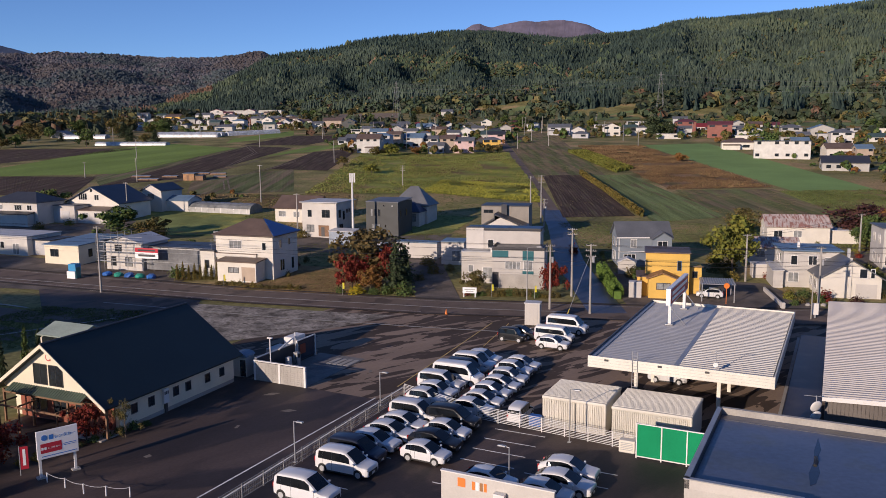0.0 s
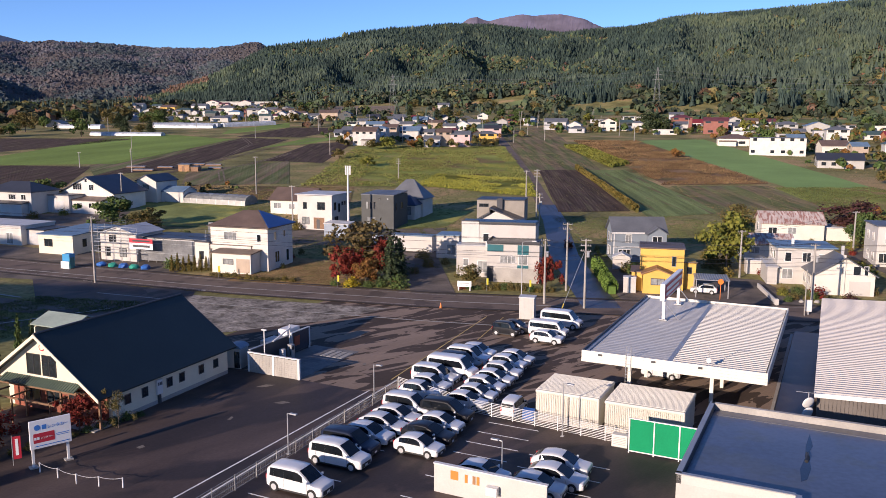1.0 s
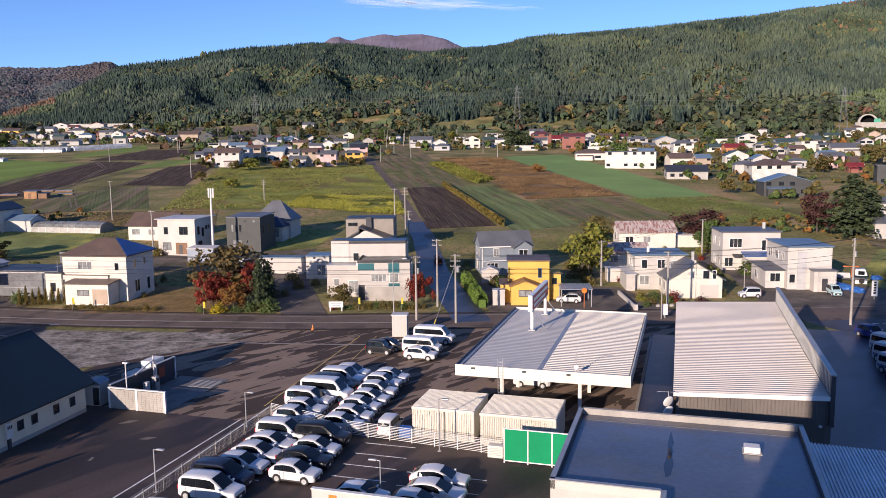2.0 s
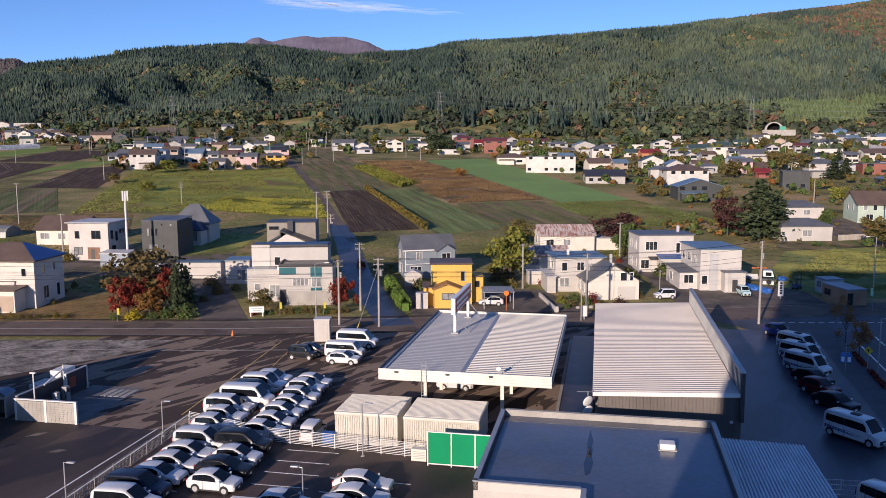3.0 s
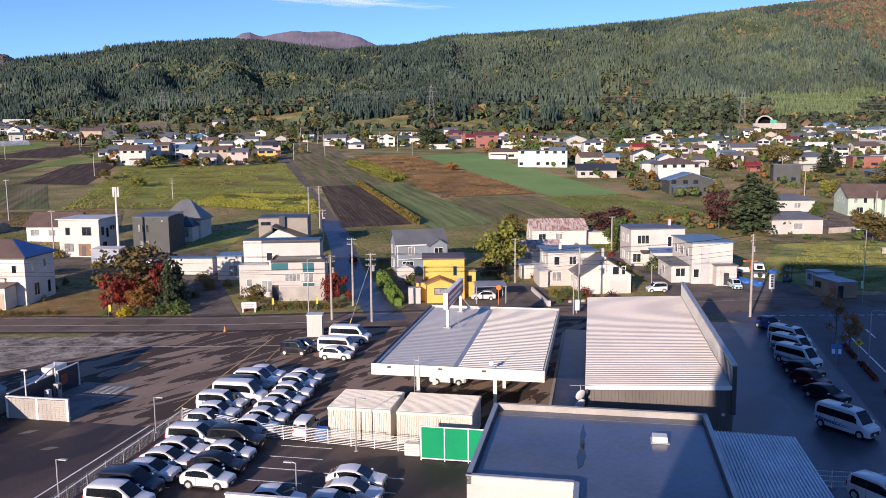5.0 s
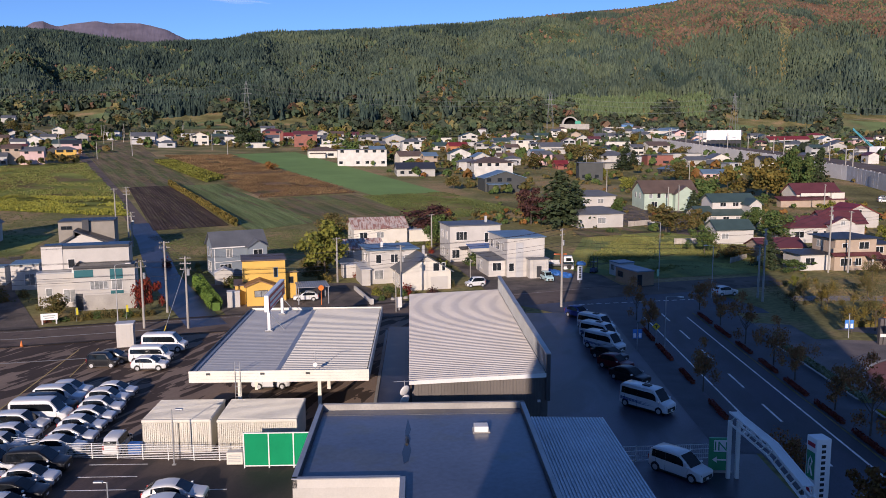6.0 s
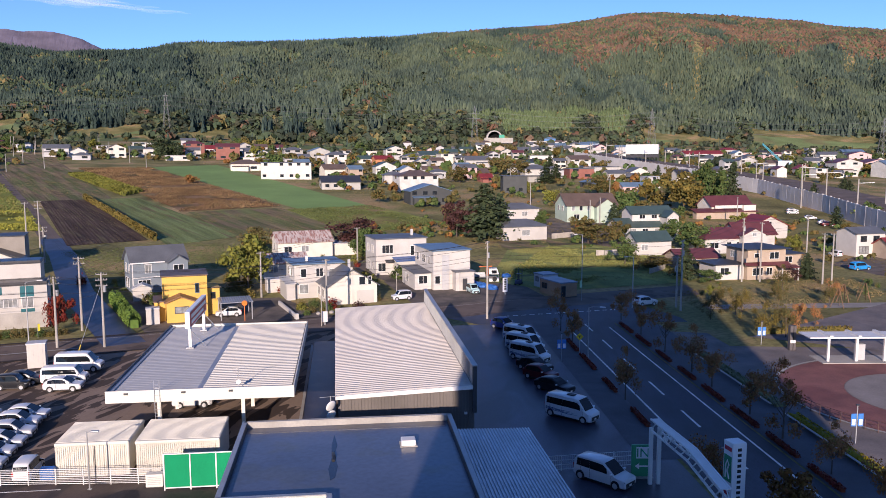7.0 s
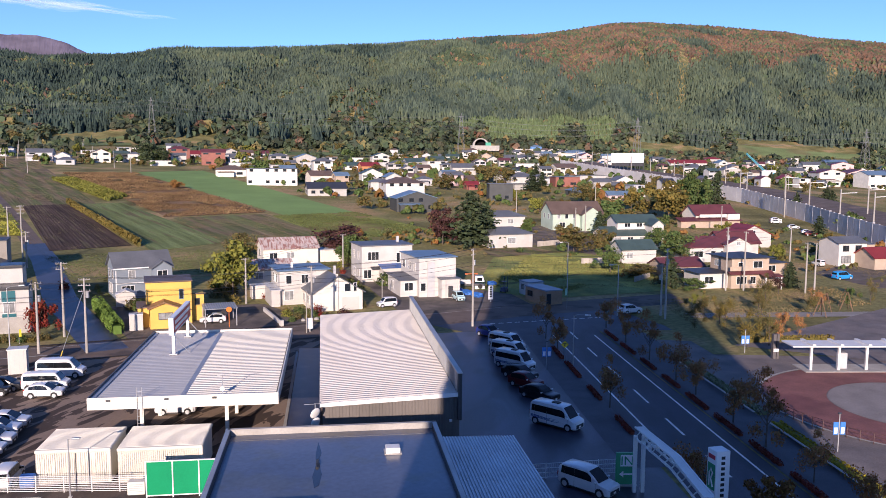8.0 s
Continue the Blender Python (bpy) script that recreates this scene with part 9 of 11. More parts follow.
# along the avenue
leaf_rust = foliage("leaves_rust", (0.36, 0.15, 0.06), (0.28, 0.13, 0.055), (0.3, 0.2, 0.07))
for s_, m_, h_ in ((121, leaf_rust, 4.6), (111, leaf_rust, 4.4), (101, leaf_rust, 4.8), (91.5, leaf_rust, 4.6), (85.5, leaf_rust, 4.2), (76.0, leaf_rust, 4.4), (69.2, leaf_rust, 5.2), (61.0, leaf_rust, 3.6), (52.5, leaf_rust, 4.2)):
    tree("sparse", *avenue(35.3, s_), h_, h_ * 0.72, m_, "young avenue tree with thinning autumn leaves", "avenue trees")
for s_, m_ in ((106.5, leaf_rust), (114, leaf_rust), (81.5, leaf_rust), (57.0, leaf_rust)):
    tree("sparse", *avenue(24.4, s_), 4.6, 2.9, m_, "young avenue tree with thinning autumn leaves", "avenue trees")
tree("round", *avenue(27.3, 52.0), 3.6, 3.4, leaf_orange, "rusty orange street tree")
for bx, by, bh, bm_ in ((105.4, 77.0, 4.6, leaf_gold), (97.5, 67.5, 4.8, leaf_gold), (101.0, 66.5, 5.4, leaf_olive), (104.4, 67.2, 5.2, leaf_rust), (110.8, 68.2, 3.0, leaf_rust), (128, 76.5, 4.0, leaf_olive), (133, 78, 4.2, leaf_rust), (139.7, 76.8, 4.2, leaf_green), (148.9, 77.7, 4.0, leaf_olive), (111.7, 86, 4.0, leaf_olive), (116, 91, 3.2, leaf_lime), (124, 84, 4.4, leaf_olive), (119, 80, 3.2, leaf_olive), (135, 90, 4.6, leaf_olive), (142, 92, 4.0, leaf_purple), (108, 80, 4.2, leaf_olive), (102, 80, 4.0, leaf_olive)):
    tree("sparse", bx, by, bh * 0.85, bh * 0.62, bm_, "planted tree with autumn leaves on the square's lawn", "square trees")
for bx, by in ((133, 77), (137, 75.5), (141, 78), (128, 75)):
    st = thing("tree_stakes", bx, by, plain(bx, by), 20, "bare wooden support stakes of a young tree", "stakes")
    for k in range(3):
        a = k * 2.1
        part("stake", tube([(1.2 * math.cos(a), 1.2 * math.sin(a), 0), (0.1 * math.cos(a), 0.1 * math.sin(a), 3.2)], 0.06, 5), wood_brown, st)


def hedge_row(name, pts, w, h, material, label, category="hedge", dens=26, size=0.12):
    """A hedge along a line: many leaf sprays over a boxy core."""
    r = np.random.default_rng(len(pts) + int(abs(pts[0][0])))
    P, N = [], []
    core = bmesh.new()
    for (x0, y0), (x1, y1) in zip(pts, pts[1:]):
        L = math.hypot(x1 - x0, y1 - y0)
        n = int(L * dens)
        t = r.uniform(0, 1, n)
        dx, dy = (x1 - x0) / L, (y1 - y0) / L
        a = r.uniform(0, math.pi, n)
        q = w / 2 * np.sign(np.cos(a)) * np.abs(np.cos(a)) ** 0.5 * r.uniform(0.9, 1.1, n)
        z = h * np.sin(a) ** 0.5 * r.uniform(0.85, 1.08, n)
        x, y = x0 + (x1 - x0) * t + dy * q, y0 + (y1 - y0) * t - dx * q
        zz = np.array([plain(u, v) for u, v in zip(x, y)])
        P.append(np.stack([x, y, zz + z], 1))
        N.append(np.stack([dy * np.cos(a), -dx * np.cos(a), np.sin(a)], 1))
        za, zb = plain(x0, y0), plain(x1, y1)
        c = [core.verts.new((px + sx * dy * w * 0.3, py - sx * dx * w * 0.3, pz + zz_)) for px, py, pz in ((x0, y0, za), (x1, y1, zb)) for sx in (-1, 1) for zz_ in (-0.1, h * 0.6)]
        for f in ((0, 1, 3, 2), (4, 6, 7, 5), (0, 4, 5, 1), (2, 3, 7, 6), (1, 5, 7, 3)):
            core.faces.new([c[i] for i in f])
    hd = tagged(thing(name), label, category)
    v, f = leaf_cards(np.concatenate(P), np.concatenate(N), size, r)
    tagged(part("foliage", from_arrays("foliage", v, f, material), None, hd), kind="stuff")
    part("core", core, material, hd)


hedge_row("hedge", [(26.6, 121.8), (27.2, 131), (27.9, 141.5)], 1.8, 2.0, leaf_hedge, "clipped bright green hedge beside the side road", dens=420, size=0.1)
hedge_row("crop_hedge", [(50, 203), (51, 301)], 1.0, 1.9, leaf_gold, "tall dry yellow crop row at the field edge", "crop row", 40, 0.22)
for k in range(5):
    hedge_row("crop_row", [(65.5 + k * 1.9, 307 + k * 2), (62 + k * 1.9, 400)], 1.3, 1.5, leaf_lime, "yellow-green tall crop row", "crop row", 18, 0.28)
hedge_row("flower_bed", [avenue(39.2, 52), avenue(39.2, 75)], 1.2, 0.5, leaf_yellow, "bed of yellow flowers behind a stone kerb", "flower bed", 60, 0.1)
hedge_row("flower_bed", [avenue(39.4, 78), avenue(39.6, 100)], 1.2, 0.45, foliage("leaves_pale", (0.3, 0.3, 0.25), (0.12, 0.16, 0.06), (0.2, 0.2, 0.1)), "bed of pale flowers behind a stone kerb", "flower bed", 60, 0.1)
for q_, s0, s1 in ((24.1, 93, 100), (24.1, 84, 89), (24.1, 102, 108), (24.1, 73, 78), (34.3, 104, 110), (34.3, 96, 101), (34.3, 88, 93), (34.3, 80, 85.5), (34.3, 72, 78), (34.3, 64.5, 70), (34.3, 57.5, 62.5), (34.3, 112, 118), (34.3, 50, 55.5)):
    hedge_row("red_hedge", [avenue(q_, s0), avenue(q_, s1)], 0.5, 0.42, leaf_red, "low dark red hedge along the avenue kerb", dens=70, size=0.08)
hedge_row("hedge", [(100.5, 69.5), (112, 63.5)], 0.9, 0.9, leaf_gold, "low golden hedge behind the shelter", dens=60, size=0.12)

# ---- street furniture, poles and wires ----
pole_grey = surface("pole_concrete", (0.33, 0.31, 0.28), 0.8, 0.15, 5, 0.5, 0.1)


def utility_pole(x, y, h, yaw=0, arms=2, can=True, label="grey concrete utility pole with crossarms"):
    p = thing("utility_pole", x, y, plain(x, y), yaw, label, "utility pole", "utility poles")
    part("pole", tube([(0, 0, 0), (0, 0, h)], 0.19, 8, taper=0.12), pole_grey, p)
    for k in range(arms):
        z = h - 0.25 - k * 0.75
        arm = part("crossarm", boxes((-0.75, -0.04, z - 0.04, 0.75, 0.04, z + 0.04)), pole_grey, p)
        for s in (() if x * x + y * y > 90000 else (-0.65, -0.3, 0.3, 0.65)):
            part("insulator", tube([(s, 0, z + 0.05), (s, 0, z + 0.22)], 0.035, 6), pole_grey, arm)
    if can:
        part("transformer", tube([(0.35, 0, h - 2.6), (0.35, 0, h - 1.8)], 0.22, 10), metal_grey, p)
        part("bracket", boxes((0.0, -0.05, h - 2.5, 0.2, 0.05, h - 2.4)), metal_grey, p)
    return p


for x, y, h, yaw, arms, can in ((-55.5, 129.8, 10.8, -19, 1, False), (-81.1, 208.6, 9.6, -19, 1, False), (-53, 237, 11, -19, 1, False), (-32.5, 180.9, 9.8, -19, 1, False),
                                (19.9, 124, 10.7, -8, 2, False), (20.7, 112.6, 10.0, -20, 3, True), (15.4, 115.5, 9.5, 20, 2, True), (23.8, 196.1, 11.6, 0, 3, False),
                                (23.1, 184.5, 7.5, 0, 2, True), (21.7, 200.4, 10.9, 0, 1, False), (-110.5, 294.7, 8.5, -10, 2, False), (-135.9, 310, 6, -10, 1, False), (-13.3, 272, 7, 0, 3, False),
                                (52.1, 110.9, 9.6, 10, 3, True), (73.8, 99.5, 12.1, 30, 2, True)):
    utility_pole(x, y, h, yaw, arms, can)
for x, y, h, yaw, arms, can in ((50.4, 133.6, 8, 10, 1, False), (80.1, 154.8, 8, 10, 1, False), (103.9, 87.4, 11.6, 20, 2, True), (105.6, 89.8, 8.6, 75, 1, True), (136.4, 99.9, 12.7, 10, 3, True), (139.5, 98, 11.8, 70, 1, False),
                                (147.2, 89.6, 10, 70, 2, False), (181, 114.6, 9.7, 70, 2, False), (145.6, 86.8, 10.3, 70, 1, False), (170, 178, 8, 60, 1, False), (178, 182, 8, 60, 1, False), (215, 160, 9, 60, 1, False), (240, 240, 9, 60, 1, False), (190, 230, 8, 60, 1, False)):
    utility_pole(x, y, h, yaw, arms, can)
pr = random.Random(3)
for i in range(46):
    az, d = pr.choice((pr.uniform(8, 60), pr.uniform(-22, 8))), pr.uniform(330, 700)
    vx, vy = d * math.sin(radians(az)), d * math.cos(radians(az))
    if 28 < vx < 140 and 180 < vy < 420:
        continue
    utility_pole(vx, vy, pr.uniform(8, 10), pr.uniform(0, 90), 1, False, "slim utility pole among the far houses")
# thin posts
for x, y, h, lab in ((50.1, 108.5, 6.3, "thin grey steel pole beside the alley"), (73, 125.9, 3.6, "thin pale post on the gravel drive")):
    p = thing("post", x, y, plain(x, y), 0, lab, "post")
    part("shaft", tube([(0, 0, 0), (0, 0, h)], 0.08, 8), pole_grey, p)
    part("cap", tube([(0, 0, h), (0, 0, h + 0.05)], 0.09, 8), metal_grey, p)
cab = thing("meter_cabinet", 50.9, 109.2, plain(50.9, 109.2), -12, "white electric cabinet on the paired poles", "cabinet")
part("case", boxes((-0.4, -0.35, 0.5, 0.4, 0.0, 2.1), bevel=0.03), trim_white, cab)
part("stand", boxes((-0.1, -0.2, 0, 0.1, 0.0, 0.5)), metal_grey, cab)
# mobile-phone mast
p = thing("phone_mast", -19.6, 176.7, plain(-19.6, 176.7), 0, "tall white mobile phone mast with box aerials", "mast")
part("pole", tube([(0, 0, 0), (0, 0, 14.4)], 0.3, 10, taper=0.16), trim_white, p)
for k in range(3):
    part("aerial", boxes((-0.55 + 0.45 * k, -0.3, 12.6, -0.25 + 0.45 * k, -0.05, 14.6)), trim_white, p)
# white hoarding on posts behind the cube house
p = thing("field_board", -27.5, 214, plain(-27.5, 214), -19, "small white signboard on posts in the field", "sign")
part("board", boxes((-1.7, -0.05, 1.6, 1.7, 0.05, 3.8)), sign_white, p)
for s in (-1.2, 1.2):
    part("post", boxes((s - 0.06, 0.052, 0, s + 0.06, 0.15, 3.7)), wood_brown, p)


def cable(pts, sag, r=0.025, n=8, bm=None):
    bm = bm or bmesh.new()
    for a, b in zip(pts, pts[1:]):
        a, b = Vector(a), Vector(b)
        tube([a.lerp(b, i / n) - Vector((0, 0, sag * 4 * (i / n) * (1 - i / n))) for i in range(n + 1)], r, 3, bm=bm)
    return bm


wire_dark = paint("wire_dark", (0.03, 0.03, 0.03), 0.6, 0.1)


def line_of(poles, offs, label):
    w = thing("overhead_line", 0, 0, 0, 0, label, "power line")
    for dz, dx in offs:
        pts = [(x + dx, y, plain(x, y) + h + dz) for x, y, h in poles]
        part("wire", cable(pts, 0.5), wire_dark, w)


line_of([(-160, 168, 10.8), (-55.5, 129.8, 10.8), (15.4, 115.5, 9.5), (20.7, 112.6, 10), (52.1, 110.9, 9.6), (73.8, 99.5, 12.1), (103.9, 87.4, 11.6), (136.4, 99.9, 12.7), (181, 114.6, 9.7)], ((0, 0.3), (-0.1, -0.4), (-0.8, 0.2), (-2.0, 0.0), (-2.6, 0.1)), "thin dark overhead wires along the main road")
line_of([(20.7, 112.6, 10), (19.9, 124, 10.7), (23.1, 184.5, 7.5), (21.7, 200.4, 10.9), (28, 330, 10)], ((0, 0.3), (-0.1, -0.4), (-0.9, 0.0)), "thin dark overhead wires up the side road")
line_of([(52.1, 110.9, 9.6), (50.4, 133.6, 8), (80.1, 154.8, 8)], ((0, 0.2), (-0.5, -0.2)), "thin overhead wires between the houses")
guy = thing("guy_wire", 20.7, 112.6, 0, 0, "yellow-sleeved guy wire of a pole", "guy wire")
part("stay", tube([(0, 0, 8.8), (-3.4, -3.2, 1.6)], 0.03, 5), metal_grey, guy)
part("sleeve", tube([(-3.4, -3.2, 1.6), (-4.1, -3.9, 0.05)], 0.07, 6), paint("sleeve_yellow", (0.6, 0.42, 0.05), 0.6), guy)


def street_lamp(x, y, h, yaw, label="grey street lamp with a long arm"):
    p = thing("street_lamp", x, y, plain(x, y), yaw, label, "street lamp", "street lamps")
    part("pole", tube([(0, 0, 0), (0, 0, h)], 0.09, 8, taper=0.06), metal_grey, p)
    part("arm", tube([(0, 0, h), (0.5, 0, h + 0.15), (1.6, 0, h + 0.2)], 0.035, 6), metal_grey, p)
    part("lantern", boxes((1.4, -0.12, h + 0.12, 2.1, 0.12, h + 0.26), bevel=0.03), trim_white, p)


for x, y, h, yaw in ((12.6, 120.4, 8.2, 0), (106.6, 113.5, 9.8, 180), (99, 93.3, 8.5, 180)):
    street_lamp(x, y, h, yaw)
for s_ in (98.5,):
    lx, ly = avenue(24.6, s_)
    street_lamp(lx, ly, 6.5, -60, "slim dark street lamp beside the avenue")


pylon_steel = paint("pylon_steel", (0.16, 0.17, 0.18), 0.6, 0.1)


def pylon(x, y, z, h, yaw):
    """A lattice tower for high-voltage lines."""
    p = thing("power_pylon", x, y, z, yaw, "grey steel lattice power pylon before the hills", "pylon", "power pylons")
    half = lambda k: (3.4 * (1 - k) + 0.55 * k) if k < 0.7 else (1.3 * (1 - k) / 0.3 * 0.9 + 0.25)
    lv = [0, 0.16, 0.3, 0.43, 0.55, 0.66, 0.76, 0.86, 0.94, 1.0]
    for sx, sy in ((-1, -1), (1, -1), (1, 1), (-1, 1)):
        part("leg", tube([(sx * half(k), sy * half(k), h * k) for k in lv], 0.12, 4), pylon_steel, p)
    lat = bmesh.new()
    for a, b in zip(lv, lv[1:]):
        ha, hb = half(a), half(b)
        for s in range(4):
            c = [(-1, -1), (1, -1), (1, 1), (-1, 1)]
            (ax, ay), (bx, by) = c[s], c[(s + 1) % 4]
            tube([(ax * ha, ay * ha, h * a), (bx * hb, by * hb, h * b)], 0.07, 3, bm=lat)
    tagged(part("lattice", lat, pylon_steel, p), kind="stuff")
    for k in (0.7, 0.82, 0.93):
        part("crossarm", tube([(-5 + 3 * (k - 0.7) * 4, 0, h * k), (5 - 3 * (k - 0.7) * 4, 0, h * k)], 0.14, 4), pylon_steel, p)


PYLONS = [(-420, 840, 0, 38), (-49.6, 899.1, 41.5, 37.5), (212.5, 802.8, 38.5, 39.5), (440, 614, 29.5, 38), (512, 466, 21, 39), (660.6, 356, 15, 36), (900, 200, 10, 38)]
for x, y, z, h in PYLONS[1:6]:
    pylon(x, y, land(x, y), h, -25)
hv = thing("high_voltage_line", 0, 0, 0, 0, "faint high-voltage wires strung between pylons", "power line")
for k in (0.7, 0.82, 0.93):
    for s in (-1, 1):
        part("wire", cable([(x + 4 * s, y, (z if i in (0, 6) else land(x, y)) + h * k) for i, (x, y, z, h) in enumerate(PYLONS)], 6, 0.045, 12), pylon_steel, hv)
for az_, d_, h_ in ((-22.0, 1900, 45), (-17.6, 1800, 40), (-16.3, 1850, 42)):
    pylon(d_ * math.sin(radians(az_)), d_ * math.cos(radians(az_)), 80, h_, 10)

# ---- things in the car park ----
def wash_bay():
    x, y = lot(-55.0, 65.6)
    b = thing("block_wall", x, y, 0, LOT_YAW, "whitewashed concrete block wall of the filling bay", "wall")
    for i in range(2):
        for r in range(9):
            for c in range(7):
                part("block", boxes((0.12 + i * 3.25 + c * 0.44, 0.02, 0.08 + r * 0.215, 0.545 + i * 3.25 + c * 0.44, 0.16, 0.285 + r * 0.215)), concrete, b)
    part("core", boxes((0.05, 0.05, 0, 6.5, 0.14, 2.02)), concrete, b)
    for px in (0, 3.2, 6.4):
        part("pier", boxes((px - 0.1, 0, 0, px + 0.14, 0.2, 2.1)), trim_white, b)
    part("coping", boxes((-0.1, -0.02, 2.102, 6.55, 0.22, 2.2)), trim_white, b)
    part("side_wall", boxes((-0.1, 0.22, 0, 0.1, 10.6, 2.3)), metal_dark, b, "dark side wall")
    part("side_coping", boxes((-0.14, 0.24, 2.302, 0.14, 10.6, 2.38)), metal_grey, b)
    x, y = lot(-54.2, 67.0)
    g = thing("filling_bay", x, y, 0, LOT_YAW, "small self-service filling bay with a glazed screen and pumps", "filling bay")
    part("slab", boxes((-0.6, -1.1, 0, 5.6, 10.2, 0.08)), surface("slab_worn", (0.2, 0.19, 0.18), 0.85, 0.2, 5, 0.4, 0.2, stain=(0.13, 0.125, 0.125), stain_scale=0.4), g, "grey concrete slab")
    part("slab_joint", boxes((2.4, -1.1, 0.082, 2.45, 10.2, 0.088), (-0.6, 5.2, 0.082, 5.6, 5.25, 0.088)), metal_dark, g)
    for k in range(4):
        part("pallet", boxes((2.6 + 0.75 * k, 6.8, 0.09, 3.2 + 0.75 * k, 9.2, 0.13)), concrete, g, "pale floor board")
    part("screen", boxes((-0.66, 5.8, 0.3, -0.58, 9.2, 2.5)), surface("smoked_panel", (0.05, 0.055, 0.07), 0.2), g, "dark glazed screen in a white frame")
    for sy in (5.8, 9.2):
        part("screen_post", boxes((-0.7, sy - 0.08, 0, -0.5, sy + 0.08, 2.6)), trim_white, g)
    part("screen_rail", boxes((-0.7, 5.9, 2.502, -0.5, 9.1, 2.6)), trim_white, g)
    part("notice", boxes((-0.56, 6.3, 0.9, -0.53, 7.3, 2.0)), paint("notice_red", (0.3, 0.06, 0.03), 0.5), g, "dull red notice board")
    part("pump", boxes((0.0, 4.2, 0.1, 0.6, 4.8, 1.7), bevel=0.04), metal_grey, g, "grey fuel pump")
    part("pump_screen", boxes((0.602, 4.32, 1.1, 0.62, 4.68, 1.5)), black_paint, g)
    part("pump", boxes((0.0, 2.8, 0.1, 0.55, 3.3, 1.5), bevel=0.04), grey_light_wall, g, "pale fuel pump")
    part("hose", tube([(0.3, 4.2, 1.5), (0.7, 3.9, 0.7), (0.4, 3.6, 0.3), (0.3, 3.3, 1.2)], 0.035, 6), black_paint, g)
    part("hose_arm", tube([(-0.5, 2.4, 2.4), (-0.4, 5.4, 3.3)], 0.09, 6), trim_white, g)
    part("arm_post", tube([(-0.45, 5.3, 0), (-0.45, 5.3, 3.7)], 0.06, 6), trim_white, g)
    part("roof_unit", boxes((-2.3, 5.6, 2.0, -1.0, 8.0, 2.9), bevel=0.08), trim_white, g, "white steel tank box beside the wall")
    part("unit_leg", boxes((-2.2, 5.7, 0, -2.05, 5.85, 2.0), (-1.25, 5.7, 0, -1.1, 5.85, 2.0), (-2.2, 7.75, 0, -2.05, 7.9, 2.0), (-1.25, 7.75, 0, -1.1, 7.9, 2.0)), metal_grey, g)
    part("store", boxes((-2.6, 2.8, 0, -1.1, 5.2, 2.2), bevel=0.04), metal_grey, g, "grey store box beside the wall")
    part("lamp_pole", tube([(0.9, -0.8, 0), (0.9, -0.8, 4.6)], 0.06, 6), trim_white, g)
    part("lamp_head", boxes((0.6, -0.9, 4.55, 1.2, -0.7, 4.68)), trim_white, g)
    x, y = lot(-57.3, 66.6)
    k = thing("kiosk", x, y, 0, LOT_YAW + 8, "small white booth with a rounded blue roof", "kiosk")
    part("cabin", boxes((-0.85, -0.8, 0, 0.85, 0.8, 2.2), bevel=0.04), white_wall, k)
    part("door", boxes((0.1, -0.83, 0.1, 0.75, -0.802, 1.9)), glass, k)
    bm = bmesh.new()
    rows = [[bm.verts.new((-0.95 * math.cos(math.pi * i / 8), yy, 2.2 + 0.45 * math.sin(math.pi * i / 8))) for i in range(9)] for yy in (-0.9, 0.9)]
    for i in range(8):
        bm.faces.new((rows[0][i], rows[0][i + 1], rows[1][i + 1], rows[1][i]))
    bm.faces.new(rows[0])
    bm.faces.new(rows[1][::-1])
    bmesh.ops.recalc_face_normals(bm, faces=bm.faces[:])
    part("roof", bm, roof_steel, k)


wash_bay()


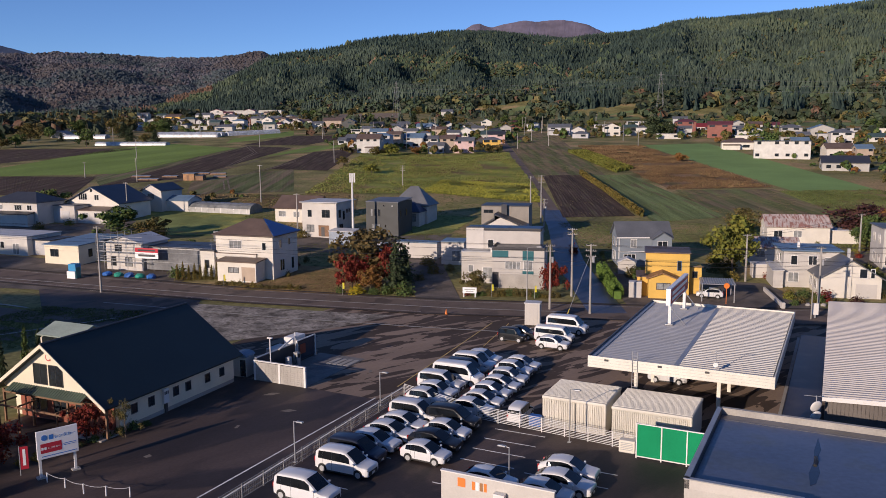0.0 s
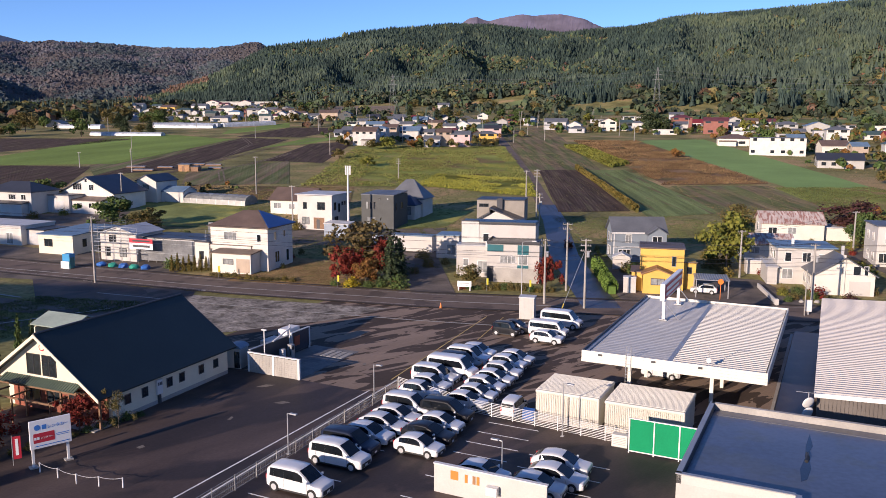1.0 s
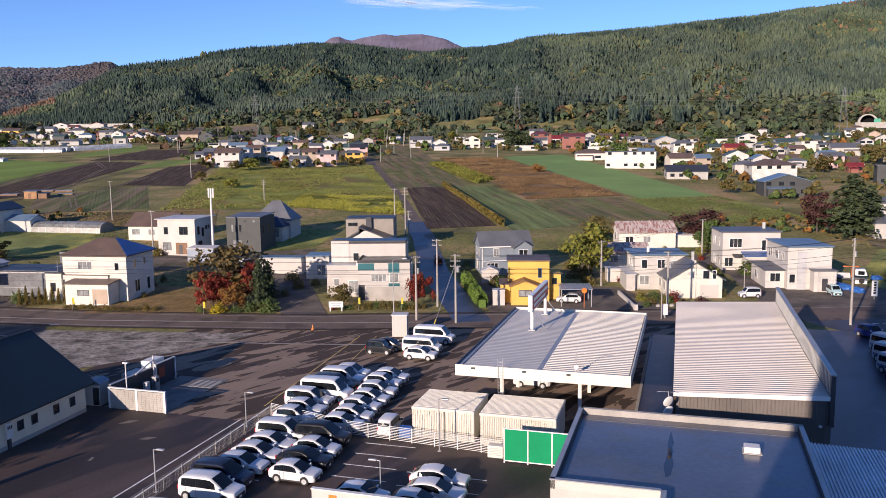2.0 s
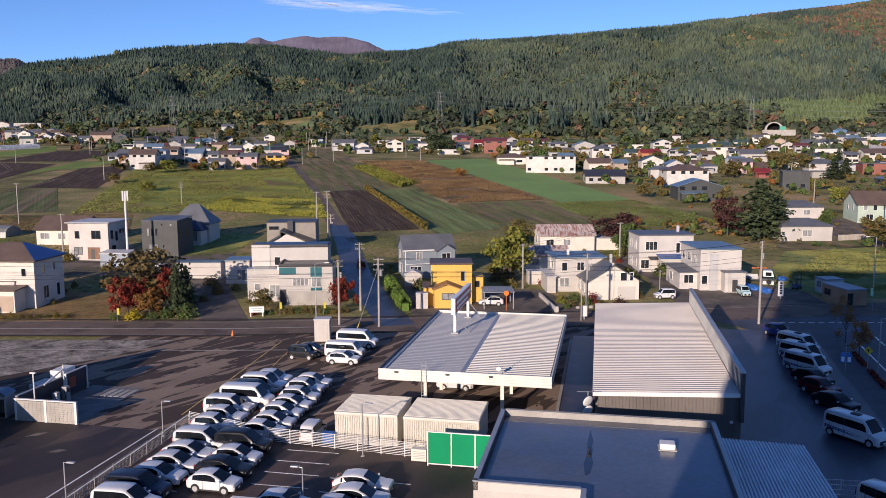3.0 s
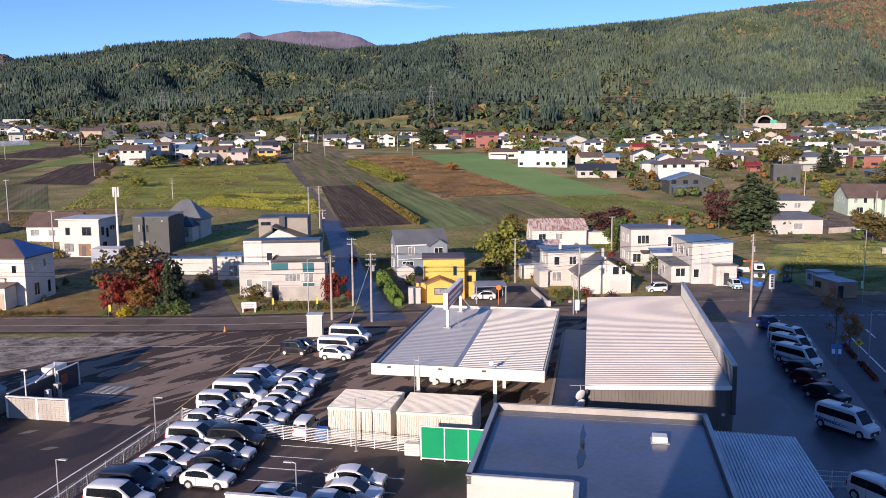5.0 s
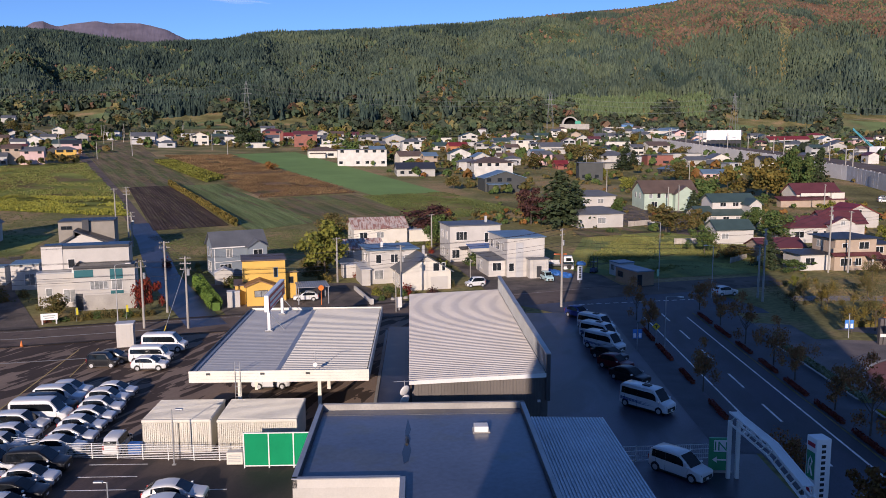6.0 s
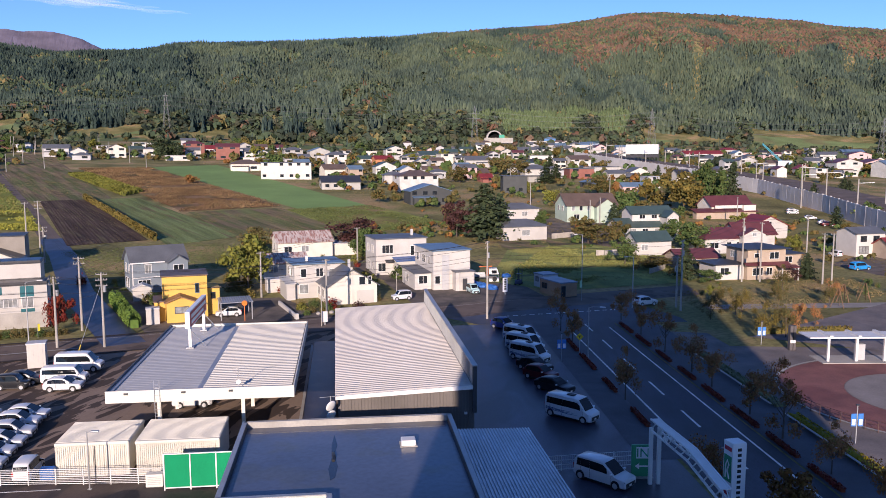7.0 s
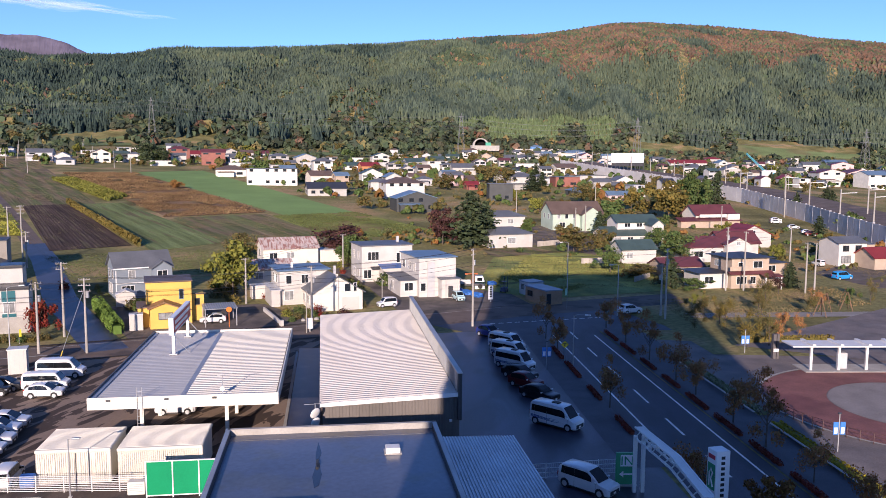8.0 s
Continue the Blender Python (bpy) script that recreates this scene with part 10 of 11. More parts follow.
def signboards():
    # hire office sign on two posts
    d = math.degrees(math.atan2(60.4 - 58.8, -28.6 + 30.5))
    s = thing("office_sign", -30.5, 58.8, 0, d, "white and red signboard on two white posts", "sign")
    part("board", boxes((-0.2, -0.08, 1.55, 2.75, 0.08, 3.75), bevel=0.02), sign_white, s)
    part("red_field", boxes((0.05, -0.09, 2.0, 1.55, -0.082, 2.75)), sign_red, s)
    bar_text(s, [(0.68, 0.98, 3.0, 3.36), (1.66, 2.6, 2.42, 2.47), (1.66, 2.6, 2.3, 2.34), (0.1, 2.6, 1.72, 1.78)], pose(0, -0.08, 0), sign_blue)
    bar_text(s, [(0.1 + 0.21 * k, 0.26 + 0.21 * k, 2.26, 2.46) for k in range(2)], pose(0, -0.092, 0), sign_white)
    part("mark", tube([(0.35, -0.082, 3.2), (0.35, -0.095, 3.2)], 0.22, 12), sign_blue, s)
    for x_, y_, z_, size_, m_ in ((1.04, -0.088, 3.03, 0.31, sign_blue), (0.54, -0.098, 2.29, 0.185, sign_white)):
        cu = bpy.data.curves.new("lettering", "FONT")
        cu.body, cu.size, cu.extrude = "\u30ec\u30f3\u30bf\u30ab\u30fc", size_, 0.005
        cu.materials.append(m_)
        tx = new("lettering", cu)
        tx.parent, tx.matrix_basis = s, pose(x_, y_, z_, 90, 0, 0)
    for px in (0.0, 2.5):
        part("post", boxes((px - 0.09, 0.085, 0, px + 0.09, 0.24, 3.6)), trim_white, s)
        part("foot", boxes((px - 0.3, -0.1, 0, px + 0.3, 0.5, 0.12)), concrete, s)
    # banner and rope posts by the path
    b = thing("banner", -32.4, 59.4, 0, 30, "red vertical cloth banner on a pole", "banner")
    part("pole", tube([(0, 0, 0), (0, 0, 2.4)], 0.03, 6), metal_grey, b)
    part("cloth", boxes((0.03, -0.01, 0.5, 0.6, 0.01, 2.3)), sign_red, b)
    bar_text(b, [(0.22, 0.42, 0.8, 2.1)], pose(0, -0.012, 0), sign_white)
    r = thing("rope_barrier", -28.0, 57.2, 0, 0, "white rope barrier on short posts", "barrier")
    pts = [(-1.8, 1.0), (0, 0), (1.8, -1.0), (3.6, -1.4), (5.4, -1.6)]
    for px, py in pts:
        part("post", tube([(px, py, 0), (px, py, 0.8)], 0.05, 6), trim_white, r)
    for (ax, ay), (bx, by) in zip(pts, pts[1:]):
        part("rope", cable([(ax, ay, 0.75), (bx, by, 0.75)], 0.12, 0.02, 6), trim_white, r)
    g = thing("green_cabinet", -33.0, 55.4, 0, 20, "dark green metal cabinet at the car park edge", "cabinet")
    part("case", boxes((-0.9, -0.5, 0, 0.9, 0.5, 1.3), bevel=0.04), surface("cabinet_green", (0.02, 0.07, 0.05), 0.5), g)
    part("lid", boxes((-0.95, -0.55, 1.302, 0.95, 0.55, 1.38)), metal_dark, g)
    # white hoarding wall at the near end
    x, y = lot(-24.8, 49.2)
    w = thing("poster_wall", x, y, 0, LOT_YAW, "low white wall with orange and white posters", "wall")
    part("panel", boxes((0, 0, 0, 8.4, 0.25, 2.1)), white_wall, w)
    part("cap", boxes((-0.05, -0.04, 2.102, 8.45, 0.29, 2.18)), trim_white, w)
    # flat orange panel stands for a small fire-extinguisher box
    part("poster", boxes((1.3, -0.02, 1.2, 1.9, -0.002, 1.85)), orange_paint, w, "orange fire-extinguisher box")
    for k in range(4):
        part("poster", boxes((2.4 + k * 0.3, -0.02, 1.15, 2.62 + k * 0.3, -0.002, 1.75)), (orange_paint, sign_white, paint("poster_brown", (0.3, 0.15, 0.06), 0.6), orange_paint)[k], w, "small poster")
    part("unit", boxes((4.2, -0.5, 0.8, 5.0, -0.05, 1.4)), trim_white, w, "wall-mounted unit")
    # tall white hut by the road, roadside sign, cone
    x, y = lot(-37.0, 101.2)
    h = thing("white_hut", x, y, 0.1, -15, "narrow white panelled hut beside the road", "hut")
    part("wall", boxes((-1.0, -0.8, 0, 1.0, 0.8, 2.9)), white_wall, h)
    part("roof", boxes((-1.1, -0.9, 2.902, 1.1, 0.9, 3.05)), roof_pale, h)
    for k in range(4):
        part("seam", boxes((-0.8 + 0.5 * k, -0.815, 0.05, -0.78 + 0.5 * k, -0.802, 2.85)), grey_light_wall, h)
    c = thing("traffic_cone", 0.4, 112.8, plain(0.4, 112.8) + 0.04, 0, "orange traffic cone at the kerb", "traffic cone")
    part("cone", tube([(0, 0, 0.04), (0, 0, 0.75)], 0.2, 10, taper=0.04), orange_paint, c)
    part("base", boxes((-0.22, -0.22, 0, 0.22, 0.22, 0.05)), orange_paint, c)
    s = thing("roadside_sign", 4.1, 124.3, plain(4.1, 124.3), -12, "low white sign on a trestle by the drive", "sign")
    part("board", boxes((-1.1, -0.05, 0.6, 1.1, 0.05, 1.5)), sign_white, s)
    bar_text(s, [(-0.8, 0.8, 1.1, 1.25), (-0.6, 0.6, 0.8, 0.95)], pose(0, -0.052, 0), metal_grey)
    for px in (-0.9, 0.9):
        part("leg", boxes((px - 0.08, -0.2, 0, px + 0.08, 0.2, 0.6)), trim_white, s)
    for fx, fy in ((-15.9, 126.2), (-36.6, 133.6), (7.5, 124.0), (14.0, 122.6)):
        f = thing("roadside_flag", fx, fy, plain(fx, fy), 10, "small yellow warning flag on a pole", "flag")
        part("pole", tube([(0, 0, 0), (0, 0, 2.0)], 0.025, 5), metal_grey, f)
        part("cloth", boxes((0.02, -0.01, 1.0, 0.32, 0.01, 2.0)), paint("flag_yellow", (0.75, 0.65, 0.05), 0.6), f)


signboards()


def parking_lines():
    p = thing("parking_line", 0, 0, 0, 0, "white painted stall lines in the car park", "parking line", kind="structure")
    for v in (43.0, 47.5, 51.3, 53.8, 56.2, 58.6, 61.0, 63.4):
        for u0, u1 in ((-36.4, -31.6), (-26.6, -22.0)):
            (x0, y0), (x1, y1) = lot(u0, v), lot(u1, v)
            part("stall_line", slab([(x0, y0 - 0.06, 0.032), (x1, y1 - 0.06, 0.032), (x1, y1 + 0.06, 0.032), (x0, y0 + 0.06, 0.032)], 0.006), line_white, p)
    for v in (50.6, 53.2, 55.8, 58.4):
        (x0, y0), (x1, y1) = lot(-21.0, v), lot(-14.5, v)
        part("stall_line", slab([(x0, y0 - 0.06, 0.032), (x1, y1 - 0.06, 0.032), (x1, y1 + 0.06, 0.032), (x0, y0 + 0.06, 0.032)], 0.006), line_white, p)
    ribbon("boundary_line", [lot(-38.7, 36), lot(-39.6, 70)], 0.16, 0.034, line_white, "white painted edge line beside the fence", "line")
    ribbon("boundary_line", [lot(-40.2, 70), lot(-42.2, 99.5)], 0.16, 0.034, line_yellow, "worn yellow line across the car park", "line")
    ribbon("boundary_line", [lot(-38.5, 88), lot(-40.0, 100)], 0.12, 0.036, line_yellow, "worn yellow line across the car park", "line")
    ribbon("kerb", [(-52, 122.2), (-24, 111.9), (-2, 105.2), (12, 101.6)], 0.35, 0.1, concrete, "low concrete kerb of the main road", "kerb")
    ribbon("kerb", [(-80, 142.5), (-33, 126), (1, 116.6), (18, 113.4)], 0.35, 0.12, concrete, "low concrete kerb of the main road", "kerb")


parking_lines()


def entrance():
    # truss gate over the entrance
    x, y = avenue(20.0, 60.0)
    g = thing("entrance_gate", x, y, 0, ROAD_YAW, "white steel truss gate over the entrance", "gate")
    for px, py, h in ((0.1, 0.1, 4.6), (0.75, 0.1, 4.6), (0.9, -12.9, 4.6), (0.3, -12.9, 4.6)):
        part("post", boxes((px - 0.14, py - 0.14, 0, px + 0.14, py + 0.14, h), bevel=0.02), fence_white, g)
    a, b = Vector((0.4, 0.3, 4.75)), Vector((0.75, -6.6, 4.95))
    c = Vector((0.5, -13.0, 4.75))
    for p0, p1 in ((a, b), (b, c)):
        for dz in (0, 0.85):
            for dx in (-0.3, 0.3):
                part("chord", tube([p0 + Vector((dx, 0, dz - 0.4)), p1 + Vector((dx, 0, dz - 0.4))], 0.09, 4), fence_white, g)
        for k in range(6):
            q0, q1 = p0.lerp(p1, k / 6), p0.lerp(p1, (k + 1) / 6)
            part("web", tube([q0 + Vector((-0.3, 0, -0.4)), q1 + Vector((-0.3, 0, 0.45))], 0.05, 4), fence_white, g)
            part("web", tube([q0 + Vector((0.3, 0, 0.45)), q1 + Vector((0.3, 0, -0.4))], 0.05, 4), fence_white, g)
        part("panel", slab([p0 + Vector((-0.28, 0, 0.46)), p1 + Vector((-0.28, 0, 0.46)), p1 + Vector((0.28, 0, 0.46)), p0 + Vector((0.28, 0, 0.46))][::-1], 0.03), fence_white, g)
    part("spotlight", tube([(0.9, -0.5, 3.9), (1.0, -0.8, 3.85)], 0.16, 8), trim_white, g)
    part("spotlight", tube([(1.4, -0.5, 3.9), (1.5, -0.8, 3.85)], 0.16, 8), trim_white, g)
    x, y = avenue(19.8, 61.4)
    s = thing("entry_sign", x, y, 0, ROAD_YAW - 4, "green entry sign with white IN and arrow", "sign")
    part("board", boxes((-0.8, -0.12, 0.15, 0.8, 0.12, 2.75), bevel=0.03), sign_green, s)
    part("foot", boxes((-0.9, -0.35, 0, 0.9, 0.35, 0.15)), concrete, s)
    part("white_field", boxes((-0.45, -0.132, 1.65, 0.6, -0.122, 2.6)), sign_white, s)
    cu = bpy.data.curves.new("lettering", "FONT")
    cu.body, cu.size, cu.extrude, cu.align_x = "IN", 1.05, 0.008, "CENTER"
    cu.materials.append(sign_green)
    tx = new("lettering", cu)
    tx.parent, tx.matrix_basis = s, pose(0.07, -0.137, 1.76, 90, 0, 0)
    part("arrow", boxes((-0.4, -0.135, 0.95, 0.5, -0.123, 1.07)), sign_white, s)
    part("arrow_head", slab([(-0.55, -0.135, 1.01), (-0.2, -0.135, 0.75), (-0.2, -0.135, 1.27)], 0.01), sign_white, s)
    x, y = avenue(24.2, 54.2)
    t = thing("sign_tower", x, y, 0, ROAD_YAW + 10, "tall white lit sign tower of the hire firm", "sign")
    part("box", boxes((-0.55, -0.55, 1.0, 0.55, 0.55, 5.6), bevel=0.03), sign_white, t)
    part("plinth", boxes((-0.45, -0.45, 0, 0.45, 0.45, 1.0)), concrete, t)
    side = pose(-0.553, 0, 0, 0, 0, -90)
    part("green_field", boxes((-0.45, -0.012, 2.7, 0.45, 0.0, 4.6)), sign_green, t, at=side)
    part("mark", tube([(-0.2, -0.03, 2.95), (-0.18, -0.03, 3.9), (0.0, -0.03, 4.25), (0.2, -0.03, 3.95), (0.0, -0.03, 3.5), (0.25, -0.03, 2.95)], 0.06, 5), sign_white, t, at=side)
    bar_text(t, [(-0.42, 0.42, 4.95, 5.25)], side, sign_red)
    bar_text(t, [(-0.44, 0.4, 2.15, 2.4), (-0.44, 0.3, 1.7, 1.95)], side, sign_red)
    bar_text(t, [(-0.15, 0.15, 1.5 + 0.39 * k, 1.72 + 0.39 * k) for k in range(10)], pose(0, -0.553, 0), black_paint)
    # warning and blue signs on posts
    x, y = avenue(24.1, 101)
    w = thing("warning_sign", x, y, 0, ROAD_YAW, "yellow diamond junction warning sign", "road sign")
    part("post", tube([(0, 0, 0), (0, 0, 2.6)], 0.04, 6), metal_grey, w)
    part("plate", slab([(0, -0.06, 1.75), (0.5, -0.06, 2.25), (0, -0.06, 2.75), (-0.5, -0.06, 2.25)], 0.02), paint("sign_yellow", (0.75, 0.5, 0.02), 0.5), w)
    part("mark", boxes((-0.06, -0.075, 2.05, 0.06, -0.064, 2.4), (-0.22, -0.075, 2.3, 0.22, -0.064, 2.41)), black_paint, w)
    for q_, s_, h_ in ((20.9, 97, 3.6), (49.5, 104, 3.2), (41.2, 67.6, 3.5)):
        x, y = avenue(q_, s_)
        b = thing("banner_post", x, y, 0, ROAD_YAW, "grey post with paired blue and white banners", "banner post", "banner posts")
        part("post", tube([(0, 0, 0), (0, 0, h_)], 0.05, 6), metal_grey, b)
        for k in (-0.55, 0.1):
            part("banner", boxes((k, -0.03, h_ - 1.9, k + 0.48, 0.0, h_ - 0.75)), sign_blue, b)
            part("banner_print", prism([(k + 0.08, -0.037), (k + 0.4, -0.037), (k + 0.4, -0.031), (k + 0.08, -0.031)], h_ - 1.8, h_ - 1.25), sign_white, b)
        part("lantern", boxes((-0.15, -0.1, h_, 0.15, 0.1, h_ + 0.1)), metal_dark, b)


entrance()


def square():
    cx, cy, R = 89.8, 41.0, 15.8
    red = surface("red_paving", (0.22, 0.085, 0.07), 0.8, 0.2, 5, 0.4, 0.15, stain=(0.16, 0.055, 0.048), stain_scale=0.09, stain_at=0.52)

    def disc(name, r0, r1, z, mat_, lab):
        n = 72
        v = [(cx + r * math.cos(6.2832 * i / n), cy + r * math.sin(6.2832 * i / n), z) for r in (r0, r1) for i in range(n)]
        f = [(i, (i + 1) % n, n + (i + 1) % n, n + i)[::-1] for i in range(n)] if r0 > 0 else [tuple(range(n, 2 * n))]
        me = from_arrays(name, v, f, mat_)
        if me.polygons[0].normal.z < 0:
            me.flip_normals()
        tagged(new(name, me), lab, "pavement", kind="structure")

    disc("pavement", 9.0, R, 0.05, red, "red paved ring on the station square")
    disc("pavement", 0.0, 8.9, 0.055, surface("grey_paving", (0.24, 0.21, 0.19), 0.8, 0.15, 5, 0.4, 0.1), "grey paved circle inside the red ring")
    disc("kerb", R, R + 0.35, 0.12, concrete, "pale stone kerb round the red ring")
    f = thing("curved_railing", cx, cy, 0, 0, "dark brown curved railing round the red ring", "railing")
    rail = paint("rail_brown", (0.1, 0.05, 0.045), 0.5, 0.1)
    angs = [radians(100 + 4.2 * i) for i in range(34)]
    for a in angs:
        part("post", tube([(R * 1.03 * math.cos(a), R * 1.03 * math.sin(a), 0), (R * 1.03 * math.cos(a), R * 1.03 * math.sin(a), 1.05)], 0.04, 5), rail, f)
    for z in (0.35, 0.7, 1.05):
        part("rail", tube([(R * 1.03 * math.cos(a), R * 1.03 * math.sin(a), z) for a in angs], 0.03, 5), rail, f)
    a0 = avenue(53.6, 94.4)
    p = thing("walkway_shelter", a0[0], a0[1], 0, math.degrees(math.atan2(50.4 - 55.0, 100.1 - 92.9)), "white flat-roofed walkway shelter on posts", "shelter")
    part("roof", boxes((-2.6, -0.3, 3.1, 30, 3.0, 3.28), bevel=0.03), trim_white, p)
    for k in range(9):
        part("post", boxes((k * 3.5 - 0.14, 0.2, 0, k * 3.5 + 0.14, 0.48, 3.1)), trim_white, p)
        part("rib", boxes((k * 3.5 - 0.2, -0.35, 3.285, k * 3.5 + 0.2, 3.05, 3.5)), trim_white, p)
    part("cabinet", boxes((3.9, 0.9, 0, 4.9, 1.7, 2.1), bevel=0.03), grey_light_wall, p, "grey vending cabinet")
    part("plinth", boxes((-1.0, -0.6, 0.03, 30, 3.2, 0.14)), concrete, p)
    m = thing("stone_pillar", 95.4, 61.9, 0, ROAD_YAW, "dark stone marker pillar on the square", "pillar")
    part("slab", boxes((-0.4, -0.3, 0, 0.0, 0.3, 3.3)), surface("stone_dark", (0.1, 0.09, 0.09), 0.6), m)
    part("slab", boxes((0.1, -0.3, 0, 0.4, 0.3, 3.3)), MATS["stone_dark"], m)
    part("plate", boxes((-0.35, -0.32, 1.0, 0.35, -0.302, 1.4)), trim_white, m)
    for s0, s1 in ((52, 75), (78, 100)):
        k0, k1 = avenue(38.4, s0), avenue(38.4, s1)
        ribbon("kerb", [k0, k1], 0.3, 0.4, concrete, "pale stone kerb of the flower bed", "kerb")
    draped("pavement", [(50, 108.5), (72, 94), (125, 116), (89, 134.5)], avenue, 0.085, plaza, "brown-grey paved forecourt beside the square", "square")
    draped("lawn", [(45, 103.5), (76, 99.5), (76, 125), (45, 125)], avenue, 0.05, grass, "dry lawn with trees at the square", "lawn")
    draped("pavement", [(52, 128), (100, 128), (100, 132), (52, 132)], avenue, 0.06, surface("path_pale", (0.26, 0.24, 0.22), 0.85), "pale path beside the crossing road", "path")


square()


def crossing_things():
    # site cabins, lorry, small sign and flag by the crossing
    for x, y, w, d, h, mat_, lab, spec in (
            (98.2, 115.0, 3.3, 3.2, 2.5, grey_light_wall, "grey steel site cabin with a flat roof", [("l", 1.2, 1.2, 0.9, 0.8, 1)]),
            (94.7, 106.1, 3.4, 6.8, 2.6, surface("cabin_wood", (0.33, 0.2, 0.12), 0.7), "brown site cabin with a door and flat steel roof", [("l", 1.6, 1.1, 1.5, 0.9, 1), ("f", 0.55, 0.1, 0.8, 2.0, 0)])):
        c = house("site_cabin", x, y, -8, lab, category="cabin")
        wing(c, 0, 0, w, d, h, "flat", 0, mat_, roof_steel, 0.1)
        wins(c, (0, 0, w, d), spec, metal_dark)
        part("skid", boxes((-0.02, -0.04, 0, w + 0.02, 0.0, 0.18)), metal_dark, c)
    l = thing("flatbed_lorry", 93.6, 127.4, plain(93.6, 127.4), -34, "white flatbed lorry with a folded orange crane", "lorry")
    crane_orange = paint("crane_orange", (0.5, 0.13, 0.04), 0.5)
    part("bed", boxes((-5.2, -1.1, 0.95, 0.3, 1.1, 1.15)), metal_grey, l)
    part("side_board", boxes((-5.2, -1.14, 0.95, 0.3, -1.1, 1.5)), metal_grey, l)
    part("side_board", boxes((-5.2, 1.1, 0.95, 0.3, 1.14, 1.5)), metal_grey, l)
    part("chassis", boxes((-5.0, -0.45, 0.55, 2.6, 0.45, 0.94)), metal_dark, l)
    part("cab", slab([(1.05, -1.05, 0.55), (2.95, -1.05, 0.55), (2.95, 1.05, 0.55), (1.05, 1.05, 0.55)], 0.95), car_white, l)
    bm = bmesh.new()
    lo = [bm.verts.new(p) for p in ((1.05, -1.05, 1.4), (2.95, -1.05, 1.4), (2.95, 1.05, 1.4), (1.05, 1.05, 1.4))]
    hi = [bm.verts.new(p) for p in ((1.05, -0.95, 2.5), (2.6, -0.95, 2.5), (2.6, 0.95, 2.5), (1.05, 0.95, 2.5))]
    bm.faces.new(lo[::-1])
    bm.faces.new(hi)
    for i in range(4):
        bm.faces.new((lo[i], lo[(i + 1) % 4], hi[(i + 1) % 4], hi[i]))
    bmesh.ops.bevel(bm, geom=bm.edges[:], offset=0.06, segments=2, affect="EDGES")
    part("cab_top", bm, car_white, l)
    part("windscreen", slab([(2.965, -0.92, 1.5), (2.965, 0.92, 1.5), (2.72, 0.85, 2.36), (2.72, -0.85, 2.36)], 0.03), car_glass, l)
    for sg in (-1, 1):
        part("side_window", boxes((1.5, sg * 1.03 - 0.02, 1.55, 2.5, sg * 1.03 + 0.02, 2.2)), car_glass, l)
        part("headlight", boxes((2.955, sg * 0.8 - 0.16, 0.75, 3.0, sg * 0.8 + 0.16, 0.95)), grey_light_wall, l)
    part("bumper", boxes((2.95, -1.05, 0.4, 3.08, 1.05, 0.68), bevel=0.03), metal_dark, l)
    part("crane", boxes((0.45, -0.35, 0.95, 0.95, 0.35, 2.6), bevel=0.05), crane_orange, l)
    part("boom", tube([(0.7, 0.1, 2.75), (-0.8, -0.9, 2.9), (1.6, -0.9, 2.95)], 0.16, 6), crane_orange, l)
    for wx in (-4.0, -2.8, 2.1):
        for sg in (-1, 1):
            part("wheel", tube([(wx, sg * 0.8, 0.45), (wx, sg * 1.1, 0.45)], 0.45, 14), tyre_black, l)
    for i, (x, y, w) in enumerate(((89.0, 125.2, 1.5), (89.3, 122.3, 1.5), (89.7, 119.6, 1.3), (99.2, 127.6, 0.9))):
        t = thing("tarpaulin_heap", x, y, plain(x, y), -84, "bright blue tarpaulin heap beside the drive", "tarpaulin")
        bm = bmesh.new()
        bmesh.ops.create_icosphere(bm, subdivisions=3, radius=1.0)
        for v in bm.verts:
            v.co *= 1 + 0.35 * noise.noise(v.co * 2 + Vector((i * 5, 0, 0))) + 0.12 * noise.noise(v.co * 6)
            v.co.x *= w
            v.co.z = max(v.co.z * 0.6 + 0.3, 0)
        part("tarpaulin", bm, paint("tarp_blue", (0.02, 0.2, 0.65), 0.5), t)
    k = thing("forklift", 97.0, 120.6, plain(97.0, 120.6), 30, "small dark forklift truck with a tall mast", "forklift")
    part("body", boxes((-1.0, -0.5, 0.25, 0.5, 0.5, 1.0), bevel=0.08), paint("forklift_blue", (0.05, 0.07, 0.13), 0.5), k)
    part("seat", boxes((-0.6, -0.25, 1.0, -0.1, 0.25, 1.15), bevel=0.04), black_paint, k)
    for px, py in ((-0.9, -0.45), (-0.9, 0.45), (0.4, -0.45), (0.4, 0.45)):
        part("guard_post", tube([(px, py, 0.95), (px * 0.85, py, 2.1)], 0.04, 6), metal_dark, k)
        part("wheel", tube([(px * 0.8, py * 0.85, 0.27), (px * 0.8, py * 1.2, 0.27)], 0.27, 12), tyre_black, k)
    part("guard_roof", boxes((-0.8, -0.47, 2.1, 0.38, 0.47, 2.16)), metal_dark, k)
    for py in (-0.35, 0.35):
        part("mast", boxes((0.6, py - 0.06, 0.1, 0.75, py + 0.06, 3.0)), metal_dark, k)
        part("fork", boxes((0.78, py - 0.06, 0.1, 1.9, py + 0.06, 0.16)), metal_dark, k)
    s = thing("shop_sign", 88.6, 114.1, plain(88.6, 114.1), -14, "narrow white upright sign with black lettering", "sign")
    part("board", boxes((-0.45, -0.1, 0.5, 0.45, 0.1, 3.0), bevel=0.02), sign_white, s)
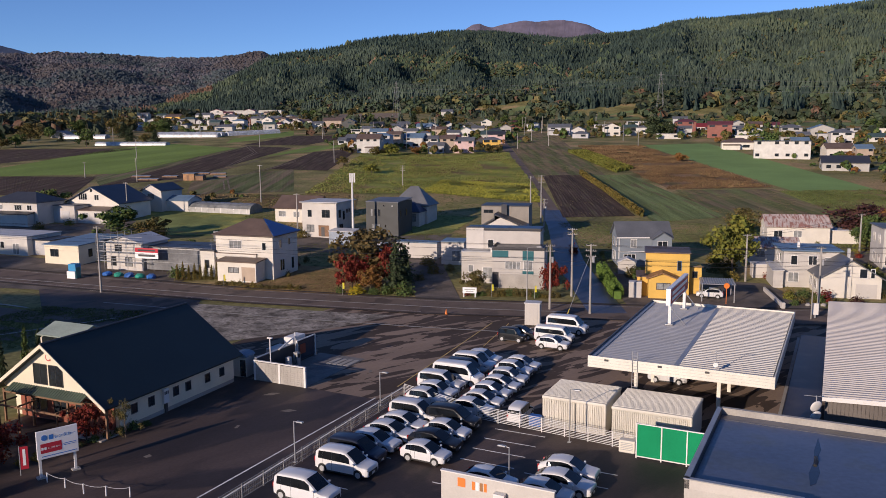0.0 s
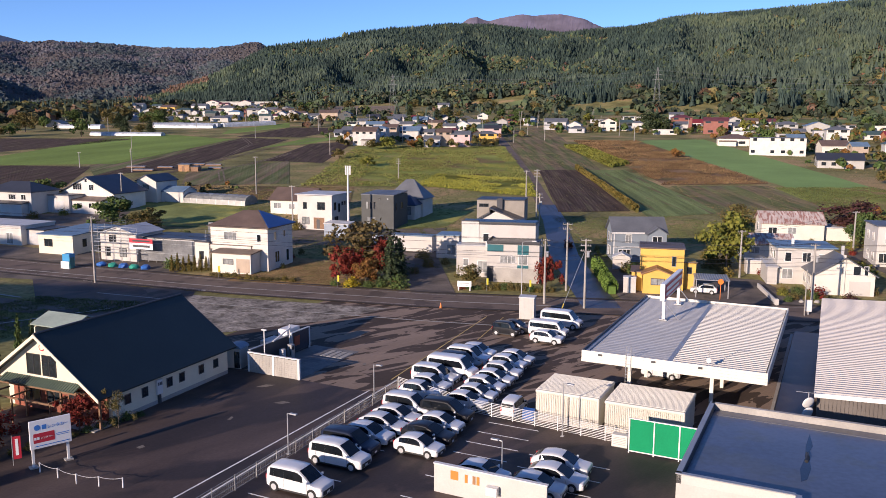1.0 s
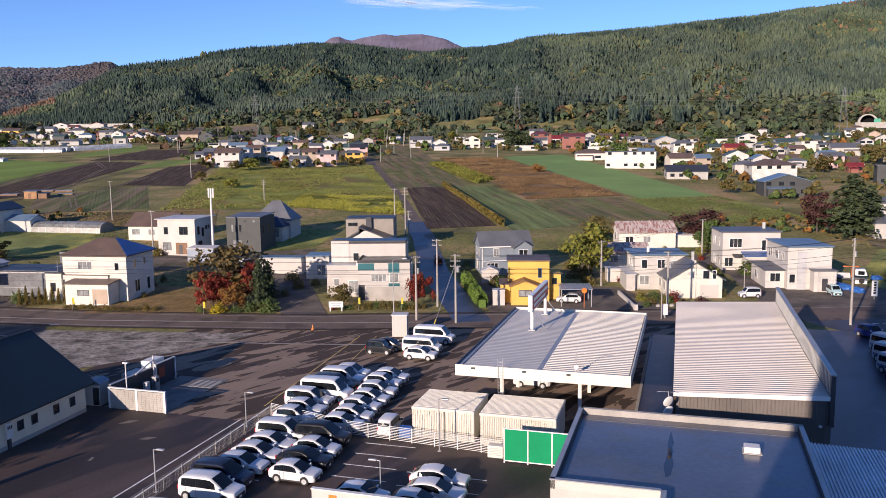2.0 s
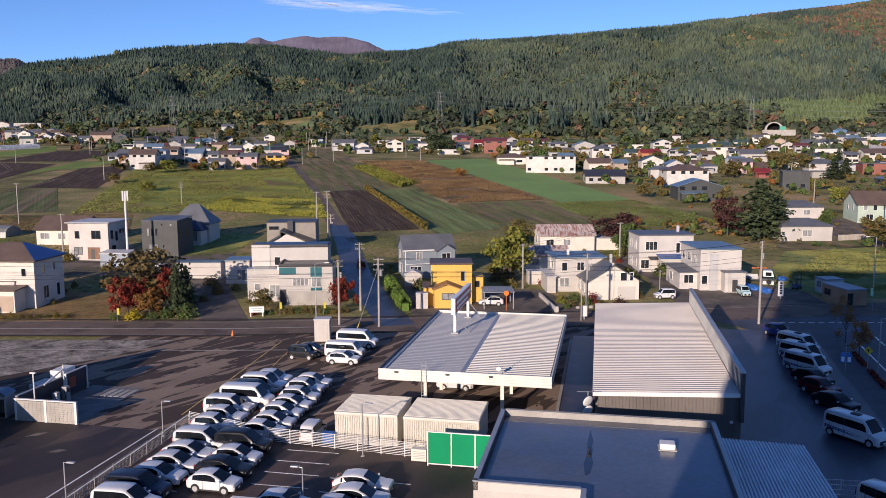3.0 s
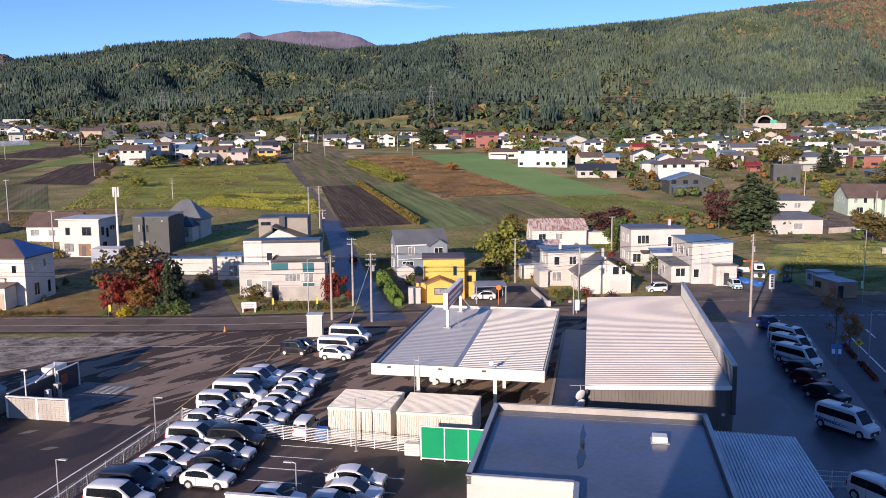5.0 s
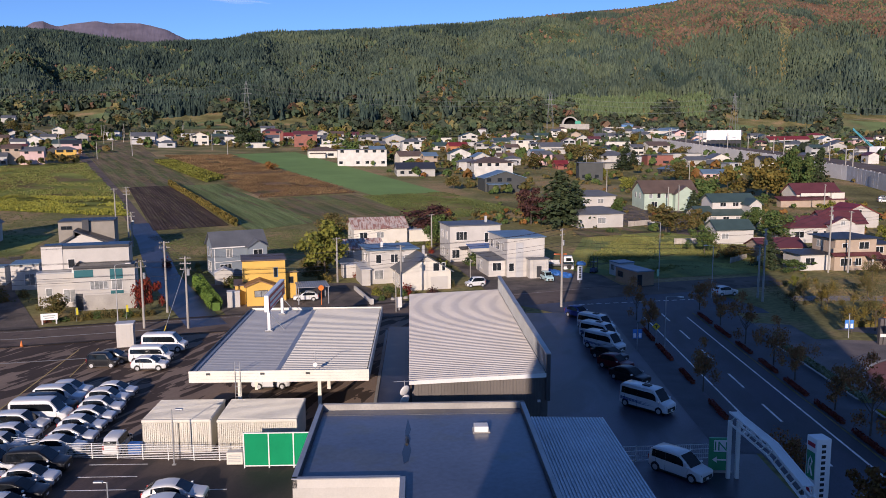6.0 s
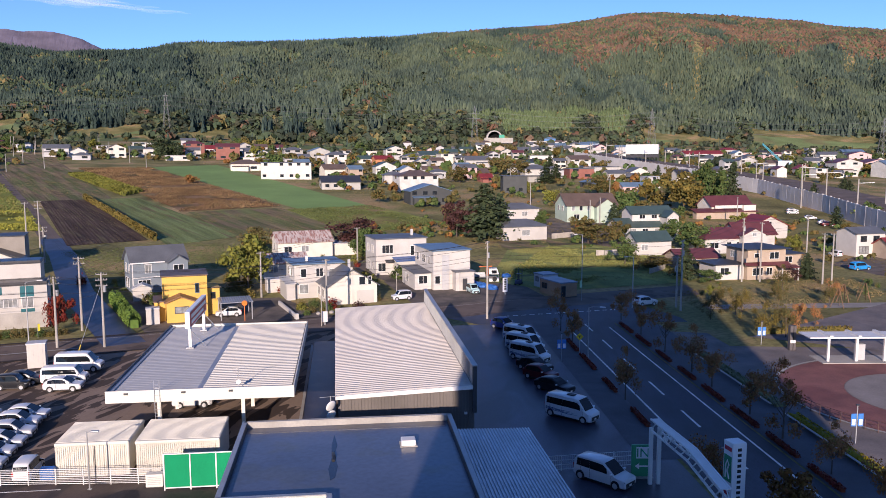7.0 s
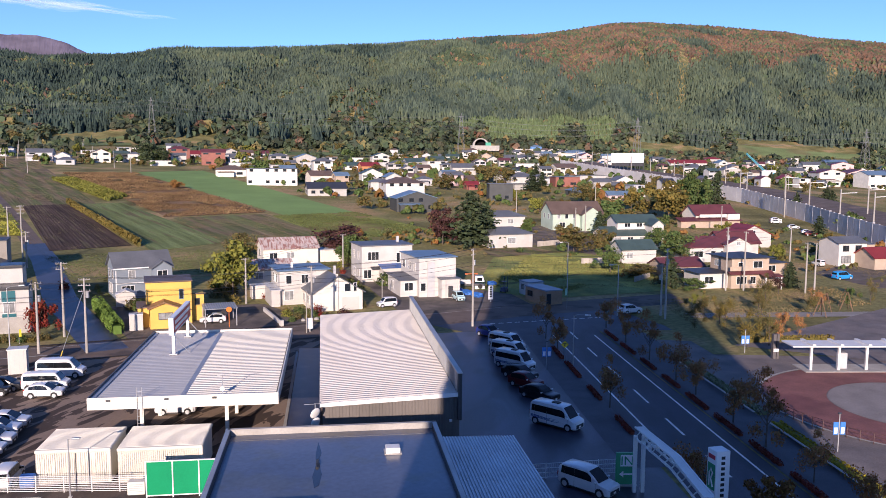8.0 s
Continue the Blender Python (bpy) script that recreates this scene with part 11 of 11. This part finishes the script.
    part("post", boxes((-0.1, -0.08, 0, 0.1, 0.08, 0.5)), metal_grey, s)
    bar_text(s, [(-0.2, 0.2, 0.9 + 0.42 * k, 1.2 + 0.42 * k) for k in range(5)], pose(0, -0.1, 0), black_paint)
    f = thing("flagpole_banner", 96.3, 102.5, 0.1, 0, "pale green pennant on a thin pole", "banner")
    part("pole", tube([(0, 0, 0), (0, 0, 4.2)], 0.04, 6), metal_grey, f)
    part("cloth", boxes((-0.5, -0.01, 2.4, -0.04, 0.01, 3.6)), paint("cloth_green", (0.35, 0.6, 0.4), 0.7), f)
    car("small_suv", car_pearl, 102.6, 93.8, -10, "silver small car on the crossing road", "cars about the crossing")
    car("kei", car_mint, 84.5, 118.3, -104, "pale mint tall small car before the white house", "cars about the crossing")
    car("kei", car_white, 70.3, 119.6, 170, "white tiny car beside the gabled house", "cars about the crossing")
    car("minivan", car_paint("car_sky", (0.02, 0.25, 0.6)), 171.4, 95.9, -12, "bright blue minivan on the grass verge", "cars about the crossing")
    for i, (x, y) in enumerate(((262, 172), (268, 176), (254, 160), (246, 150), (243, 147))):
        car("hatchback", (car_white, car_white, car_white, car_white, car_red)[i], x, y, -40, "small car parked under the railway wall", "cars under the railway wall")
    car("minivan", car_white, -12.0, 163.5, 70, "white minivan in the drive of the charcoal house", "cars in drives")
    car("minivan", car_pearl, -15.0, 165.0, 70, "silver-white minivan in the drive of the charcoal house", "cars in drives")
    car("hatchback", car_pearl, 40.8, 122.4, 160, "silver small car under the carport", "cars in drives")
    car("kei", car_pearl, 186.5, 110.5, 70, "silver tiny car beside the white house", "cars in drives")


crossing_things()


def railway():
    """Raised railway behind a pale concrete wall, with catenary masts, a screen, a crane and a tunnel mouth."""
    wall_m = surface("rail_wall", (0.56, 0.54, 0.53), 0.8, 0.14, 4, 0.15, 0.1)
    pts = [(404, 440), (377, 374), (346, 254.6 + 30), (320, 219.7 + 8), (281, 172.4), (255.3, 141.7), (238, 120.5), (200, 74)]
    w = thing("railway_wall", 0, 0, 0, 0, "long pale concrete wall along the raised railway", "wall")
    k = 0
    for (x0, y0), (x1, y1) in zip(pts, pts[1:]):
        L = math.hypot(x1 - x0, y1 - y0)
        n = max(2, int(L / 4.0))
        for i in range(n):
            ax, ay = x0 + (x1 - x0) * i / n, y0 + (y1 - y0) * i / n
            bx, by = x0 + (x1 - x0) * (i + 0.97) / n, y0 + (y1 - y0) * (i + 0.97) / n
            zb = min(plain(ax, ay), plain(bx, by))
            h = 6.4 if L < 120 else 6.0
            part("wall_panel", slab([(bx, by, zb - 1), (ax, ay, zb - 1), (ax, ay, zb + h), (bx, by, zb + h)], 0.3), wall_m, w)
            if i % 2 == 0:
                part("buttress", boxes((ax - 0.25, ay - 0.25, zb - 1, ax + 0.25, ay + 0.25, zb + h + 0.3)), wall_m, w)
    t = thing("track_bed", 0, 0, 0, 0, "brown ballast track bed of the railway", "railway", kind="structure")
    bal = surface("ballast", (0.12, 0.09, 0.075), 0.95, 0.3, 4, 0.3, 0.4)
    line = [(x + 13, y - 4) for x, y in pts]
    for (x0, y0), (x1, y1) in zip(line, line[1:]):
        d = math.hypot(x1 - x0, y1 - y0)
        nx, ny = (y1 - y0) / d * 11, -(x1 - x0) / d * 11
        part("ballast", slab([(x0 - nx, y0 - ny, plain(x0, y0) + 4.6), (x1 - nx, y1 - ny, plain(x1, y1) + 4.6), (x1 + nx, y1 + ny, plain(x1, y1) + 4.6), (x0 + nx, y0 + ny, plain(x0, y0) + 4.6)], 0.5), bal, t)
        for q in (-5.5, -4.4, -0.5, 0.6, 4.4, 5.5):
            ux, uy = nx / 11 * q, ny / 11 * q
            part("rail", tube([(x0 + ux, y0 + uy, plain(x0, y0) + 4.75), (x1 + ux, y1 + uy, plain(x1, y1) + 4.75)], 0.1, 4), surface("rail_steel", (0.2, 0.13, 0.1), 0.5), t)
    for x, y, h in ((354, 262, 14), (318, 224, 14), (284, 183, 14), (310, 200, 15), (268, 152, 14), (330, 236, 14), (292, 178, 15), (252, 132, 15), (240, 116, 15), (282, 150, 15), (262, 126, 15), (368, 300, 14), (380, 350, 14), (390, 380, 14), (396, 400, 14), (402, 420, 14), (410, 430, 13), (398, 390, 13), (386, 340, 13), (372, 310, 13)):
        m = thing("catenary_mast", x, y, plain(x, y), -50, "pale railway catenary mast with a crossarm", "mast", "catenary masts")
        part("pole", tube([(0, 0, 0), (0, 0, h)], 0.3, 6, taper=0.22), pole_grey, m)
        part("arm", tube([(0, 0, h - 1.5), (5, 0, h - 1.2)], 0.12, 4), metal_grey, m)
    b = thing("white_screen", 384, 357, plain(384, 357), -66, "large white sheeted screen on a dark frame by the railway", "screen")
    part("sheet", boxes((-10.4, -0.3, 9.6, 10.4, 0.3, 15.4)), sign_white, b)
    for k in range(9):
        part("frame_post", boxes((-10.2 + k * 2.55 - 0.2, 0.32, 0, -10.2 + k * 2.55 + 0.2, 0.8, 15.4)), metal_dark, b)
    part("lower_frame", boxes((-10.4, 0.35, 7.4, 10.4, 0.7, 9.3)), metal_dark, b)
    c = thing("crawler_crane", 480, 322, plain(480, 322), 0, "light blue crawler crane with a lattice boom", "crane")
    teal = paint("crane_blue", (0.08, 0.35, 0.45), 0.5)
    part("cabin", boxes((-4, -2.5, 1.5, 4, 2.5, 6.5)), sign_white, c)
    part("counterweight", boxes((1, -2.8, 1.6, 6, 2.8, 5)), teal, c)
    part("track", boxes((-5, -3.2, 0, 5, -1.8, 1.5), bevel=0.3), metal_dark, c)
    part("track", boxes((-5, 1.8, 0, 5, 3.2, 1.5), bevel=0.3), metal_dark, c)
    for dz in (0, 1.3):
        part("boom", tube([(-2, 0, 4 + dz), (-12, 9, 17 + dz * 0.6)], 0.25, 4), teal, c)
    tx, ty = 520, 690
    p = thing("tunnel_mouth", tx, ty, land(tx, ty) + 6, -33, "pale concrete hood of a railway tunnel mouth", "tunnel")
    p.scale = (0.8, 0.8, 0.8)
    n = 14
    bm = bmesh.new()
    outer = [(10.5 * math.cos(math.pi * i / n), 9.8 * math.sin(math.pi * i / n)) for i in range(n + 1)]
    inner = [(8.2 * math.cos(math.pi * i / n), 8.4 * math.sin(math.pi * i / n)) for i in range(n + 1)]
    vo = [bm.verts.new((x, 0, z)) for x, z in outer]
    vi = [bm.verts.new((x, 0, z)) for x, z in inner]
    vb = [bm.verts.new((x, 16, z)) for x, z in outer]
    vib = [bm.verts.new((x, 16, z)) for x, z in inner]
    for i in range(n):
        bm.faces.new((vo[i], vo[i + 1], vi[i + 1], vi[i]))
        bm.faces.new((vo[i], vb[i], vb[i + 1], vo[i + 1]))
        bm.faces.new((vi[i], vi[i + 1], vib[i + 1], vib[i]))
    part("hood", bm, concrete, p)
    # black plate stands for the darkness inside the tunnel
    part("bore", boxes((-8.6, 13, 0, 8.6, 13.5, 9.0)), surface("bore_shade_black", (0.012, 0.012, 0.013), 0.95, spec=0.02), p, "black plate standing for the dark of the tunnel bore")
    part("apron", boxes((-14, -8, -7, 24, -0.1, 0)), concrete, p)
    part("green_sheet", boxes((6, -5, 0, 13, -4.5, 4)), paint("sheet_green", (0.03, 0.3, 0.2), 0.6), p)


railway()


# ---- tufts of grass and weeds on the fields and verges ----
def tufts(name, quad, count, h, material, label, seed, lift=0.0):
    """Rough plants scattered over a quad of ground, as one mesh."""
    r = np.random.default_rng(seed)
    s, t = r.uniform(0, 1, count), r.uniform(0, 1, count)
    (ax, ay), (bx, by), (cx, cy), (dx, dy) = quad
    x = (ax * (1 - s) + bx * s) * (1 - t) + (dx * (1 - s) + cx * s) * t
    y = (ay * (1 - s) + by * s) * (1 - t) + (dy * (1 - s) + cy * s) * t
    keep = np.array([noise.noise(Vector((u * 0.07, v * 0.07, seed))) + 0.35 * noise.noise(Vector((u * 0.3, v * 0.3, seed))) > -0.18 for u, v in zip(x, y)])
    x, y = x[keep], y[keep]
    z = np.array([plain(u, v) for u, v in zip(x, y)]) + lift
    n = len(x)
    P, N = [], []
    for k in range(5):
        P.append(np.stack([x + r.normal(0, h * 0.9, n), y + r.normal(0, h * 0.9, n), z + h * r.uniform(0.2, 0.6, n)], 1))
        a = r.uniform(0, 6.28, n)
        N.append(np.stack([np.cos(a), np.sin(a), r.uniform(-0.1, 0.9, n)], 1))
    v, f = leaf_cards(np.concatenate(P), np.concatenate(N), min(h * 0.24, 0.2), r)
    tagged(new(name, from_arrays(name, v, f, material)), label, "grass", kind="stuff")


weed_leaf = foliage("weed_leaves", (0.14, 0.18, 0.045), (0.175, 0.19, 0.05), (0.21, 0.165, 0.07))
weed_gold = foliage("weed_gold", (0.32, 0.3, 0.045), (0.26, 0.26, 0.045), (0.18, 0.2, 0.045))
weed_russet = foliage("weed_russet", (0.19, 0.108, 0.056), (0.145, 0.094, 0.05), (0.23, 0.165, 0.075), vary=0.4)
weed_tan = foliage("weed_tan", (0.24, 0.17, 0.085), (0.19, 0.145, 0.07), (0.15, 0.15, 0.055))
weed_green = foliage("weed_green", (0.085, 0.12, 0.042), (0.11, 0.135, 0.045), (0.13, 0.13, 0.05))
for quad_, n_, h_, m_, lab_ in (
    ([(-43, 256), (30, 251), (32, 404), (-40, 407)], 7000, 0.7, weed_leaf, "rough weeds over the meadow"),
    ([(-6, 256), (28, 230), (29, 271), (0, 286)], 2200, 0.8, weed_gold, "yellow flowering weeds on the meadow"),
    ([(71, 256), (105, 258), (106, 437), (73, 440)], 7000, 0.7, weed_russet, "rust-brown dead weeds"),
    ([(99, 193), (134, 201), (134, 249), (103, 249)], 2600, 0.45, weed_green, "green and brown rough weeds"),
    ([(-80, 232), (-24, 219), (-26, 252), (-80, 258)], 1800, 0.4, weed_tan, "mown tan grass"),
    ([(-32, 131), (-17, 128), (-16, 145), (-29, 150)], 2600, 0.2, weed_tan, "dry tan grass beside the road"),
    ([(69, 200), (99, 202), (103, 253), (73, 253)], 1600, 0.25, weed_tan, "stubble on the vegetable beds"),
    ([(96, 126), (100, 112), (152, 131), (134, 155)], 4600, 0.4, foliage("plot_leaves", (0.2, 0.21, 0.06), (0.16, 0.18, 0.06), (0.25, 0.22, 0.07)), "green leaves of the vegetable plot"),
    ([(-42, 150), (20, 136), (24, 250), (-60, 255)], 4200, 0.35, weed_green, "short grass between the houses"),
    ([(28, 150), (90, 156), (90, 198), (28, 196)], 4000, 0.3, weed_green, "rough grass behind the houses"),
    ([(104, 118), (200, 90), (240, 190), (130, 200)], 5000, 0.28, weed_tan, "rough grass among the houses"),
    ([(104, 82), (146, 76), (160, 92), (116, 100)], 1800, 0.3, weed_tan, "dry lawn grass under the trees"),
    ([(-70, 100), (-50, 96), (-42, 116), (-60, 120)], 2500, 0.25, weed_green, "rough verge grass beside the road"),
    ([(31, 204), (48, 205), (51, 299), (37, 299)], 1500, 0.16, weed_tan, "dead stalks on the ploughed field"),
    ([(51, 196), (71, 202), (68, 298), (54, 298)], 3000, 0.2, weed_green, "low leaves of the dull green crop"),
    ([(34, 301), (59, 300), (75, 540), (41, 530)], 2600, 0.3, weed_tan, "stubble on the harvested strip"),
    ([(140, 260), (420, 200), (480, 460), (140, 520)], 5000, 0.5, weed_tan, "rough brown grass among the far houses"),
):
    tufts("grass_tufts", quad_, int(n_ * 1.3), h_, m_, lab_, n_ % 97 + int(h_ * 10))


def furrows(quad, gap, h, material, label):
    """Raised rows along a field, from its near edge to its far edge."""
    (ax, ay), (bx, by), (cx, cy), (dx, dy) = quad
    n = max(3, int((math.hypot(bx - ax, by - ay) + math.hypot(cx - dx, cy - dy)) / 2 / gap))
    m = max(4, int(math.hypot(dx - ax, dy - ay) / 6))
    r = random.Random(n)
    verts, faces = [], []
    for i in range(n):
        sway = r.uniform(-0.22, 0.22)
        tall = r.uniform(0.25, 1.0)
        for j in range(m + 1):
            t = j / m
            for k, up in ((0.12, 0), (0.5, 1), (0.88, 0)):
                s = (i + k + sway) / n
                x = (ax * (1 - s) + bx * s) * (1 - t) + (dx * (1 - s) + cx * s) * t
                y = (ay * (1 - s) + by * s) * (1 - t) + (dy * (1 - s) + cy * s) * t
                verts.append((x, y, plain(x, y) + 0.07 + up * h * tall * r.uniform(0.4, 1.2)))
        for j in range(m):
            q = (i * (m + 1) + j) * 3
            faces += [(q, q + 1, q + 4, q + 3), (q + 1, q + 2, q + 5, q + 4)]
    tagged(new("field_rows", from_arrays("field_rows", verts, faces, material)), label, "field rows", kind="stuff")


for quad_, gap_, h_, m_, lab_ in (
    ([(33.6, 300.1), (59.6, 299), (75.8, 562.2), (40.1, 547.1)], 1.6, 0.07, soil_brown, "brown furrows of the harvested strip"),
    ([(30.5, 203.9), (48.6, 205), (51.3, 299.8), (37, 298.8)], 0.90, 0.08, soil_dark, "dark furrows of the ploughed field"),
    ([(51.5, 196), (71, 202), (68, 298.5), (54.6, 298.5)], 0.95, 0.06, crop_dull, "low dull green crop rows"),
    ([(69.6, 200), (99.4, 202), (102.6, 253), (73, 253)], 0.98, 0.11, soil_brown, "brown rows of the vegetable beds"),
    ([(107.4, 246.5), (133, 249.8), (145, 448), (107.5, 439)], 1.12, 0.04, crop_teal, "fine drilled rows of the winter crop"),
    ([(-172, 319), (-128, 324), (-114, 452), (-170, 500)], 1.35, 0.014, crop_green, "fine drilled rows of the green crop"),
    ([(-141.5, 261.2), (-118.4, 259.2), (-133.2, 313), (-171.5, 317)], 1.05, 0.035, soil_dark, "dark furrows behind the houses"),
    ([(-119.2, 283), (-96, 304.5), (-82.4, 451), (-110.6, 468)], 1.35, 0.042, soil_dark, "dark furrows along the track"),
    ([(-71, 335.2), (-46.4, 326.4), (-44.4, 441.6), (-65.6, 419.6)], 1.12, 0.042, soil_dark, "dark furrows of the bean plot"),
    ([(-116.6, 474.3), (-78.4, 470.4), (-56.4, 559.6), (-101.1, 560.4)], 1.65, 0.052, soil_dark, "dark furrows of the ploughed strip"),
    ([(-80.6, 257.2), (-48.1, 261.1), (-61, 332.7), (-91.8, 299.6)], 1.20, 0.028, soil_brown, "tan rows of the harvested plot"),
    ([(97, 127.6), (151, 130.8), (145, 154), (121.4, 154)], 1.05, 0.12, lawn, "green rows of the vegetable plot"),
):
    furrows(quad_, gap_, h_, m_, lab_)
gr = random.Random(21)
for i in range(110):
    hx_, hy_ = gr.choice(((-38, 146), (-25, 176), (8, 142), (36, 142), (60, 128), (62, 146), (82, 134), (86, 150), (150, 128), (168, 150), (150, 108), (185, 190), (200, 138), (-66, 165), (-90, 200), (70, 165), (34, 158)))
    sx, sy = hx_ + gr.uniform(-13, 13), hy_ + gr.uniform(-8, 10)
    sh = gr.uniform(0.7, 2.2)
    tree("shrub", sx, sy, sh, sh * gr.uniform(1.0, 1.8), gr.choice((leaf_green, leaf_olive, leaf_olive, leaf_gold, leaf_red, leaf_lime)), "garden shrub beside the houses", "garden shrubs", "shrub")
yard = surface("yard_gravel", (0.13, 0.105, 0.086), 0.9, 0.35, 6, 0.3, 0.4, stain=(0.08, 0.066, 0.055), stain_scale=0.2)
for quad_ in ([(-4, 121), (3, 119), (0, 150), (-7, 152)], [(40, 114), (55, 112), (53, 132), (40, 136)], [(68, 108), (92, 104), (98, 122), (76, 136)], [(76, 128), (84, 126), (86, 160), (78, 160)], [(-90, 138), (-46, 127), (-44, 148), (-90, 164)],
              [(-18, 152), (0, 148), (2, 182), (-16, 180)], [(-34, 166), (-20, 162), (-18, 178), (-34, 182)], [(130, 150), (160, 140), (200, 196), (150, 200)], [(170, 92), (230, 100), (240, 118), (172, 104)], [(-118, 176), (-74, 168), (-78, 206), (-118, 200)], [(27, 114), (40, 112), (42, 140), (28, 142)]):
    draped("yard", quad_, xy, 0.035, yard, "grey gravel yard beside the houses", "yard")


# ---- fences, low walls and small things in the gardens ----
fence_wood = surface("fence_wood", (0.42, 0.38, 0.33), 0.8, 0.2, 5, 0.6, 0.2)


def slat_fence(p0, p1, h, label, material=None):
    """A close-boarded garden fence with posts."""
    (x0, y0), (x1, y1) = p0, p1
    L = math.hypot(x1 - x0, y1 - y0)
    f = thing("garden_fence", x0, y0, min(plain(x0, y0), plain(x1, y1)), math.degrees(math.atan2(y1 - y0, x1 - x0)), label, "fence", "garden fences")
    n = max(2, int(L / 1.9))
    for i in range(n):
        part("board_panel", boxes((i * L / n + 0.05, -0.03, 0.1, (i + 1) * L / n - 0.05, 0.03, h - 0.04 * (i % 2))), material or fence_wood, f)
    for i in range(0, n + 1, 2):
        part("post", boxes((i * L / n - 0.06, -0.06, 0, i * L / n + 0.06, 0.06, h + 0.1)), material or fence_wood, f)


for a_, b_, h_, m_, lab_ in (
    ((135, 139), (151, 133.5), 1.6, None, "weathered pale board fence of the vegetable plot"),
    ((151, 133.5), (158, 130), 1.6, None, "weathered pale board fence of the vegetable plot"),
    ((143, 164), (156, 165), 1.5, None, "weathered pale board fence beside the yard"),
    ((66.5, 122.0), (69.5, 127.5), 1.6, fence_white, "white slatted gate fence beside the gabled house"),
    ((128, 116), (136, 119), 1.2, None, "weathered board fence before the low house"),
    ((146, 99), (156, 101), 1.3, concrete, "pale block wall before the tiled house"),
):
    slat_fence(a_, b_, h_, lab_, m_)
lw = thing("garden_wall", 50.6, 126.5, plain(50.6, 126.5), 0, "low white rendered wall along the drive", "wall")
part("wall", slab([(0, 0, -0.2), (-1.7, -11.5, -0.4), (-1.7, -11.5, 0.35), (0, 0, 0.7)], 0.3), white_wall, lw)
part("pier", boxes((-2.0, -12.0, -0.5, -1.5, -11.4, 0.7)), white_wall, lw)
tm = thing("traffic_mirror", 41.8, 118.0, plain(41.8, 118), -10, "round orange-backed traffic mirror on a post", "traffic mirror")
part("post", tube([(0, 0, 0), (0, 0, 2.5)], 0.05, 6), orange_paint, tm)
part("back", tube([(0, -0.04, 2.75), (0, 0.06, 2.75)], 0.42, 16), orange_paint, tm)
part("mirror_face", tube([(0, 0.065, 2.75), (0, 0.08, 2.75)], 0.38, 16), glass, tm)
for x_, y_, h_, m_ in ((51.5, 117, 0.9, leaf_green), (53, 118.5, 1.2, leaf_olive), (54.6, 117.6, 0.8, leaf_gold), (56.0, 119.0, 1.3, leaf_green), (58, 117.5, 0.9, leaf_olive), (60.5, 116.6, 1.5, leaf_purple), (52.4, 121, 1.2, leaf_lime), (55.0, 122, 1.4, leaf_green)):
    tree("shrub", x_, y_, h_, h_ * 1.5, m_, "garden shrub before the gabled house", "garden shrubs", "shrub")
for x_, y_ in ((53.2, 116.4), (55.4, 116.2), (57.4, 116.0), (59.3, 115.8)):
    gs = thing("garden_stone", x_, y_, plain(x_, y_), x_ * 40, "grey garden boulder at the bed's edge", "boulder", "garden stones")
    bm = bmesh.new()
    bmesh.ops.create_icosphere(bm, subdivisions=2, radius=0.4)
    for v in bm.verts:
        v.co *= 1 + 0.3 * noise.noise(v.co * 3 + Vector((x_, y_, 0)))
        v.co.z = max(v.co.z * 0.7 + 0.15, -0.05)
    part("stone", bm, concrete, gs)


# ---- hedges, shrubs and small trees that fill the gardens of the village ----
gg = random.Random(77)
GREENERY = {"olive": [], "green": [], "rust": []}
for hx_, hy_ in taken:
    for i in range(9):
        a, d = gg.uniform(0, 6.28), gg.uniform(9, 17)
        x, y = hx_ + 5 + d * math.cos(a), hy_ + 3 + d * math.sin(a) * 0.8
        if any(-1 < x - u < 14 and -2 < y - v < 11 for u, v in taken) or (28 < x < 146 and y < 450):
            continue
        w = gg.uniform(1.5, 4.5)
        GREENERY[gg.choice(("olive", "olive", "olive", "olive", "olive", "green", "green", "green", "green", "green", "rust"))].append((x, y, land(x, y) - 0.2, w * gg.uniform(0.7, 1.5), w))
for x0_, x1_, y0_, y1_, n_ in ((130, 245, 100, 215, 260), (-125, -60, 215, 262, 40), (100, 140, 175, 200, 60), (140, 330, 215, 330, 240)):
    for i in range(n_):
        x, y = gg.uniform(x0_, x1_), gg.uniform(y0_, y1_)
        w = gg.uniform(0.8, 2.4)
        GREENERY[gg.choice(("olive", "olive", "olive", "green", "green", "green", "rust"))].append((x, y, plain(x, y) - 0.1, w * gg.uniform(0.6, 1.1), w))
for key_, mat_, lab_ in (("olive", leaf_olive, "olive shrubs and hedges between the village houses"), ("green", leaf_green, "green shrubs and hedges between the village houses"), ("rust", leaf_orange, "rusty autumn shrubs between the village houses")):
    for part_ in range(2):
        rows_ = np.asarray(GREENERY[key_])
        rows_[:, :2] += rng.normal(0, 0.35, (len(rows_), 2)) * part_
        GREENERY[key_] = rows_
    both = np.concatenate([rows_, rows_ + (0.4, -0.3, 0.0, 0.3, -0.2)])
    tagged(new("garden_greenery", leafy_mesh("garden_greenery", both, mat_)), lab_, "shrubs", kind="stuff")
